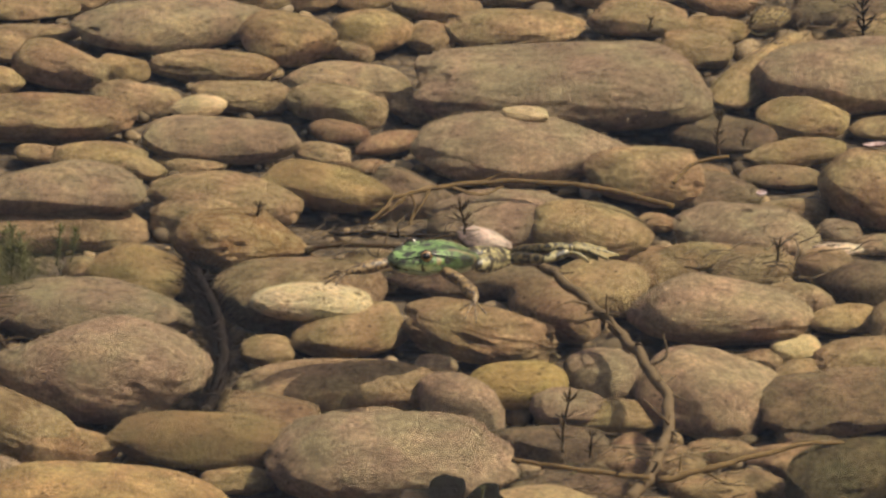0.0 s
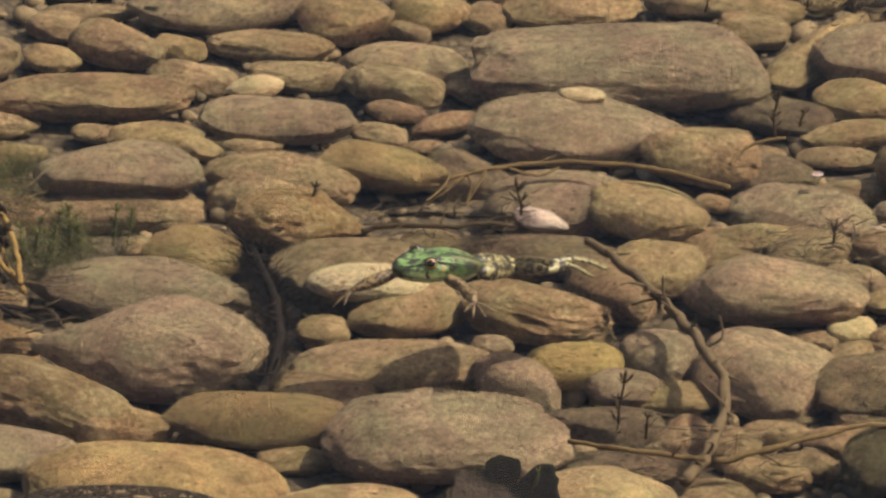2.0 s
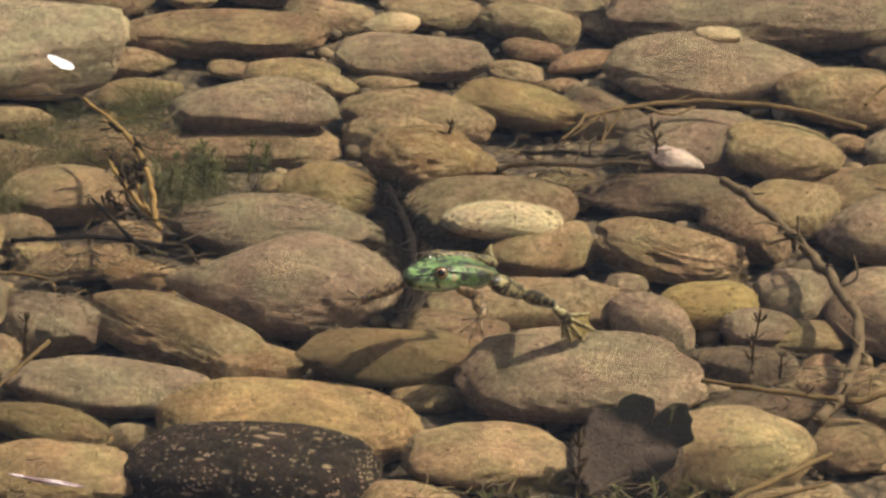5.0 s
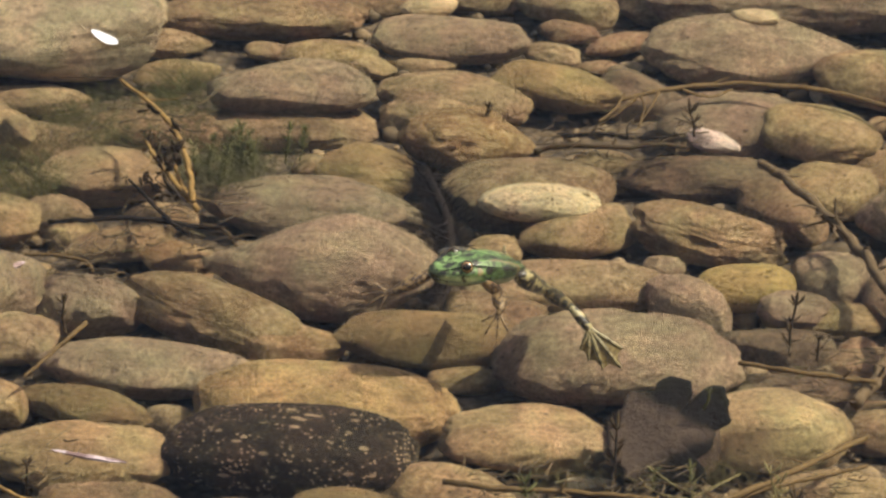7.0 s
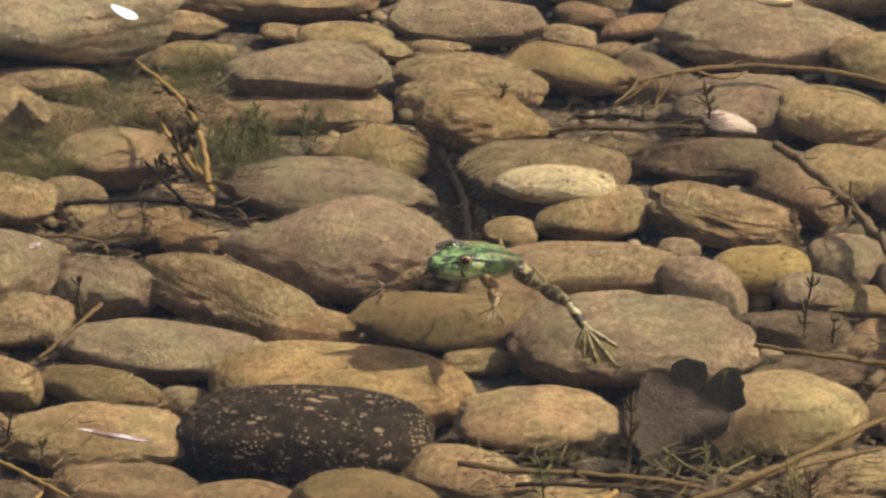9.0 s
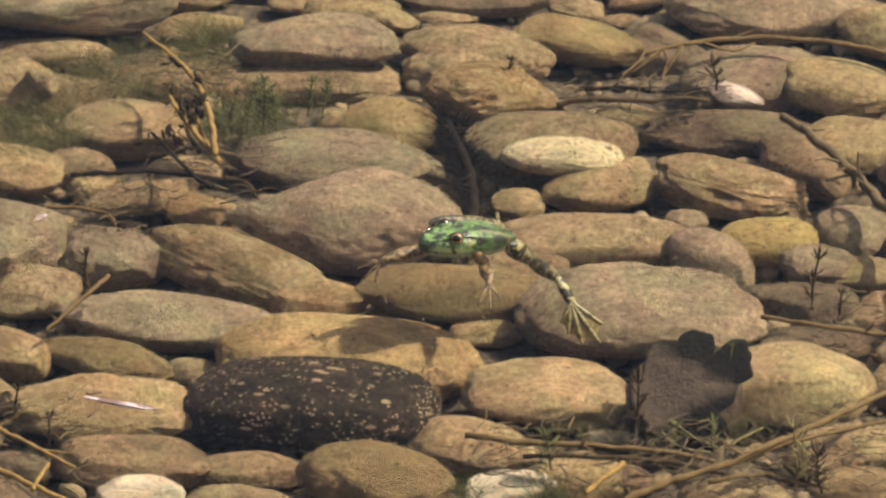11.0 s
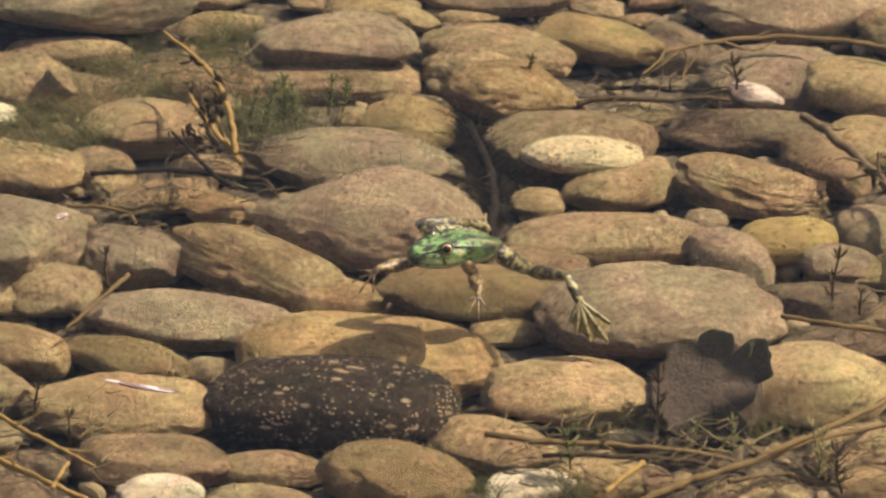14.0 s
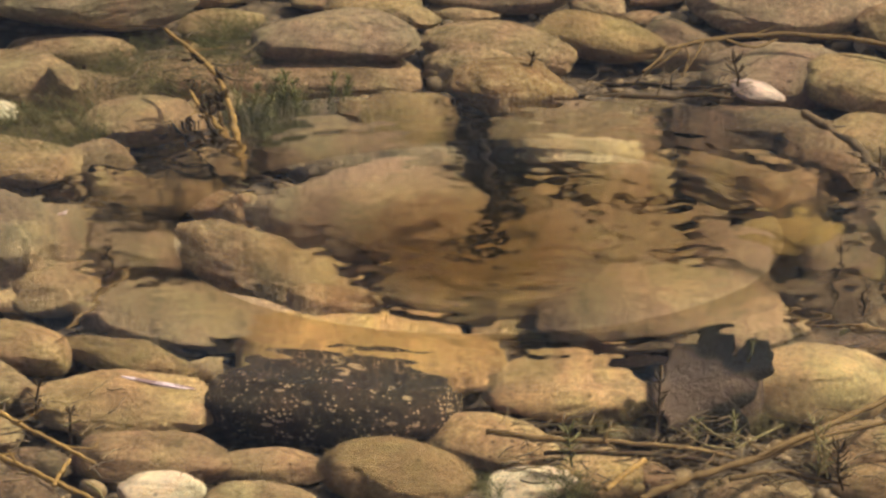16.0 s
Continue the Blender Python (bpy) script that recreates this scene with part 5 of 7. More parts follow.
BLACK.colour(BLACK.mix(BLACK.noise(500, 2), (0.006, 0.005, 0.004), (0.014, 0.011, 0.008)))
IRIS = Mat("golden_iris", 0.2)
iris_sep = IRIS.n.new("ShaderNodeSeparateXYZ")
IRIS.l.new(IRIS.n["Texture Coordinate"].outputs["Object"], iris_sep.inputs[0])
IRIS.colour(IRIS.mix(IRIS.ramp(IRIS.math("MULTIPLY", iris_sep.outputs[1], 230.0), (0.70, 0.0), (0.78, 1.0), (0.96, 1.0), (1.0, 0.8)), (0.03, 0.02, 0.01), IRIS.mix(IRIS.ramp(IRIS.noise(900, 3), (0.4, 0.0), (0.6, 1.0)), (0.36, 0.21, 0.085), (0.18, 0.09, 0.04))))
DRUM = mottled("brown_eardrum_skin", (0.26, 0.20, 0.10), (0.12, 0.13, 0.05), 300, 0.55)

PROFILE = ((0.0417, 0.0039, 0.0015, -0.0034), (0.0401, 0.0072, 0.0034, -0.0053), (0.0360, 0.0107, 0.0053, -0.0070), (0.0294, 0.0138, 0.0072, -0.0082), (0.0215, 0.0162, 0.0091, -0.0089),
           (0.0121, 0.0175, 0.0099, -0.0095), (0.0023, 0.0162, 0.0101, -0.0106), (-0.0066, 0.0147, 0.0097, -0.0123), (-0.0154, 0.0134, 0.0076, -0.0128), (-0.0242, 0.0109, 0.0044, -0.0112),
           (-0.0313, 0.0074, 0.0015, -0.0085), (-0.0361, 0.0044, -0.0015, -0.0052))


def frog_body():
    """Snout, head, back and belly, lofted along the spine, with a ridge down each flank."""
    rows = smooth_line([(x, w, t) for x, w, t, b in PROFILE], 5)
    lows = smooth_line([(x, b, 0) for x, w, t, b in PROFILE], 5)
    bm = bmesh.new()
    last, sides = None, 48
    for (x, w, t), (_, b, _) in zip(rows, lows):
        ring = []
        for k in range(sides):
            a = 2 * math.pi * k / sides
            c, s = math.cos(a), math.sin(a)
            head = min(1.0, max(0.0, (x - 0.006) / 0.012))
            y = w * math.copysign(abs(c) ** (0.72 - 0.2 * head), c)
            z = (t if s > 0 else -b) * math.copysign(abs(s) ** (0.9 - 0.3 * head), s)
            if x < 0.014:
                z += 0.0022 * math.exp(-((abs(y) - 0.0092) / 0.0013) ** 2) * (s > 0)
            z += 0.0006 * noise.noise(Vector((x, y, z)) * 200)
            ring.append(bm.verts.new((x, y, z)))
        if last:
            for k in range(sides):
                bm.faces.new((last[k], last[(k + 1) % sides], ring[(k + 1) % sides], ring[k]))
        else:
            bm.faces.new(ring[::-1])
        last = ring
    bm.faces.new(last)
    bmesh.ops.recalc_face_normals(bm, faces=bm.faces)
    return bm


body = part("body", frog_body(), SKIN, frog, "bright green spotted skin with a pale belly")


def ball(rx, ry, rz, n=20):
    bm = bmesh.new()
    bmesh.ops.create_uvsphere(bm, u_segments=n, v_segments=n // 2, radius=1.0)
    bmesh.ops.scale(bm, vec=(rx, ry, rz), verts=bm.verts)
    return bm


for s, word in ((1, "left"), (-1, "right")):
    lid = part("eyelid", ball(0.0070, 0.0054, 0.0040), SKIN, body)
    lid.matrix_basis = pose(0.0172, s * 0.0100, 0.0074, 0, 0, -s * 12)
    gaze = Vector((0.36, s * 0.84, 0.40)).normalized()
    turn = gaze.to_track_quat("Y", "Z").to_matrix().to_4x4()
    globe = part("eye", ball(0.0052, 0.0052, 0.0052, 28), IRIS.m, body, "golden eye with a black pupil")
    globe.matrix_basis = Matrix.Translation((0.0176, s * 0.0122, 0.0078)) @ turn
    pupil = part("pupil", ball(0.0034, 0.0015, 0.0027), BLACK.m, body)
    pupil.matrix_basis = Matrix.Translation(Vector((0.0176, s * 0.0122, 0.0078)) + gaze * 0.0042) @ turn
    drum = part("eardrum", ball(0.0030, 0.0008, 0.0030), DRUM, body, "round brown eardrum")
    drum.matrix_basis = pose(0.0081, s * 0.0159, 0.0044, s * 28, 0, s * 4)
    nostril = part("nostril", ball(0.0008, 0.0006, 0.0006, 10), BLACK.m, body)
    nostril.matrix_basis = pose(0.0386, s * 0.0048, 0.0044)
    bm = bmesh.new()
    tube(bm, smooth_line([(0.0417, 0.0, -0.0016), (0.0403, s * 0.0070, -0.0018), (0.0361, s * 0.0107, -0.0022), (0.0294, s * 0.0139, -0.0026), (0.0210, s * 0.0162, -0.0030), (0.0102, s * 0.0174, -0.0038)], 6), 0.0003, 0.0003, 6)
    part("mouth_line", bm, BLACK.m, body)
    bm = bmesh.new()
    tube(bm, smooth_line([(0.0386, s * 0.0057, 0.0042), (0.0316, s * 0.0104, 0.0062), (0.0228, s * 0.0130, 0.0082)], 5), 0.0003, 0.0006, 6)
    part("snout_stripe", bm, BLACK.m, body)
    bm = bmesh.new()
    tube(bm, smooth_line([(0.0131, s * 0.0130, 0.0090), (0.0063, s * 0.0139, 0.0082), (-0.0035, s * 0.0146, 0.0066), (-0.0112, s * 0.0146, 0.0050)], 5), 0.0008, 0.0003, 6)
    part("ear_stripe", bm, BLACK.m, body)


def limb_shape(length, *radii, flat=0.85):
    """A fleshy limb piece along x from its joint, with the given girths on the way."""
    bm = bmesh.new()
    n, sides = 18, 14
    last = None
    for i in range(n + 1):
        u = i / n
        f = u * (len(radii) - 1)
        k = min(int(f), len(radii) - 2)
        h = f - k
        h = h * h * (3 - 2 * h)
        r = radii[k] * (1 - h) + radii[k + 1] * h
        r *= math.sqrt(max(0.0, 1 - (2 * abs(u - 0.5)) ** 7)) * 0.98 + 0.02
        ring = [bm.verts.new((length * u + (u - 0.5) * 2 * min(0.12 * length, 0.0032), r * math.cos(2 * math.pi * j / sides), r * flat * math.sin(2 * math.pi * j / sides))) for j in range(sides)]
        if last:
            for j in range(sides):
                bm.faces.new((last[j], last[(j + 1) % sides], ring[(j + 1) % sides], ring[j]))
        else:
            bm.faces.new(ring[::-1])
        last = ring
    bm.faces.new(last)
    bmesh.ops.recalc_face_normals(bm, faces=bm.faces)
    return bm


def toe_line(angle, length, droop):
    w = Vector((math.cos(angle), math.sin(angle), 0))
    return [Vector((0, 0, 0)), w * length * 0.5 + Vector((0, 0, droop * 0.3)), w * length + Vector((0, 0, -droop))]


def hind_foot(side):
    foot = part(("left" if side > 0 else "right") + "_foot", limb_shape(0.006, 0.0022, 0.0026, 0.002), TOE, frog, "pale webbed hind foot with spread toes")
    toes = [(-0.80, 0.018), (-0.45, 0.025), (-0.10, 0.033), (0.24, 0.039), (0.58, 0.030)]
    tips = []
    for a, n in toes:
        line = smooth_line(toe_line(a * side, n, 0.002), 6)
        tips.append(line)
        bm = bmesh.new()
        tube(bm, line, 0.0021, 0.0011, 8, 0.3)
        part("toe", bm, TOE, foot)
    bm = bmesh.new()
    for p, q in zip(tips, tips[1:]):
        for z in (0.0002, -0.0002):
            lift = Vector((0, 0, z))
            low = [bm.verts.new(v + lift) for v in p]
            high = [bm.verts.new(v + lift) for v in q]
            mid = []
            for i, (v, w) in enumerate(zip(p, q)):
                f = i / (len(p) - 1)
                mid.append(bm.verts.new((v + w) / 2 * (1 - 0.12 * f ** 2) + lift))
            for i in range(len(p) - 1):
                bm.faces.new((low[i], low[i + 1], mid[i + 1], mid[i]))
                bm.faces.new((mid[i], mid[i + 1], high[i + 1], high[i]))
    part("web", bm, WEB, foot, "thin olive webbing between the toes")
    return foot


def fore_foot(side):
    palm = part(("left" if side > 0 else "right") + "_palm", limb_shape(0.006, 0.0022, 0.0026, 0.0018), ARM, frog, "pale front foot with thin fingers")
    for a, n in ((-0.8, 0.014), (-0.25, 0.019), (0.25, 0.020), (0.8, 0.016)):
        bm = bmesh.new()
        tube(bm, [v + Vector((0.004, 0, 0)) for v in smooth_line(toe_line(a, n, 0.0015), 5)], 0.0010, 0.0006, 8, 0.3)
        part("finger", bm, ARM, palm)
    return palm


limb = {}
for s, word in ((1, "left"), (-1, "right")):
    limb[word + "_thigh"] = part(word + "_thigh", limb_shape(0.054, 0.0068, 0.0092, 0.0074, 0.0046), THIGH, frog, "cream thigh mottled with black")
    limb[word + "_shin"] = part(word + "_shin", limb_shape(0.050, 0.0050, 0.0070, 0.0056, 0.0032), SHIN, frog, "olive shin mottled with black")
    limb[word + "_ankle"] = part(word + "_ankle", limb_shape(0.020, 0.0034, 0.0046, 0.0042), THIGH, frog)
    limb[word + "_foot"] = hind_foot(s)
    limb[word + "_upper_arm"] = part(word + "_upper_arm", limb_shape(0.024 if s > 0 else 0.0275, 0.0046, 0.0056, 0.0048), ARM, frog, "tan mottled upper arm")
    limb[word + "_forearm"] = part(word + "_forearm", limb_shape(0.026 if s > 0 else 0.0325, 0.0046, 0.0062, 0.0036), ARM, frog, "tan mottled forearm")
    limb[word + "_palm"] = fore_foot(s)


# ---- ripples ----
def ripple_material():
    """Stirred, slightly cloudy water, clear again towards the swell's rim."""
    k = Mat("rippling_water", 0.1)
    away = k.n.new("ShaderNodeVectorMath")
    away.operation = "MULTIPLY_ADD"
    k.l.new(k.n["Texture Coordinate"].outputs["Generated"], away.inputs[0])
    away.inputs[1].default_value = (2, 2, 0)
    away.inputs[2].default_value = (-1, -1, 0)
    far = k.n.new("ShaderNodeVectorMath")
    far.operation = "LENGTH"
    k.l.new(away.outputs[0], far.inputs[0])
    d = far.outputs["Value"]
    bend = k.n.new("ShaderNodeBsdfRefraction")
    bend.inputs["IOR"].default_value = 1.12
    k.put(bend.inputs["Roughness"], k.ramp(d, (0.3, 0.17), (0.75, 0.11), (0.98, 0.0)))
    k.put(bend.inputs["Color"], k.ramp(d, (0.5, (0.86, 0.82, 0.74)), (0.98, (0.99, 0.99, 0.98))))
    shine = k.n.new("ShaderNodeBsdfGlossy")
    shine.inputs["Roughness"].default_value = 0.08
    both = k.n.new("ShaderNodeMixShader")
    both.inputs[0].default_value = 0.012
    k.l.new(bend.outputs[0], both.inputs[1])
    k.l.new(shine.outputs[0], both.inputs[2])
    k.l.new(both.outputs[0], k.n["Material Output"].inputs["Surface"])
    return k.m


RIPPLE = ripple_material()


def ripple(outer, inner, chop, rings, seed, label, still=0.8):
    """A low rigid swell between two ellipses: choppy water on top, flat beneath, thinning out to nothing at its rims."""
    hx, hy = outer
    nx, ny = int(hx / 0.0008), int(hy / 0.0011)
    n = nx + 1
    top, low, kept = [], [], []
    for j in range(ny + 1):
        for i in range(n):
            x, y = (2 * i / nx - 1) * hx, (2 * j / ny - 1) * hy
            d = math.hypot(x / hx, y / hy)
            e = math.hypot(x / inner[0], y / inner[1]) if inner else 9.0
            fade = max(0.0, 1 - d ** 4) * min(1.0, max(0.0, (e - 1) * 4))
            h = 0.0
            if fade:
                p = Vector((x * 26 + seed, y * 30, seed))
                near = max(0.25, 1 - (d / still) ** 2)
                h = chop * (0.6 * noise.noise(p * 0.5) + 0.5 * near * noise.noise(p * 1.1) + near * (0.42 * noise.noise(p * 2.3) + 0.16 * noise.noise(p * 4.8))) + rings * math.sin(d * hx * 190)
            top.append((x, y, fade * max(0.0003, 0.0030 + h) + 0.00003))
            low.append((x, y, 0.0))
            kept.append(d < 1.0 and e > 1.0)
    faces = [f for f in ((j * n + i, j * n + i + 1, (j + 1) * n + i + 1, (j + 1) * n + i) for j in range(ny) for i in range(nx)) if all(kept[k] for k in f)]
    under = [tuple(len(top) + k for k in f[::-1]) for f in faces]
    used = sorted({k for f in faces + under for k in f})
    order = {k: i for i, k in enumerate(used)}
    points = top + low
    mesh = bpy.data.meshes.new("ripple")
    mesh.from_pydata([points[k] for k in used], [], [tuple(order[k] for k in f) for f in faces + under])
    mesh.polygons.foreach_set("use_smooth", [True] * len(mesh.polygons))
    mesh.materials.append(RIPPLE)
    ob = new("ripple", mesh)
    ob.visible_shadow = False
    return tagged(ob, label, "ripple", "ripples of the splash")


first_ripple = ripple((0.11, 0.10), None, 0.0032, 0.0003, 3, "choppy swell where the frog has dived")
middle_ripple = ripple((0.25, 0.17), None, 0.0042, 0.0002, 7, "choppy water spreading from the dive", 1.1)
broad_ripple = ripple((0.40, 0.25), (0.23, 0.155), 0.0040, 0.0002, 11, "broad ring of ripples spreading over the stream", 1.2)


def aim(x, y, z, u, v, w, top=(0, 0, 1)):
    """A limb's pose in the frog's space: its joint, the way that the limb points, and where its upper side looks."""
    way = Vector((u, v, w)).normalized()
    side = Vector(top).cross(way).normalized()
    up = way.cross(side)
    return Matrix.Translation((x, y, z)) @ Matrix((way, side, up)).transposed().to_4x4()


def rise(thing, place, start, end, over):
    """A swell comes up from the bed to the surface."""
    low, high = Matrix.Translation((place[0], place[1], -0.09)), Matrix.Translation((place[0], place[1], WATER + over))
    walk(thing, [(0.0, low), (start - 0.1, low), (start, low), (end, high), (16.0, high)])


def motions():
    walk(frog, [
        (0, pose(0.1736, -0.0976, 0.1276, 0, -8.0, 205.0)),
        (0.5, pose(0.1683, -0.1039, 0.1276, 0, -8.0, 205.0)),
        (1, pose(0.1631, -0.1022, 0.1276, 0, -8.0, 205.0)),
        (1.5, pose(0.1462, -0.1257, 0.1276, 0, -8.0, 205.5)),
        (2, pose(0.1325, -0.1426, 0.1276, 0, -8.0, 206.0)),
        (2.5, pose(0.1113, -0.1657, 0.1279, 0, -7.0, 206.5)),
        (3, pose(0.0807, -0.1958, 0.1281, 0, -6.0, 207.0)),
        (3.5, pose(0.0600, -0.2330, 0.1281, 0, -6.0, 208.0)),
        (4, pose(0.0460, -0.2480, 0.1279, 0, -7.0, 205.0)),
        (6.5, pose(0.0325, -0.2780, 0.1281, 0, -6.0, 204.0)),
        (7, pose(0.0284, -0.2826, 0.1281, 0, -6.0, 204.0)),
        (7.5, pose(0.0251, -0.2889, 0.1281, 0, -6.0, 204.2)),
        (8, pose(0.0226, -0.2942, 0.1281, 0, -6.0, 204.5)),
        (8.5, pose(0.0194, -0.2983, 0.1281, 0, -6.0, 204.8)),
        (9, pose(0.0155, -0.3025, 0.1281, 0, -6.0, 205.0)),
        (11.5, pose(-0.0020, -0.3172, 0.1288, 0, -4.0, 203.0)),
        (12, pose(-0.0107, -0.3239, 0.1291, 0, -3.0, 207.0)),
        (12.5, pose(-0.0182, -0.3288, 0.1294, 0, -2.0, 211.0)),
        (13, pose(-0.0208, -0.3294, 0.1294, 0, -2.0, 211.0)),
        (13.5, pose(-0.0203, -0.3298, 0.1291, 0, -3.0, 209.0)),
        (14, pose(-0.0199, -0.3307, 0.1291, 0, -3.0, 208.0)),
        (14.5, pose(-0.0220, -0.3347, 0.1291, 0, -3.0, 208.0)),
        (15, pose(-0.0257, -0.3377, 0.1291, 0, -3.0, 209.0)),
        (15.4, pose(-0.0261, -0.3412, 0.1291, 0, -3.0, 209.0)),
        (15.5, pose(-0.0503, -0.3383, 0.1180, 0, -1.0, 199.0)),
        (15.6, pose(-0.1550, -0.3444, 0.1060, 0, -1.0, 193.0)),
        (15.7, pose(-0.3125, -0.3679, 0.1020, 0, -1.0, 193.0)),
        (15.8, pose(-0.4186, -0.3811, 0.1000, 0, -1.0, 193.0)),
        (15.9, pose(-0.5241, -0.3981, 0.1000, 0, -1.0, 193.0)),
        (16, pose(-0.6293, -0.4150, 0.1000, 0, -1.0, 193.0)),
    ])
    walk(limb["left_upper_arm"], [
        (0, aim(0.0020, 0.0125, -0.0050, -0.302, 0.953, -0.033)),
        (0.5, aim(0.0020, 0.0125, -0.0050, -0.274, 0.961, -0.015)),
        (1, aim(0.0020, 0.0125, -0.0050, -0.250, 0.968, 0.001)),
        (1.5, aim(0.0020, 0.0125, -0.0050, -0.215, 0.977, 0.014)),
        (2, aim(0.0020, 0.0125, -0.0050, -0.183, 0.983, 0.028)),
        (2.5, aim(0.0020, 0.0125, -0.0050, -0.466, 0.885, -0.003)),
        (3, aim(0.0020, 0.0125, -0.0050, -0.820, 0.554, -0.144)),
        (3.5, aim(0.0020, 0.0125, -0.0050, -0.911, 0.234, -0.340)),
        (4, aim(0.0020, 0.0125, -0.0050, -0.899, -0.077, -0.431)),
        (6.5, aim(0.0020, 0.0125, -0.0050, -0.752, -0.270, -0.601)),
        (7, aim(0.0020, 0.0125, -0.0050, -0.722, -0.295, -0.626)),
        (7.5, aim(0.0020, 0.0125, -0.0050, -0.705, -0.300, -0.643)),
        (8, aim(0.0020, 0.0125, -0.0050, -0.686, -0.305, -0.661)),
        (8.5, aim(0.0020, 0.0125, -0.0050, -0.669, -0.309, -0.676)),
        (9, aim(0.0020, 0.0125, -0.0050, -0.650, -0.312, -0.693)),
        (11.5, aim(0.0020, 0.0125, -0.0050, -0.584, -0.417, -0.696)),
        (12, aim(0.0020, 0.0125, -0.0050, -0.596, -0.363, -0.716)),
        (12.5, aim(0.0020, 0.0125, -0.0050, -0.605, -0.304, -0.736)),
        (13, aim(0.0020, 0.0125, -0.0050, -0.596, -0.303, -0.744)),
        (13.5, aim(0.0020, 0.0125, -0.0050, -0.597, -0.339, -0.727)),
        (14, aim(0.0020, 0.0125, -0.0050, -0.580, -0.354, -0.734)),
        (14.5, aim(0.0020, 0.0125, -0.0050, -0.572, -0.352, -0.741)),
        (15, aim(0.0020, 0.0125, -0.0050, -0.571, -0.332, -0.751)),
        (15.4, aim(0.0020, 0.0125, -0.0050, -0.565, -0.330, -0.756)),
        (15.45, aim(0.0020, 0.0125, -0.0050, -0.544, 0.518, -0.660)),
        (15.5, aim(0.0020, 0.0125, -0.0050, -0.331, 0.883, -0.331)),
        (15.6, aim(0.0020, 0.0125, -0.0050, -0.992, 0.119, -0.050)),
        (15.7, aim(0.0020, 0.0125, -0.0050, -0.992, 0.119, -0.050)),
        (15.8, aim(0.0020, 0.0125, -0.0050, -0.992, 0.119, -0.050)),
        (15.9, aim(0.0020, 0.0125, -0.0050, -0.992, 0.119, -0.050)),
        (16, aim(0.0020, 0.0125, -0.0050, -0.992, 0.119, -0.050)),
    ])
    walk(limb["left_forearm"], [
        (0, aim(-0.0052, 0.0354, -0.0058, 0.095, 0.994, -0.050)),
        (0.5, aim(-0.0046, 0.0356, -0.0054, 0.130, 0.991, -0.016)),
        (1, aim(-0.0040, 0.0357, -0.0050, 0.164, 0.986, 0.017)),
        (1.5, aim(-0.0032, 0.0359, -0.0047, 0.206, 0.977, 0.050)),
        (2, aim(-0.0024, 0.0361, -0.0043, 0.246, 0.966, 0.081)),
        (2.5, aim(-0.0092, 0.0337, -0.0051, 0.209, 0.978, -0.004)),
        (3, aim(-0.0177, 0.0258, -0.0084, 0.115, 0.987, -0.113)),
        (3.5, aim(-0.0199, 0.0181, -0.0132, 0.232, 0.965, -0.119)),
        (4, aim(-0.0196, 0.0106, -0.0154, 0.224, 0.964, -0.144)),
        (6.5, aim(-0.0160, 0.0060, -0.0194, 0.338, 0.939, -0.058)),
        (7, aim(-0.0153, 0.0054, -0.0200, 0.363, 0.931, -0.044)),
        (7.5, aim(-0.0149, 0.0053, -0.0204, 0.371, 0.928, -0.034)),
        (8, aim(-0.0145, 0.0052, -0.0209, 0.380, 0.925, -0.025)),
        (8.5, aim(-0.0141, 0.0051, -0.0212, 0.388, 0.922, -0.016)),
        (9, aim(-0.0136, 0.0050, -0.0216, 0.396, 0.918, -0.008)),
        (11.5, aim(-0.0120, 0.0025, -0.0217, 0.234, 0.971, -0.040)),
        (12, aim(-0.0123, 0.0038, -0.0222, 0.275, 0.960, -0.051)),
        (12.5, aim(-0.0125, 0.0052, -0.0227, 0.316, 0.947, -0.060)),
        (13, aim(-0.0123, 0.0052, -0.0228, 0.335, 0.941, -0.052)),
        (13.5, aim(-0.0123, 0.0044, -0.0225, 0.321, 0.946, -0.049)),
        (14, aim(-0.0119, 0.0040, -0.0226, 0.325, 0.945, -0.041)),
        (14.5, aim(-0.0117, 0.0041, -0.0228, 0.344, 0.938, -0.034)),
        (15, aim(-0.0117, 0.0045, -0.0230, 0.379, 0.925, -0.027)),
        (15.4, aim(-0.0116, 0.0046, -0.0232, 0.394, 0.919, -0.022)),
        (15.5, aim(-0.0060, 0.0337, -0.0130, -0.331, 0.883, -0.331)),
        (15.6, aim(-0.0218, 0.0154, -0.0062, -0.996, 0.072, -0.050)),
        (15.7, aim(-0.0218, 0.0154, -0.0062, -0.996, 0.072, -0.050)),
        (15.8, aim(-0.0218, 0.0154, -0.0062, -0.996, 0.072, -0.050)),
        (15.9, aim(-0.0218, 0.0154, -0.0062, -0.996, 0.072, -0.050)),
        (16, aim(-0.0218, 0.0154, -0.0062, -0.996, 0.072, -0.050)),
    ])
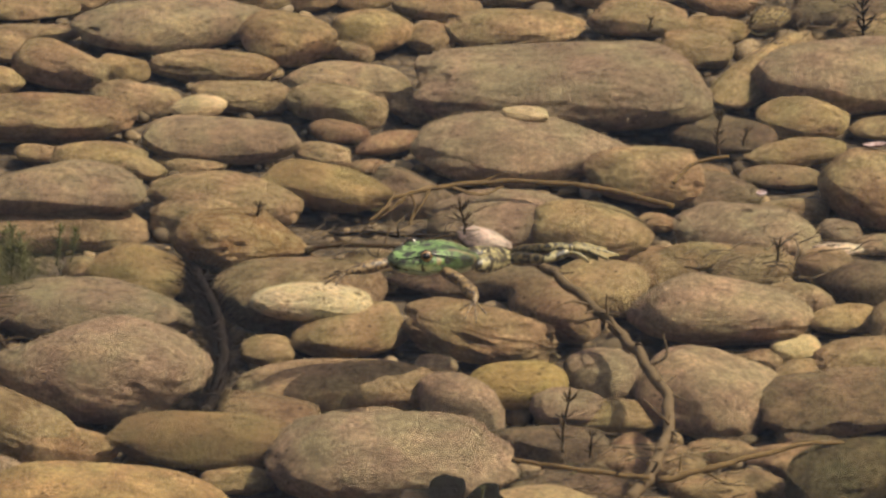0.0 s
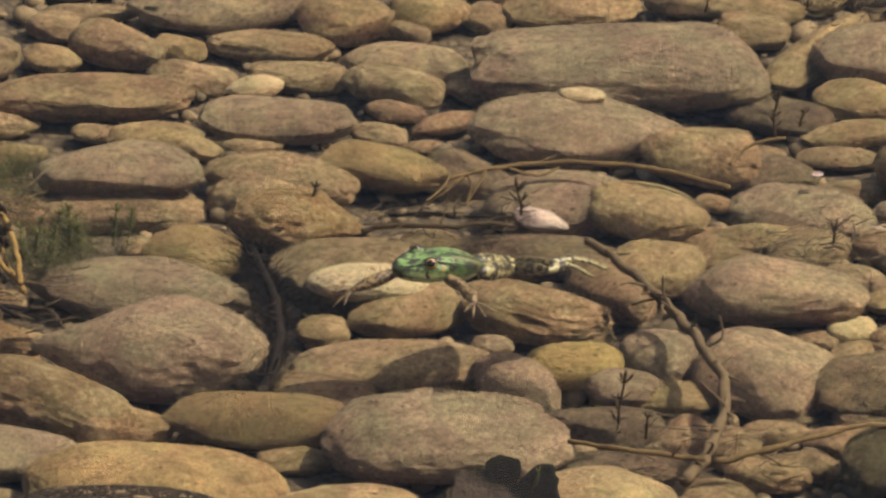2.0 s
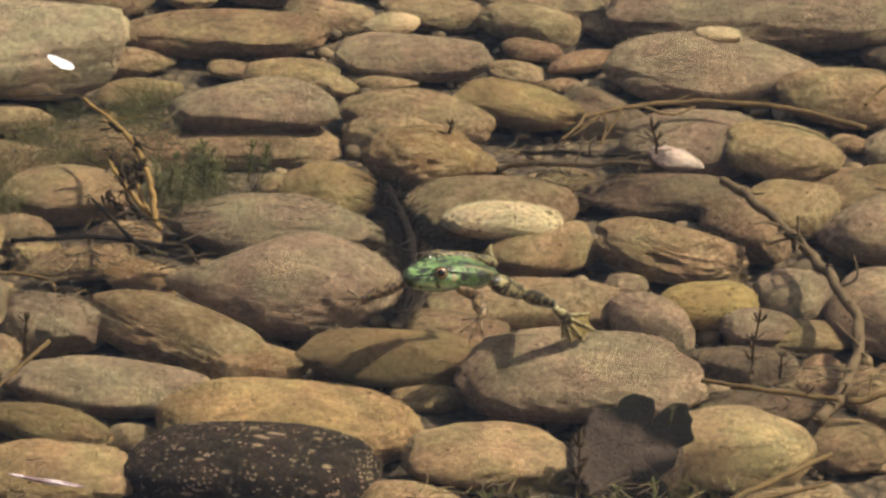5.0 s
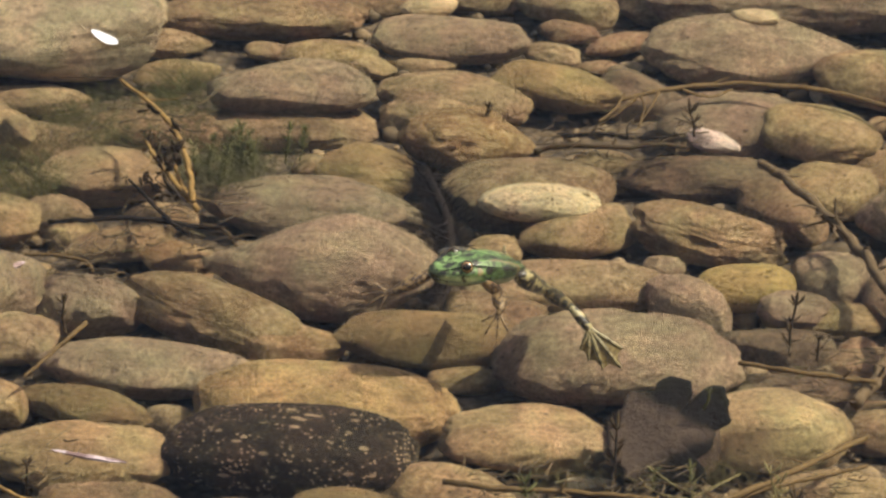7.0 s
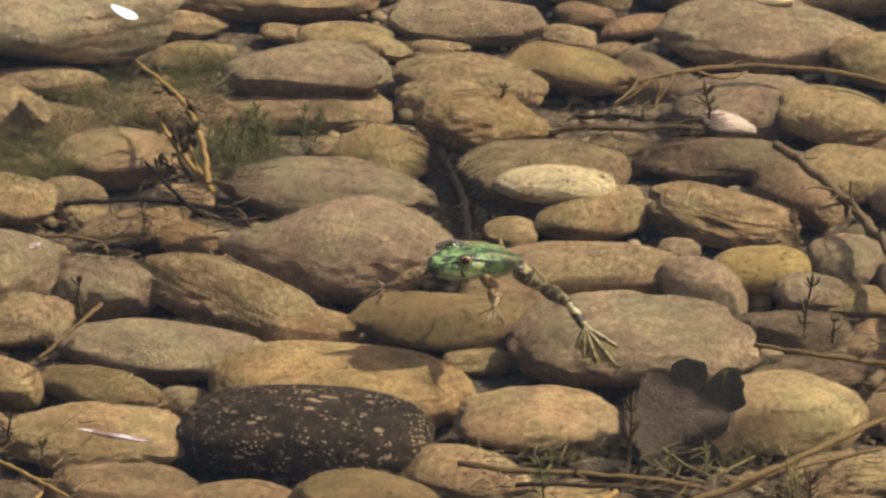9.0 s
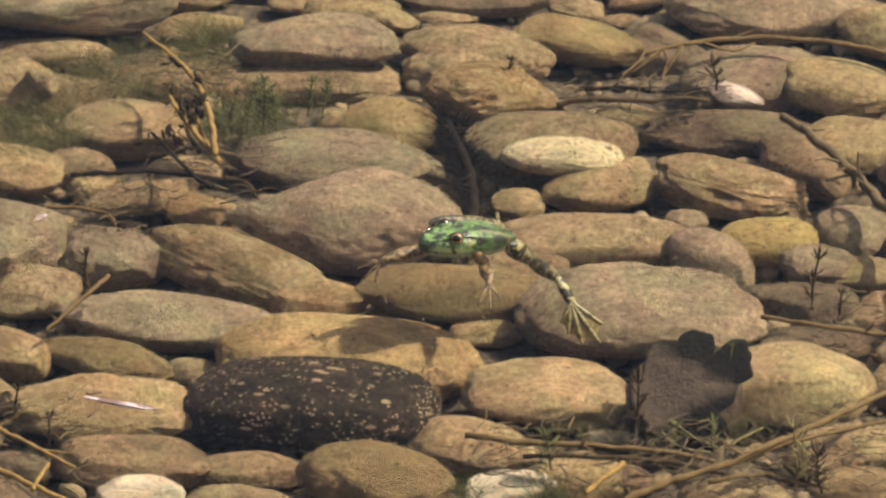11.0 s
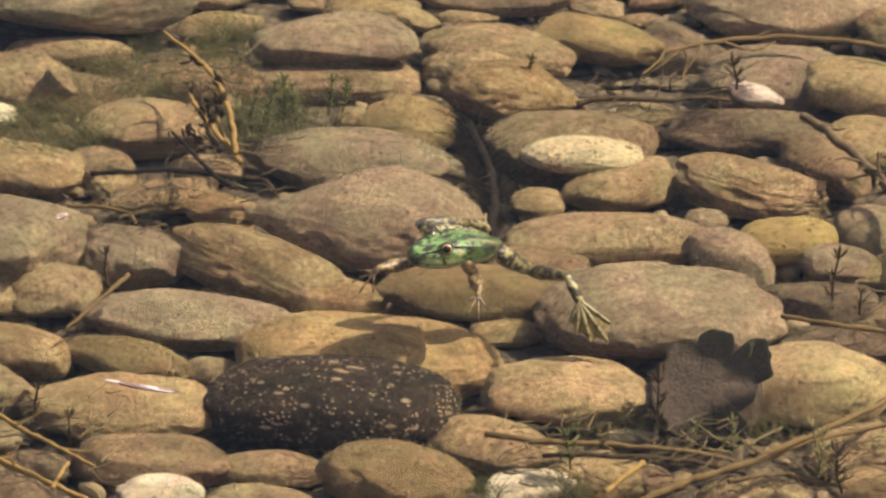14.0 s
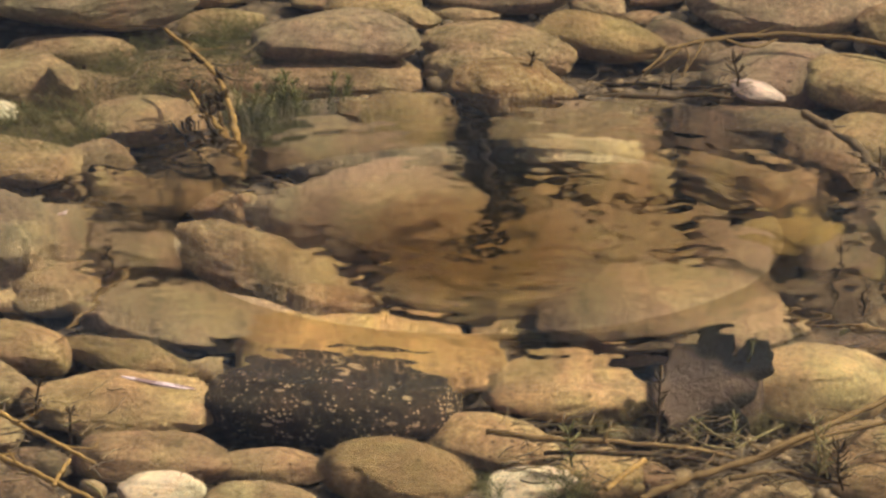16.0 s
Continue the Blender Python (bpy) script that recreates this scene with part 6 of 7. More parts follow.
    walk(limb["left_palm"], [
        (0, aim(-0.0028, 0.0612, -0.0071, 0.498, 0.738, -0.456, (0.14, 0.00, 0.99))),
        (0.5, aim(-0.0012, 0.0614, -0.0058, 0.446, 0.817, -0.364, (0.14, 0.00, 0.99))),
        (1, aim(0.0003, 0.0614, -0.0045, 0.385, 0.879, -0.283, (0.14, 0.00, 0.99))),
        (1.5, aim(0.0022, 0.0613, -0.0034, 0.325, 0.923, -0.206, (0.14, 0.00, 0.99))),
        (2, aim(0.0040, 0.0612, -0.0022, 0.257, 0.957, -0.135, (0.14, 0.00, 0.99))),
        (2.5, aim(-0.0037, 0.0592, -0.0052, 0.409, 0.884, -0.225, (0.12, 0.00, 0.99))),
        (3, aim(-0.0147, 0.0515, -0.0114, 0.541, 0.775, -0.326, (0.41, 0.67, 0.62))),
        (3.5, aim(-0.0138, 0.0432, -0.0162, 0.749, 0.540, -0.384, (0.42, 0.66, 0.62))),
        (4, aim(-0.0138, 0.0357, -0.0191, 0.813, 0.168, -0.558, (0.40, 0.68, 0.62))),
        (6.5, aim(-0.0073, 0.0304, -0.0209, 0.547, 0.411, -0.729, (0.37, 0.69, 0.62))),
        (7, aim(-0.0059, 0.0296, -0.0212, 0.454, 0.380, -0.806, (0.37, 0.69, 0.62))),
        (7.5, aim(-0.0053, 0.0294, -0.0213, 0.485, 0.458, -0.745, (0.38, 0.68, 0.62))),
        (8, aim(-0.0046, 0.0292, -0.0215, 0.504, 0.509, -0.698, (0.38, 0.68, 0.62))),
        (8.5, aim(-0.0040, 0.0291, -0.0217, 0.516, 0.549, -0.657, (0.38, 0.68, 0.62))),
        (9, aim(-0.0033, 0.0289, -0.0218, 0.526, 0.583, -0.620, (0.38, 0.68, 0.62))),
        (11.5, aim(-0.0059, 0.0277, -0.0228, 0.448, 0.716, -0.536, (0.34, 0.69, 0.64))),
        (12, aim(-0.0051, 0.0287, -0.0235, 0.489, 0.700, -0.520, (0.37, 0.67, 0.64))),
        (12.5, aim(-0.0043, 0.0298, -0.0242, 0.529, 0.683, -0.503, (0.41, 0.64, 0.65))),
        (13, aim(-0.0036, 0.0297, -0.0242, 0.550, 0.647, -0.528, (0.41, 0.64, 0.65))),
        (13.5, aim(-0.0040, 0.0290, -0.0237, 0.537, 0.628, -0.564, (0.40, 0.66, 0.64))),
        (14, aim(-0.0035, 0.0286, -0.0237, 0.543, 0.594, -0.593, (0.39, 0.66, 0.64))),
        (14.5, aim(-0.0028, 0.0285, -0.0237, 0.557, 0.546, -0.626, (0.39, 0.66, 0.64))),
        (15, aim(-0.0019, 0.0286, -0.0237, 0.575, 0.479, -0.664, (0.40, 0.66, 0.64))),
        (15.4, aim(-0.0013, 0.0285, -0.0237, 0.576, 0.424, -0.698, (0.40, 0.66, 0.64))),
        (15.5, aim(-0.0146, 0.0567, -0.0216, -0.331, 0.883, -0.331, (0.00, 0.00, 1.00))),
        (15.6, aim(-0.0477, 0.0172, -0.0075, -0.996, 0.072, -0.050, (0.00, 0.00, 1.00))),
        (15.7, aim(-0.0477, 0.0172, -0.0075, -0.996, 0.072, -0.050, (0.00, 0.00, 1.00))),
        (15.8, aim(-0.0477, 0.0172, -0.0075, -0.996, 0.072, -0.050, (0.00, 0.00, 1.00))),
        (15.9, aim(-0.0477, 0.0172, -0.0075, -0.996, 0.072, -0.050, (0.00, 0.00, 1.00))),
        (16, aim(-0.0477, 0.0172, -0.0075, -0.996, 0.072, -0.050, (0.00, 0.00, 1.00))),
    ])
    walk(limb["right_upper_arm"], [
        (0, aim(0.0040, -0.0125, -0.0060, 0.892, -0.399, -0.211)),
        (0.5, aim(0.0040, -0.0125, -0.0060, 0.892, -0.390, -0.227)),
        (1, aim(0.0040, -0.0125, -0.0060, 0.892, -0.382, -0.242)),
        (1.5, aim(0.0040, -0.0125, -0.0060, 0.888, -0.373, -0.271)),
        (2, aim(0.0040, -0.0125, -0.0060, 0.882, -0.362, -0.301)),
        (2.5, aim(0.0040, -0.0125, -0.0060, 0.869, -0.306, -0.389)),
        (3, aim(0.0040, -0.0125, -0.0060, 0.849, -0.247, -0.467)),
        (3.5, aim(0.0040, -0.0125, -0.0060, 0.864, -0.304, -0.403)),
        (4, aim(0.0040, -0.0125, -0.0060, 0.893, -0.313, -0.324)),
        (6.5, aim(0.0040, -0.0125, -0.0060, 0.913, -0.347, -0.216)),
        (7, aim(0.0040, -0.0125, -0.0060, 0.914, -0.356, -0.197)),
        (7.5, aim(0.0040, -0.0125, -0.0060, 0.912, -0.356, -0.204)),
        (8, aim(0.0040, -0.0125, -0.0060, 0.910, -0.356, -0.211)),
        (8.5, aim(0.0040, -0.0125, -0.0060, 0.909, -0.355, -0.219)),
        (9, aim(0.0040, -0.0125, -0.0060, 0.907, -0.355, -0.225)),
        (11.5, aim(0.0040, -0.0125, -0.0060, 0.911, -0.238, -0.336)),
        (12, aim(0.0040, -0.0125, -0.0060, 0.889, -0.267, -0.372)),
        (12.5, aim(0.0040, -0.0125, -0.0060, 0.863, -0.289, -0.414)),
        (13, aim(0.0040, -0.0125, -0.0060, 0.867, -0.299, -0.399)),
        (13.5, aim(0.0040, -0.0125, -0.0060, 0.877, -0.290, -0.384)),
        (14, aim(0.0040, -0.0125, -0.0060, 0.886, -0.287, -0.364)),
        (14.5, aim(0.0040, -0.0125, -0.0060, 0.889, -0.296, -0.349)),
        (15, aim(0.0040, -0.0125, -0.0060, 0.885, -0.318, -0.340)),
        (15.4, aim(0.0040, -0.0125, -0.0060, 0.887, -0.325, -0.328)),
        (15.45, aim(0.0040, -0.0125, -0.0060, 0.320, -0.868, -0.380)),
        (15.5, aim(0.0040, -0.0125, -0.0060, -0.331, -0.883, -0.331)),
        (15.6, aim(0.0040, -0.0125, -0.0060, -0.992, -0.119, -0.050)),
        (15.7, aim(0.0040, -0.0125, -0.0060, -0.992, -0.119, -0.050)),
        (15.8, aim(0.0040, -0.0125, -0.0060, -0.992, -0.119, -0.050)),
        (15.9, aim(0.0040, -0.0125, -0.0060, -0.992, -0.119, -0.050)),
        (16, aim(0.0040, -0.0125, -0.0060, -0.992, -0.119, -0.050)),
    ])
    walk(limb["right_forearm"], [
        (0, aim(0.0285, -0.0235, -0.0118, 0.984, -0.044, -0.175)),
        (0.5, aim(0.0285, -0.0232, -0.0122, 0.974, -0.051, -0.219)),
        (1, aim(0.0285, -0.0230, -0.0127, 0.961, -0.071, -0.269)),
        (1.5, aim(0.0284, -0.0228, -0.0135, 0.949, -0.074, -0.306)),
        (2, aim(0.0283, -0.0225, -0.0143, 0.932, -0.089, -0.350)),
        (2.5, aim(0.0279, -0.0209, -0.0167, 0.959, 0.279, -0.056)),
        (3, aim(0.0273, -0.0193, -0.0188, 0.881, 0.454, 0.131)),
        (3.5, aim(0.0278, -0.0209, -0.0171, 0.961, 0.275, -0.025)),
        (4, aim(0.0286, -0.0211, -0.0149, 0.871, -0.248, -0.424)),
        (6.5, aim(0.0291, -0.0220, -0.0119, 0.864, -0.191, -0.466)),
        (7, aim(0.0291, -0.0223, -0.0114, 0.860, -0.183, -0.476)),
        (7.5, aim(0.0291, -0.0223, -0.0116, 0.861, -0.189, -0.473)),
        (8, aim(0.0290, -0.0223, -0.0118, 0.862, -0.195, -0.468)),
        (8.5, aim(0.0290, -0.0223, -0.0120, 0.862, -0.201, -0.465)),
        (9, aim(0.0289, -0.0223, -0.0122, 0.863, -0.208, -0.461)),
        (11.5, aim(0.0291, -0.0190, -0.0152, 0.998, 0.055, -0.041)),
        (12, aim(0.0284, -0.0198, -0.0162, 0.988, 0.109, 0.106)),
        (12.5, aim(0.0277, -0.0204, -0.0174, 0.965, 0.120, 0.233)),
        (13, aim(0.0278, -0.0207, -0.0170, 0.968, 0.140, 0.207)),
        (13.5, aim(0.0281, -0.0205, -0.0166, 0.976, 0.163, 0.144)),
        (14, aim(0.0284, -0.0204, -0.0160, 0.980, 0.173, 0.101)),
        (14.5, aim(0.0284, -0.0206, -0.0156, 0.979, 0.189, 0.072)),
        (15, aim(0.0283, -0.0212, -0.0154, 0.976, 0.209, 0.058)),
        (15.4, aim(0.0284, -0.0214, -0.0150, 0.975, 0.220, 0.034)),
        (15.45, aim(0.0128, -0.0364, -0.0164, 0.538, -0.805, -0.248)),
        (15.5, aim(-0.0051, -0.0368, -0.0151, -0.331, -0.883, -0.331)),
        (15.6, aim(-0.0233, -0.0158, -0.0074, -0.996, -0.072, -0.050)),
        (15.7, aim(-0.0233, -0.0158, -0.0074, -0.996, -0.072, -0.050)),
        (15.8, aim(-0.0233, -0.0158, -0.0074, -0.996, -0.072, -0.050)),
        (15.9, aim(-0.0233, -0.0158, -0.0074, -0.996, -0.072, -0.050)),
        (16, aim(-0.0233, -0.0158, -0.0074, -0.996, -0.072, -0.050)),
    ])
    walk(limb["right_palm"], [
        (0, aim(0.0605, -0.0249, -0.0175, 0.871, -0.289, -0.397, (0.14, 0.00, 0.99))),
        (0.5, aim(0.0602, -0.0249, -0.0194, 0.845, -0.233, -0.480, (0.14, 0.00, 0.99))),
        (1, aim(0.0598, -0.0253, -0.0214, 0.802, -0.164, -0.574, (0.14, 0.00, 0.99))),
        (1.5, aim(0.0593, -0.0252, -0.0234, 0.804, -0.173, -0.568, (0.14, 0.00, 0.99))),
        (2, aim(0.0585, -0.0253, -0.0257, 0.806, -0.183, -0.563, (0.14, 0.00, 0.99))),
        (2.5, aim(0.0591, -0.0118, -0.0185, 0.848, -0.249, -0.467, (0.12, 0.00, 0.99))),
        (3, aim(0.0560, -0.0045, -0.0146, 0.349, -0.810, -0.471, (0.41, 0.67, 0.62))),
        (3.5, aim(0.0590, -0.0119, -0.0179, 0.784, -0.509, -0.355, (0.42, 0.66, 0.62))),
        (4, aim(0.0569, -0.0292, -0.0287, 0.896, -0.313, -0.315, (0.40, 0.68, 0.62))),
        (6.5, aim(0.0572, -0.0283, -0.0271, 0.905, -0.284, -0.318, (0.37, 0.69, 0.62))),
        (7, aim(0.0571, -0.0282, -0.0269, 0.904, -0.281, -0.321, (0.37, 0.69, 0.62))),
        (7.5, aim(0.0571, -0.0284, -0.0270, 0.904, -0.286, -0.319, (0.38, 0.68, 0.62))),
        (8, aim(0.0570, -0.0286, -0.0270, 0.903, -0.291, -0.317, (0.38, 0.68, 0.62))),
        (8.5, aim(0.0570, -0.0288, -0.0271, 0.902, -0.294, -0.317, (0.38, 0.68, 0.62))),
        (9, aim(0.0570, -0.0290, -0.0272, 0.901, -0.299, -0.315, (0.38, 0.68, 0.62))),
        (11.5, aim(0.0615, -0.0173, -0.0166, 0.845, -0.102, -0.525, (0.34, 0.69, 0.64))),
        (12, aim(0.0606, -0.0163, -0.0128, 0.822, -0.125, -0.555, (0.37, 0.67, 0.64))),
        (12.5, aim(0.0591, -0.0165, -0.0098, 0.798, -0.144, -0.585, (0.41, 0.64, 0.65))),
        (13, aim(0.0593, -0.0162, -0.0102, 0.799, -0.145, -0.584, (0.41, 0.64, 0.65))),
        (13.5, aim(0.0598, -0.0152, -0.0119, 0.794, -0.117, -0.597, (0.40, 0.66, 0.64))),
        (14, aim(0.0602, -0.0148, -0.0127, 0.796, -0.103, -0.596, (0.39, 0.66, 0.64))),
        (14.5, aim(0.0603, -0.0145, -0.0133, 0.797, -0.104, -0.595, (0.39, 0.66, 0.64))),
        (15, aim(0.0601, -0.0145, -0.0135, 0.796, -0.118, -0.594, (0.40, 0.66, 0.64))),
        (15.4, aim(0.0601, -0.0143, -0.0139, 0.796, -0.118, -0.594, (0.40, 0.66, 0.64))),
        (15.45, aim(0.0303, -0.0625, -0.0245, 0.279, -0.783, -0.556)),
        (15.5, aim(-0.0159, -0.0655, -0.0259, -0.331, -0.883, -0.331, (0.00, 0.00, 1.00))),
        (15.6, aim(-0.0557, -0.0181, -0.0090, -0.996, -0.072, -0.050, (0.00, 0.00, 1.00))),
        (15.7, aim(-0.0557, -0.0181, -0.0090, -0.996, -0.072, -0.050, (0.00, 0.00, 1.00))),
        (15.8, aim(-0.0557, -0.0181, -0.0090, -0.996, -0.072, -0.050, (0.00, 0.00, 1.00))),
        (15.9, aim(-0.0557, -0.0181, -0.0090, -0.996, -0.072, -0.050, (0.00, 0.00, 1.00))),
        (16, aim(-0.0557, -0.0181, -0.0090, -0.996, -0.072, -0.050, (0.00, 0.00, 1.00))),
    ])
    walk(limb["left_thigh"], [
        (0, aim(-0.0290, 0.0085, -0.0050, -0.853, -0.491, -0.178)),
        (0.5, aim(-0.0290, 0.0085, -0.0050, -0.825, -0.513, -0.238)),
        (1, aim(-0.0290, 0.0085, -0.0050, -0.795, -0.530, -0.295)),
        (1.5, aim(-0.0290, 0.0085, -0.0050, -0.827, -0.504, -0.249)),
        (2, aim(-0.0290, 0.0085, -0.0050, -0.858, -0.474, -0.198)),
        (2.5, aim(-0.0290, 0.0085, -0.0050, -0.889, -0.418, -0.187)),
        (3, aim(-0.0290, 0.0085, -0.0050, -0.916, -0.359, -0.178)),
        (3.5, aim(-0.0290, 0.0085, -0.0050, -0.850, -0.442, -0.287)),
        (4, aim(-0.0290, 0.0085, -0.0050, -0.797, -0.429, -0.425)),
        (6.5, aim(-0.0290, 0.0085, -0.0050, -0.746, -0.430, -0.508)),
        (7, aim(-0.0290, 0.0085, -0.0050, -0.708, -0.460, -0.536)),
        (7.5, aim(-0.0290, 0.0085, -0.0050, -0.703, -0.457, -0.545)),
        (8, aim(-0.0290, 0.0085, -0.0050, -0.698, -0.453, -0.555)),
        (8.5, aim(-0.0290, 0.0085, -0.0050, -0.693, -0.450, -0.563)),
        (9, aim(-0.0290, 0.0085, -0.0050, -0.687, -0.446, -0.573)),
        (11.5, aim(-0.0290, 0.0085, -0.0050, -0.623, -0.546, -0.560)),
        (12, aim(-0.0290, 0.0085, -0.0050, -0.724, -0.425, -0.544)),
        (12.5, aim(-0.0290, 0.0085, -0.0050, -0.806, -0.276, -0.523)),
        (13, aim(-0.0290, 0.0085, -0.0050, -0.785, -0.277, -0.555)),
        (13.5, aim(-0.0290, 0.0085, -0.0050, -0.762, -0.331, -0.557)),
        (14, aim(-0.0290, 0.0085, -0.0050, -0.730, -0.352, -0.586)),
        (14.5, aim(-0.0290, 0.0085, -0.0050, -0.707, -0.349, -0.615)),
        (15, aim(-0.0290, 0.0085, -0.0050, -0.715, -0.327, -0.618)),
        (15.4, aim(-0.0290, 0.0085, -0.0050, -0.715, -0.327, -0.617)),
        (15.5, aim(-0.0290, 0.0085, -0.0050, -0.988, 0.148, -0.049)),
        (15.6, aim(-0.0290, 0.0085, -0.0050, -0.992, 0.119, -0.050)),
        (15.7, aim(-0.0290, 0.0085, -0.0050, -0.992, 0.119, -0.050)),
        (15.8, aim(-0.0290, 0.0085, -0.0050, -0.992, 0.119, -0.050)),
        (15.9, aim(-0.0290, 0.0085, -0.0050, -0.992, 0.119, -0.050)),
        (16, aim(-0.0290, 0.0085, -0.0050, -0.992, 0.119, -0.050)),
    ])
    walk(limb["left_shin"], [
        (0, aim(-0.0751, -0.0180, -0.0146, -0.077, 0.922, 0.379)),
        (0.5, aim(-0.0735, -0.0192, -0.0178, -0.104, 0.921, 0.376)),
        (1, aim(-0.0719, -0.0201, -0.0209, -0.132, 0.918, 0.375)),
        (1.5, aim(-0.0737, -0.0187, -0.0184, -0.083, 0.927, 0.366)),
        (2, aim(-0.0753, -0.0171, -0.0157, -0.037, 0.936, 0.350)),
        (2.5, aim(-0.0770, -0.0141, -0.0151, -0.105, 0.923, 0.369)),
        (3, aim(-0.0785, -0.0109, -0.0146, -0.181, 0.908, 0.379)),
        (3.5, aim(-0.0749, -0.0154, -0.0205, -0.018, 0.929, 0.371)),
        (4, aim(-0.0720, -0.0146, -0.0280, -0.038, 0.932, 0.360)),
        (6.5, aim(-0.0693, -0.0147, -0.0325, 0.070, 0.985, 0.157)),
        (7, aim(-0.0672, -0.0163, -0.0339, 0.051, 0.983, 0.174)),
        (7.5, aim(-0.0670, -0.0162, -0.0344, 0.051, 0.983, 0.174)),
        (8, aim(-0.0667, -0.0160, -0.0350, 0.050, 0.984, 0.174)),
        (8.5, aim(-0.0664, -0.0158, -0.0354, 0.049, 0.984, 0.174)),
        (9, aim(-0.0661, -0.0156, -0.0360, 0.049, 0.984, 0.173)),
        (11.5, aim(-0.0626, -0.0210, -0.0353, 0.016, 0.987, 0.161)),
        (12, aim(-0.0681, -0.0144, -0.0344, -0.036, 0.973, 0.227)),
        (12.5, aim(-0.0726, -0.0064, -0.0332, -0.102, 0.954, 0.282)),
        (13, aim(-0.0714, -0.0065, -0.0350, -0.098, 0.953, 0.287)),
        (13.5, aim(-0.0702, -0.0094, -0.0351, -0.122, 0.947, 0.296)),
        (14, aim(-0.0684, -0.0105, -0.0366, -0.134, 0.944, 0.302)),
        (14.5, aim(-0.0672, -0.0104, -0.0382, -0.129, 0.943, 0.308)),
        (15, aim(-0.0676, -0.0091, -0.0383, -0.113, 0.945, 0.307)),
        (15.4, aim(-0.0676, -0.0092, -0.0383, -0.113, 0.945, 0.307)),
        (15.45, aim(-0.0750, 0.0037, -0.0230, -0.632, 0.761, 0.147)),
        (15.5, aim(-0.0823, 0.0165, -0.0077, -0.995, 0.090, -0.050)),
        (15.6, aim(-0.0825, 0.0149, -0.0077, -0.996, 0.072, -0.050)),
        (15.7, aim(-0.0825, 0.0149, -0.0077, -0.996, 0.072, -0.050)),
        (15.8, aim(-0.0825, 0.0149, -0.0077, -0.996, 0.072, -0.050)),
        (15.9, aim(-0.0825, 0.0149, -0.0077, -0.996, 0.072, -0.050)),
        (16, aim(-0.0825, 0.0149, -0.0077, -0.996, 0.072, -0.050)),
    ])
    walk(limb["left_ankle"], [
        (0, aim(-0.0789, 0.0281, 0.0044, -0.969, -0.037, 0.245)),
        (0.5, aim(-0.0787, 0.0268, 0.0010, -0.984, -0.050, 0.169)),
        (1, aim(-0.0785, 0.0258, -0.0022, -0.994, -0.051, 0.095)),
        (1.5, aim(-0.0778, 0.0276, -0.0001, -0.982, -0.186, 0.045)),
        (2, aim(-0.0772, 0.0297, 0.0018, -0.953, -0.303, 0.026)),
        (2.5, aim(-0.0823, 0.0321, 0.0033, -0.884, -0.467, -0.020)),
        (3, aim(-0.0875, 0.0345, 0.0043, -0.793, -0.608, -0.041)),
        (3.5, aim(-0.0758, 0.0311, -0.0020, -0.678, -0.309, -0.667)),
        (4, aim(-0.0739, 0.0320, -0.0100, -0.673, -0.515, -0.531)),
        (6.5, aim(-0.0658, 0.0345, -0.0246, -0.100, 0.507, -0.856)),
        (7, aim(-0.0647, 0.0328, -0.0252, -0.510, 0.591, -0.625)),
        (7.5, aim(-0.0644, 0.0330, -0.0257, -0.487, 0.591, -0.643)),
        (8, aim(-0.0642, 0.0332, -0.0263, -0.465, 0.591, -0.659)),
        (8.5, aim(-0.0640, 0.0334, -0.0267, -0.443, 0.590, -0.674)),
        (9, aim(-0.0637, 0.0336, -0.0273, -0.421, 0.589, -0.689)),
        (11.5, aim(-0.0618, 0.0284, -0.0272, -0.335, 0.565, -0.754)),
        (12, aim(-0.0699, 0.0342, -0.0230, -0.323, 0.592, -0.738)),
        (12.5, aim(-0.0777, 0.0413, -0.0191, -0.310, 0.622, -0.719)),
        (13, aim(-0.0763, 0.0412, -0.0206, -0.269, 0.610, -0.745)),
        (13.5, aim(-0.0762, 0.0380, -0.0202, -0.258, 0.590, -0.765)),
        (14, aim(-0.0751, 0.0367, -0.0215, -0.220, 0.572, -0.790)),
        (14.5, aim(-0.0736, 0.0368, -0.0228, -0.169, 0.556, -0.813)),
        (15, aim(-0.0733, 0.0381, -0.0230, -0.153, 0.556, -0.817)),
        (15.4, aim(-0.0733, 0.0381, -0.0230, -0.148, 0.555, -0.819)),
        (15.45, aim(-0.1027, 0.0295, -0.0166, -0.665, 0.550, -0.506)),
        (15.5, aim(-0.1321, 0.0210, -0.0102, -0.995, 0.090, -0.050)),
        (15.6, aim(-0.1324, 0.0185, -0.0102, -0.996, 0.072, -0.050)),
        (15.7, aim(-0.1324, 0.0185, -0.0102, -0.996, 0.072, -0.050)),
        (15.8, aim(-0.1324, 0.0185, -0.0102, -0.996, 0.072, -0.050)),
        (15.9, aim(-0.1324, 0.0185, -0.0102, -0.996, 0.072, -0.050)),
        (16, aim(-0.1324, 0.0185, -0.0102, -0.996, 0.072, -0.050)),
    ])
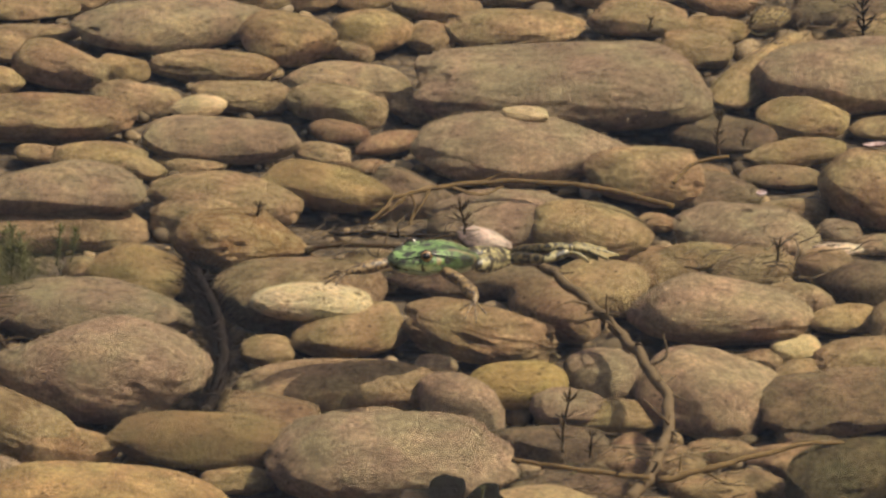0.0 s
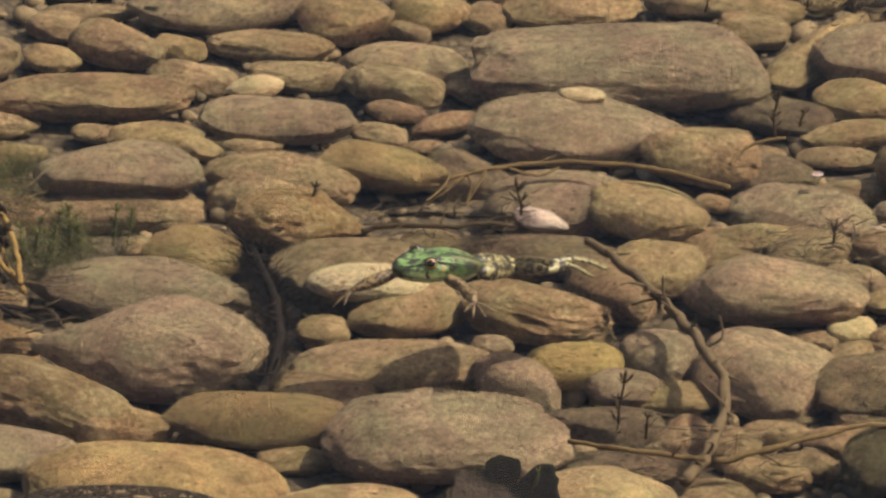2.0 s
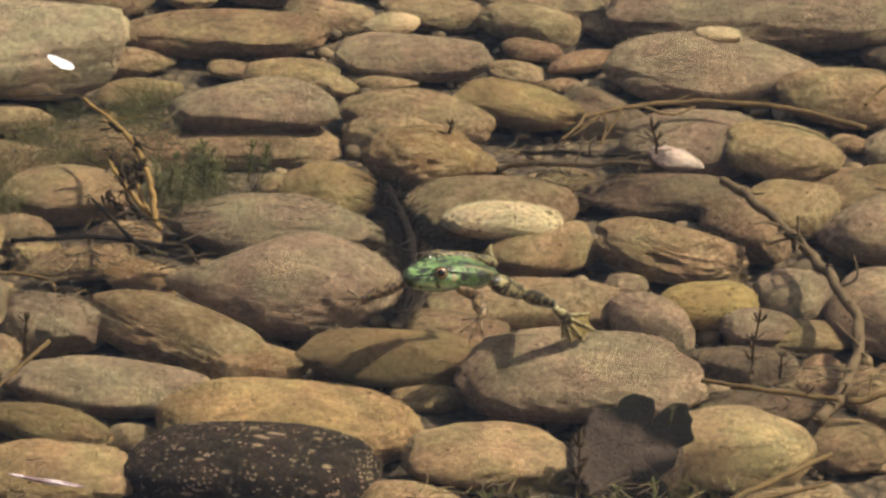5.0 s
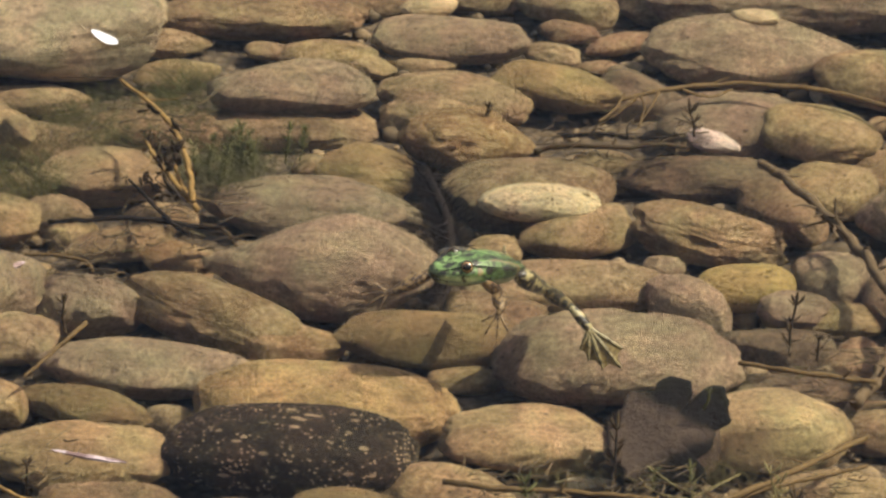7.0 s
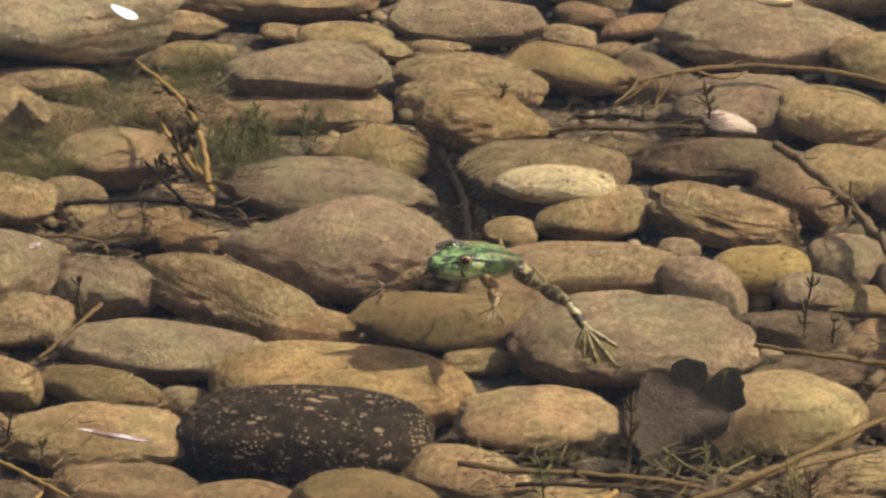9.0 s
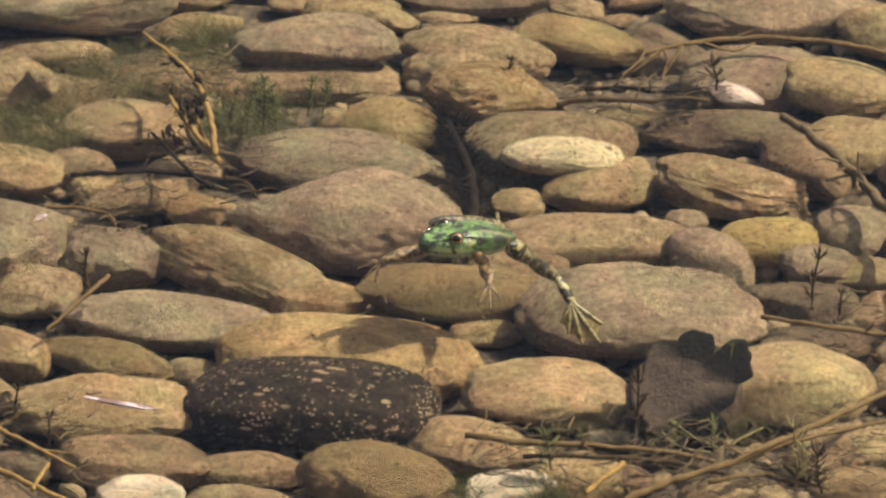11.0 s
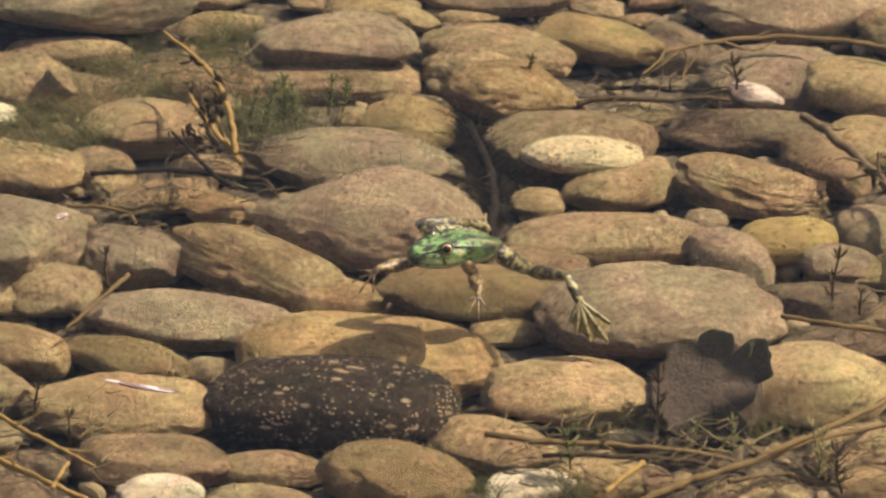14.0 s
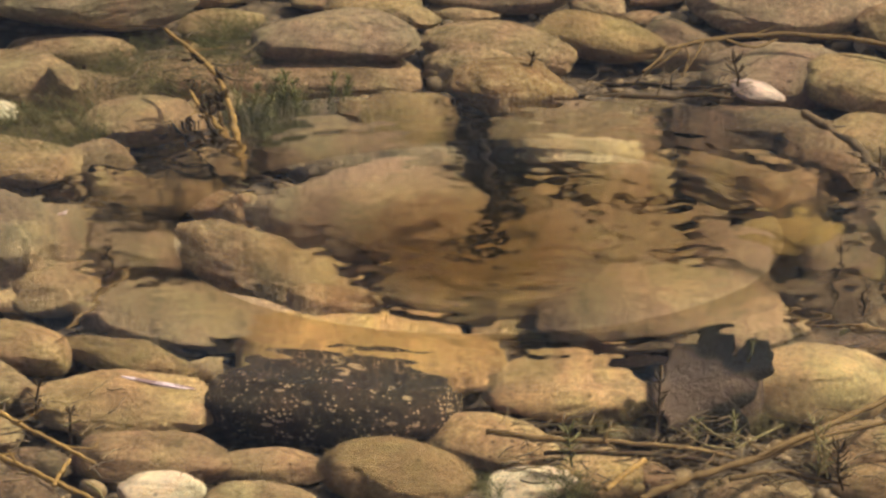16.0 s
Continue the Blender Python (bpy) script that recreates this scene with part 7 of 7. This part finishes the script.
    walk(limb["left_foot"], [
        (0, aim(-0.0983, 0.0274, 0.0093, -0.996, -0.025, -0.089, (0.14, 0.00, 0.99))),
        (0.5, aim(-0.0984, 0.0258, 0.0044, -0.951, -0.082, -0.297, (0.14, 0.00, 0.99))),
        (1, aim(-0.0984, 0.0247, -0.0003, -0.874, -0.082, -0.478, (0.14, 0.00, 0.99))),
        (1.5, aim(-0.0974, 0.0239, 0.0008, -0.870, -0.213, -0.445, (0.14, 0.00, 0.99))),
        (2, aim(-0.0962, 0.0236, 0.0023, -0.856, -0.325, -0.402, (0.14, 0.00, 0.99))),
        (2.5, aim(-0.1000, 0.0228, 0.0029, -0.727, -0.609, -0.317, (0.12, 0.00, 0.99))),
        (3, aim(-0.1034, 0.0223, 0.0035, -0.556, -0.810, -0.186, (0.41, 0.67, 0.62))),
        (3.5, aim(-0.0894, 0.0249, -0.0153, -0.720, -0.351, -0.598, (0.42, 0.66, 0.62))),
        (4, aim(-0.0874, 0.0217, -0.0206, -0.738, -0.400, -0.544, (0.40, 0.68, 0.62))),
        (6.5, aim(-0.0678, 0.0447, -0.0417, -0.296, 0.564, -0.775, (0.36, 0.81, 0.45))),
        (7, aim(-0.0749, 0.0447, -0.0377, -0.296, 0.564, -0.775, (0.36, 0.81, 0.45))),
        (7.5, aim(-0.0742, 0.0448, -0.0386, -0.294, 0.565, -0.775, (0.37, 0.81, 0.45))),
        (8, aim(-0.0735, 0.0450, -0.0395, -0.291, 0.567, -0.775, (0.37, 0.81, 0.45))),
        (8.5, aim(-0.0728, 0.0452, -0.0402, -0.288, 0.568, -0.775, (0.37, 0.81, 0.45))),
        (9, aim(-0.0721, 0.0454, -0.0411, -0.286, 0.569, -0.775, (0.38, 0.81, 0.45))),
        (11.5, aim(-0.0685, 0.0397, -0.0423, -0.205, 0.541, -0.820, (0.35, 0.82, 0.45))),
        (12, aim(-0.0763, 0.0461, -0.0378, -0.167, 0.554, -0.820, (0.40, 0.79, 0.45))),
        (12.5, aim(-0.0839, 0.0537, -0.0335, -0.128, 0.564, -0.820, (0.46, 0.76, 0.45))),
        (13, aim(-0.0817, 0.0534, -0.0355, -0.128, 0.564, -0.820, (0.46, 0.76, 0.45))),
        (13.5, aim(-0.0814, 0.0498, -0.0356, -0.147, 0.559, -0.820, (0.43, 0.78, 0.45))),
        (14, aim(-0.0795, 0.0481, -0.0373, -0.157, 0.557, -0.820, (0.42, 0.79, 0.45))),
        (14.5, aim(-0.0770, 0.0479, -0.0391, -0.157, 0.557, -0.820, (0.42, 0.79, 0.45))),
        (15, aim(-0.0763, 0.0492, -0.0393, -0.147, 0.559, -0.820, (0.43, 0.78, 0.45))),
        (15.4, aim(-0.0762, 0.0492, -0.0393, -0.147, 0.559, -0.820, (0.43, 0.78, 0.45))),
        (15.5, aim(-0.1520, 0.0228, -0.0111, -0.995, 0.090, -0.050, (0.00, 0.00, 1.00))),
        (15.6, aim(-0.1523, 0.0199, -0.0112, -0.996, 0.072, -0.050, (0.00, 0.00, 1.00))),
        (15.7, aim(-0.1523, 0.0199, -0.0112, -0.996, 0.072, -0.050, (0.00, 0.00, 1.00))),
        (15.8, aim(-0.1523, 0.0199, -0.0112, -0.996, 0.072, -0.050, (0.00, 0.00, 1.00))),
        (15.9, aim(-0.1523, 0.0199, -0.0112, -0.996, 0.072, -0.050, (0.00, 0.00, 1.00))),
        (16, aim(-0.1523, 0.0199, -0.0112, -0.996, 0.072, -0.050, (0.00, 0.00, 1.00))),
    ])
    walk(limb["right_thigh"], [
        (0, aim(-0.0290, -0.0085, -0.0050, -0.934, -0.308, -0.182)),
        (0.5, aim(-0.0290, -0.0085, -0.0050, -0.932, -0.311, -0.187)),
        (1, aim(-0.0290, -0.0085, -0.0050, -0.931, -0.314, -0.188)),
        (1.5, aim(-0.0290, -0.0085, -0.0050, -0.932, -0.307, -0.193)),
        (2, aim(-0.0290, -0.0085, -0.0050, -0.934, -0.299, -0.195)),
        (2.25, aim(-0.0290, -0.0085, -0.0050, 0.076, -0.986, -0.152)),
        (2.5, aim(-0.0290, -0.0085, -0.0050, 0.144, -0.977, -0.159)),
        (3, aim(-0.0290, -0.0085, -0.0050, 0.269, -0.950, -0.157)),
        (3.5, aim(-0.0290, -0.0085, -0.0050, 0.146, -0.979, -0.143)),
        (4, aim(-0.0290, -0.0085, -0.0050, 0.252, -0.959, -0.133)),
        (6.5, aim(-0.0290, -0.0085, -0.0050, 0.939, -0.320, 0.126)),
        (7, aim(-0.0290, -0.0085, -0.0050, 0.939, -0.320, 0.126)),
        (7.5, aim(-0.0290, -0.0085, -0.0050, 0.937, -0.325, 0.126)),
        (8, aim(-0.0290, -0.0085, -0.0050, 0.936, -0.328, 0.125)),
        (8.5, aim(-0.0290, -0.0085, -0.0050, 0.934, -0.333, 0.125)),
        (9, aim(-0.0290, -0.0085, -0.0050, 0.933, -0.337, 0.125)),
        (11.5, aim(-0.0290, -0.0085, -0.0050, 0.927, -0.344, 0.153)),
        (12, aim(-0.0290, -0.0085, -0.0050, 0.811, -0.546, 0.210)),
        (12.5, aim(-0.0290, -0.0085, -0.0050, 0.770, -0.598, 0.222)),
        (13, aim(-0.0290, -0.0085, -0.0050, 0.776, -0.595, 0.211)),
        (13.5, aim(-0.0290, -0.0085, -0.0050, 0.799, -0.568, 0.198)),
        (14, aim(-0.0290, -0.0085, -0.0050, 0.813, -0.551, 0.187)),
        (14.5, aim(-0.0290, -0.0085, -0.0050, 0.818, -0.547, 0.175)),
        (15, aim(-0.0290, -0.0085, -0.0050, 0.809, -0.561, 0.174)),
        (15.4, aim(-0.0290, -0.0085, -0.0050, 0.810, -0.561, 0.174)),
        (15.45, aim(-0.0290, -0.0085, -0.0050, -0.173, -0.978, 0.121)),
        (15.5, aim(-0.0290, -0.0085, -0.0050, -0.988, -0.148, -0.049)),
        (15.6, aim(-0.0290, -0.0085, -0.0050, -0.992, -0.119, -0.050)),
        (15.7, aim(-0.0290, -0.0085, -0.0050, -0.992, -0.119, -0.050)),
        (15.8, aim(-0.0290, -0.0085, -0.0050, -0.992, -0.119, -0.050)),
        (15.9, aim(-0.0290, -0.0085, -0.0050, -0.992, -0.119, -0.050)),
        (16, aim(-0.0290, -0.0085, -0.0050, -0.992, -0.119, -0.050)),
    ])
    walk(limb["right_shin"], [
        (0, aim(-0.0794, -0.0251, -0.0148, -0.093, 0.862, 0.498)),
        (0.5, aim(-0.0793, -0.0253, -0.0151, -0.092, 0.877, 0.472)),
        (1, aim(-0.0793, -0.0254, -0.0151, -0.091, 0.892, 0.444)),
        (1.5, aim(-0.0793, -0.0251, -0.0154, -0.084, 0.908, 0.411)),
        (2, aim(-0.0794, -0.0247, -0.0155, -0.076, 0.923, 0.378)),
        (2.25, aim(-0.0249, -0.0617, -0.0132, -0.779, 0.571, 0.260)),
        (2.5, aim(-0.0212, -0.0612, -0.0136, -0.911, -0.362, -0.196)),
        (3, aim(-0.0145, -0.0598, -0.0135, -0.994, 0.109, 0.009)),
        (3.5, aim(-0.0211, -0.0614, -0.0127, -0.993, -0.117, -0.011)),
        (4, aim(-0.0154, -0.0603, -0.0122, -0.996, -0.056, -0.069)),
        (6.5, aim(0.0217, -0.0258, 0.0018, -0.986, -0.081, -0.142)),
        (7, aim(0.0217, -0.0258, 0.0018, -0.986, -0.081, -0.142)),
        (7.5, aim(0.0216, -0.0260, 0.0018, -0.986, -0.081, -0.142)),
        (8, aim(0.0216, -0.0262, 0.0018, -0.986, -0.081, -0.142)),
        (8.5, aim(0.0215, -0.0265, 0.0018, -0.986, -0.091, -0.142)),
        (9, aim(0.0214, -0.0267, 0.0018, -0.986, -0.091, -0.142)),
        (11.5, aim(0.0210, -0.0271, 0.0033, -0.984, -0.122, -0.132)),
        (12, aim(0.0148, -0.0380, 0.0063, -0.982, -0.075, -0.176)),
        (12.5, aim(0.0126, -0.0408, 0.0070, -0.985, 0.005, -0.175)),
        (13, aim(0.0129, -0.0406, 0.0064, -0.984, 0.012, -0.176)),
        (13.5, aim(0.0141, -0.0392, 0.0057, -0.983, -0.065, -0.171)),
        (14, aim(0.0149, -0.0383, 0.0051, -0.979, -0.099, -0.178)),
        (14.5, aim(0.0152, -0.0381, 0.0044, -0.979, -0.093, -0.179)),
        (15, aim(0.0147, -0.0388, 0.0044, -0.983, -0.052, -0.173)),
        (15.4, aim(0.0147, -0.0388, 0.0044, -0.983, -0.053, -0.173)),
        (15.5, aim(-0.0823, -0.0165, -0.0077, -0.995, -0.090, -0.050)),
        (15.6, aim(-0.0825, -0.0149, -0.0077, -0.996, -0.072, -0.050)),
        (15.7, aim(-0.0825, -0.0149, -0.0077, -0.996, -0.072, -0.050)),
        (15.8, aim(-0.0825, -0.0149, -0.0077, -0.996, -0.072, -0.050)),
        (15.9, aim(-0.0825, -0.0149, -0.0077, -0.996, -0.072, -0.050)),
        (16, aim(-0.0825, -0.0149, -0.0077, -0.996, -0.072, -0.050)),
    ])
    walk(limb["right_ankle"], [
        (0, aim(-0.0841, 0.0180, 0.0101, -0.882, 0.453, 0.129)),
        (0.5, aim(-0.0839, 0.0186, 0.0085, -0.885, 0.434, 0.169)),
        (1, aim(-0.0838, 0.0191, 0.0070, -0.972, 0.208, 0.113)),
        (1.5, aim(-0.0835, 0.0203, 0.0051, -0.997, 0.025, 0.074)),
        (2, aim(-0.0832, 0.0215, 0.0034, -0.993, -0.103, 0.063)),
        (2.25, aim(-0.0638, -0.0332, -0.0002, -0.972, -0.105, -0.209)),
        (2.5, aim(-0.0668, -0.0794, -0.0234, -0.215, -0.976, -0.037)),
        (3, aim(-0.0642, -0.0544, -0.0130, -0.985, -0.147, -0.092)),
        (3.5, aim(-0.0708, -0.0672, -0.0133, -0.851, 0.294, 0.435)),
        (4, aim(-0.0652, -0.0630, -0.0156, -0.840, -0.450, -0.304)),
        (6.5, aim(-0.0276, -0.0298, -0.0053, -0.770, -0.337, -0.542)),
        (7, aim(-0.0276, -0.0298, -0.0053, -0.770, -0.337, -0.542)),
        (7.5, aim(-0.0277, -0.0301, -0.0053, -0.770, -0.337, -0.542)),
        (8, aim(-0.0278, -0.0303, -0.0053, -0.770, -0.337, -0.542)),
        (8.5, aim(-0.0278, -0.0311, -0.0053, -0.770, -0.337, -0.542)),
        (9, aim(-0.0279, -0.0313, -0.0054, -0.770, -0.337, -0.542)),
        (11.5, aim(-0.0282, -0.0332, -0.0033, -0.770, -0.337, -0.542)),
        (12, aim(-0.0343, -0.0417, -0.0025, -0.806, -0.216, -0.551)),
        (12.5, aim(-0.0366, -0.0406, -0.0018, -0.825, -0.085, -0.558)),
        (13, aim(-0.0363, -0.0400, -0.0024, -0.822, -0.113, -0.558)),
        (13.5, aim(-0.0350, -0.0424, -0.0029, -0.823, -0.166, -0.543)),
        (14, aim(-0.0340, -0.0432, -0.0038, -0.815, -0.205, -0.542)),
        (14.5, aim(-0.0338, -0.0427, -0.0045, -0.810, -0.231, -0.540)),
        (15, aim(-0.0345, -0.0414, -0.0043, -0.813, -0.217, -0.540)),
        (15.4, aim(-0.0345, -0.0414, -0.0043, -0.813, -0.218, -0.540)),
        (15.5, aim(-0.1321, -0.0210, -0.0102, -0.995, -0.090, -0.050)),
        (15.6, aim(-0.1324, -0.0185, -0.0102, -0.996, -0.072, -0.050)),
        (15.7, aim(-0.1324, -0.0185, -0.0102, -0.996, -0.072, -0.050)),
        (15.8, aim(-0.1324, -0.0185, -0.0102, -0.996, -0.072, -0.050)),
        (15.9, aim(-0.1324, -0.0185, -0.0102, -0.996, -0.072, -0.050)),
        (16, aim(-0.1324, -0.0185, -0.0102, -0.996, -0.072, -0.050)),
    ])
    walk(limb["right_foot"], [
        (0, aim(-0.1017, 0.0271, 0.0126, -0.995, 0.043, -0.086, (0.14, 0.00, 0.99))),
        (0.5, aim(-0.1016, 0.0272, 0.0119, -0.981, -0.112, -0.157, (0.14, 0.00, 0.99))),
        (1, aim(-0.1033, 0.0233, 0.0093, -0.956, -0.210, -0.205, (0.14, 0.00, 0.99))),
        (1.5, aim(-0.1035, 0.0208, 0.0066, -0.932, -0.270, -0.240, (0.14, 0.00, 0.99))),
        (2, aim(-0.1031, 0.0194, 0.0047, -0.907, -0.323, -0.271, (0.14, 0.00, 0.99))),
        (2.25, aim(-0.0833, -0.0353, -0.0044, -0.623, -0.675, -0.395, (0.13, 0.00, 0.99))),
        (2.5, aim(-0.0711, -0.0989, -0.0241, -0.311, -0.828, -0.466, (0.12, 0.00, 0.99))),
        (3, aim(-0.0838, -0.0573, -0.0149, -0.362, -0.776, -0.517, (0.41, 0.67, 0.62))),
        (3.5, aim(-0.0878, -0.0613, -0.0046, -0.991, -0.083, -0.104, (0.42, 0.66, 0.62))),
        (4, aim(-0.0820, -0.0721, -0.0217, -0.303, -0.808, -0.505, (0.40, 0.68, 0.62))),
        (6.5, aim(-0.0430, -0.0366, -0.0162, -0.008, -0.848, -0.530, (0.37, 0.69, 0.62))),
        (7, aim(-0.0430, -0.0366, -0.0162, -0.008, -0.848, -0.530, (0.37, 0.69, 0.62))),
        (7.5, aim(-0.0431, -0.0368, -0.0162, -0.008, -0.848, -0.530, (0.38, 0.68, 0.62))),
        (8, aim(-0.0432, -0.0370, -0.0162, -0.008, -0.848, -0.530, (0.38, 0.68, 0.62))),
        (8.5, aim(-0.0432, -0.0378, -0.0162, -0.008, -0.848, -0.530, (0.38, 0.68, 0.62))),
        (9, aim(-0.0433, -0.0380, -0.0162, -0.008, -0.848, -0.530, (0.38, 0.68, 0.62))),
        (11.5, aim(-0.0436, -0.0399, -0.0142, -0.008, -0.848, -0.530, (0.34, 0.69, 0.64))),
        (12, aim(-0.0504, -0.0460, -0.0135, -0.057, -0.848, -0.527, (0.37, 0.67, 0.64))),
        (12.5, aim(-0.0532, -0.0423, -0.0129, -0.106, -0.844, -0.526, (0.41, 0.64, 0.65))),
        (13, aim(-0.0528, -0.0423, -0.0136, -0.115, -0.842, -0.527, (0.41, 0.64, 0.65))),
        (13.5, aim(-0.0515, -0.0458, -0.0137, -0.104, -0.843, -0.528, (0.40, 0.66, 0.64))),
        (14, aim(-0.0503, -0.0473, -0.0146, -0.099, -0.843, -0.530, (0.39, 0.66, 0.64))),
        (14.5, aim(-0.0500, -0.0473, -0.0153, -0.108, -0.841, -0.531, (0.39, 0.66, 0.64))),
        (15, aim(-0.0507, -0.0457, -0.0151, -0.122, -0.839, -0.530, (0.40, 0.66, 0.64))),
        (15.4, aim(-0.0507, -0.0458, -0.0151, -0.122, -0.839, -0.530, (0.40, 0.66, 0.64))),
        (15.45, aim(-0.1013, -0.0343, -0.0131, -0.635, -0.699, -0.330)),
        (15.5, aim(-0.1520, -0.0228, -0.0111, -0.995, -0.090, -0.050, (0.00, 0.00, 1.00))),
        (15.6, aim(-0.1523, -0.0199, -0.0112, -0.996, -0.072, -0.050, (0.00, 0.00, 1.00))),
        (15.7, aim(-0.1523, -0.0199, -0.0112, -0.996, -0.072, -0.050, (0.00, 0.00, 1.00))),
        (15.8, aim(-0.1523, -0.0199, -0.0112, -0.996, -0.072, -0.050, (0.00, 0.00, 1.00))),
        (15.9, aim(-0.1523, -0.0199, -0.0112, -0.996, -0.072, -0.050, (0.00, 0.00, 1.00))),
        (16, aim(-0.1523, -0.0199, -0.0112, -0.996, -0.072, -0.050, (0.00, 0.00, 1.00))),
    ])
    walk(round_petal, [
        (0, pose(-0.2822, 0.0503, 0.1338, 0, 0, -53)),
        (4, pose(-0.2744, 0.0843, 0.1338, 0, 0, -53)),
        (6.5, pose(-0.2697, 0.0999, 0.1338, 0, 0, -53)),
        (7, pose(-0.2683, 0.1029, 0.1338, 0, 0, -53)),
        (8, pose(-0.2662, 0.1087, 0.1338, 0, 0, -53)),
        (9, pose(-0.2652, 0.1146, 0.1338, 0, 0, -53)),
        (12, pose(-0.2598, 0.1357, 0.1338, 0, 0, -53)),
        (16, pose(-0.2529, 0.1626, 0.1338, 0, 0, -53)),
    ])
    walk(strip_petal, [
        (0, pose(-0.2695, -0.6339, 0.1338, 0, 0, -20)),
        (4, pose(-0.2638, -0.6154, 0.1338, 0, 0, -20)),
        (7, pose(-0.2598, -0.6016, 0.1338, 0, 0, -20)),
        (9, pose(-0.2517, -0.5977, 0.1338, 0, 0, -20)),
        (12.5, pose(-0.2539, -0.5816, 0.1338, 0, 0, -20)),
        (14.5, pose(-0.2515, -0.5659, 0.1338, 0, 0, -20)),
        (15.5, pose(-0.2459, -0.5674, 0.1338, 0, 0, -20)),
        (16, pose(-0.2419, -0.5664, 0.1338, 0, 0, -20)),
    ])
    rise(first_ripple, (-0.0123, -0.3430), 15.42, 15.49, 0.0002)
    rise(middle_ripple, (0.0340, -0.3287), 15.57, 15.66, 0.0009)
    rise(broad_ripple, (-0.0060, -0.3287), 15.78, 15.88, 0.0006)


motions()
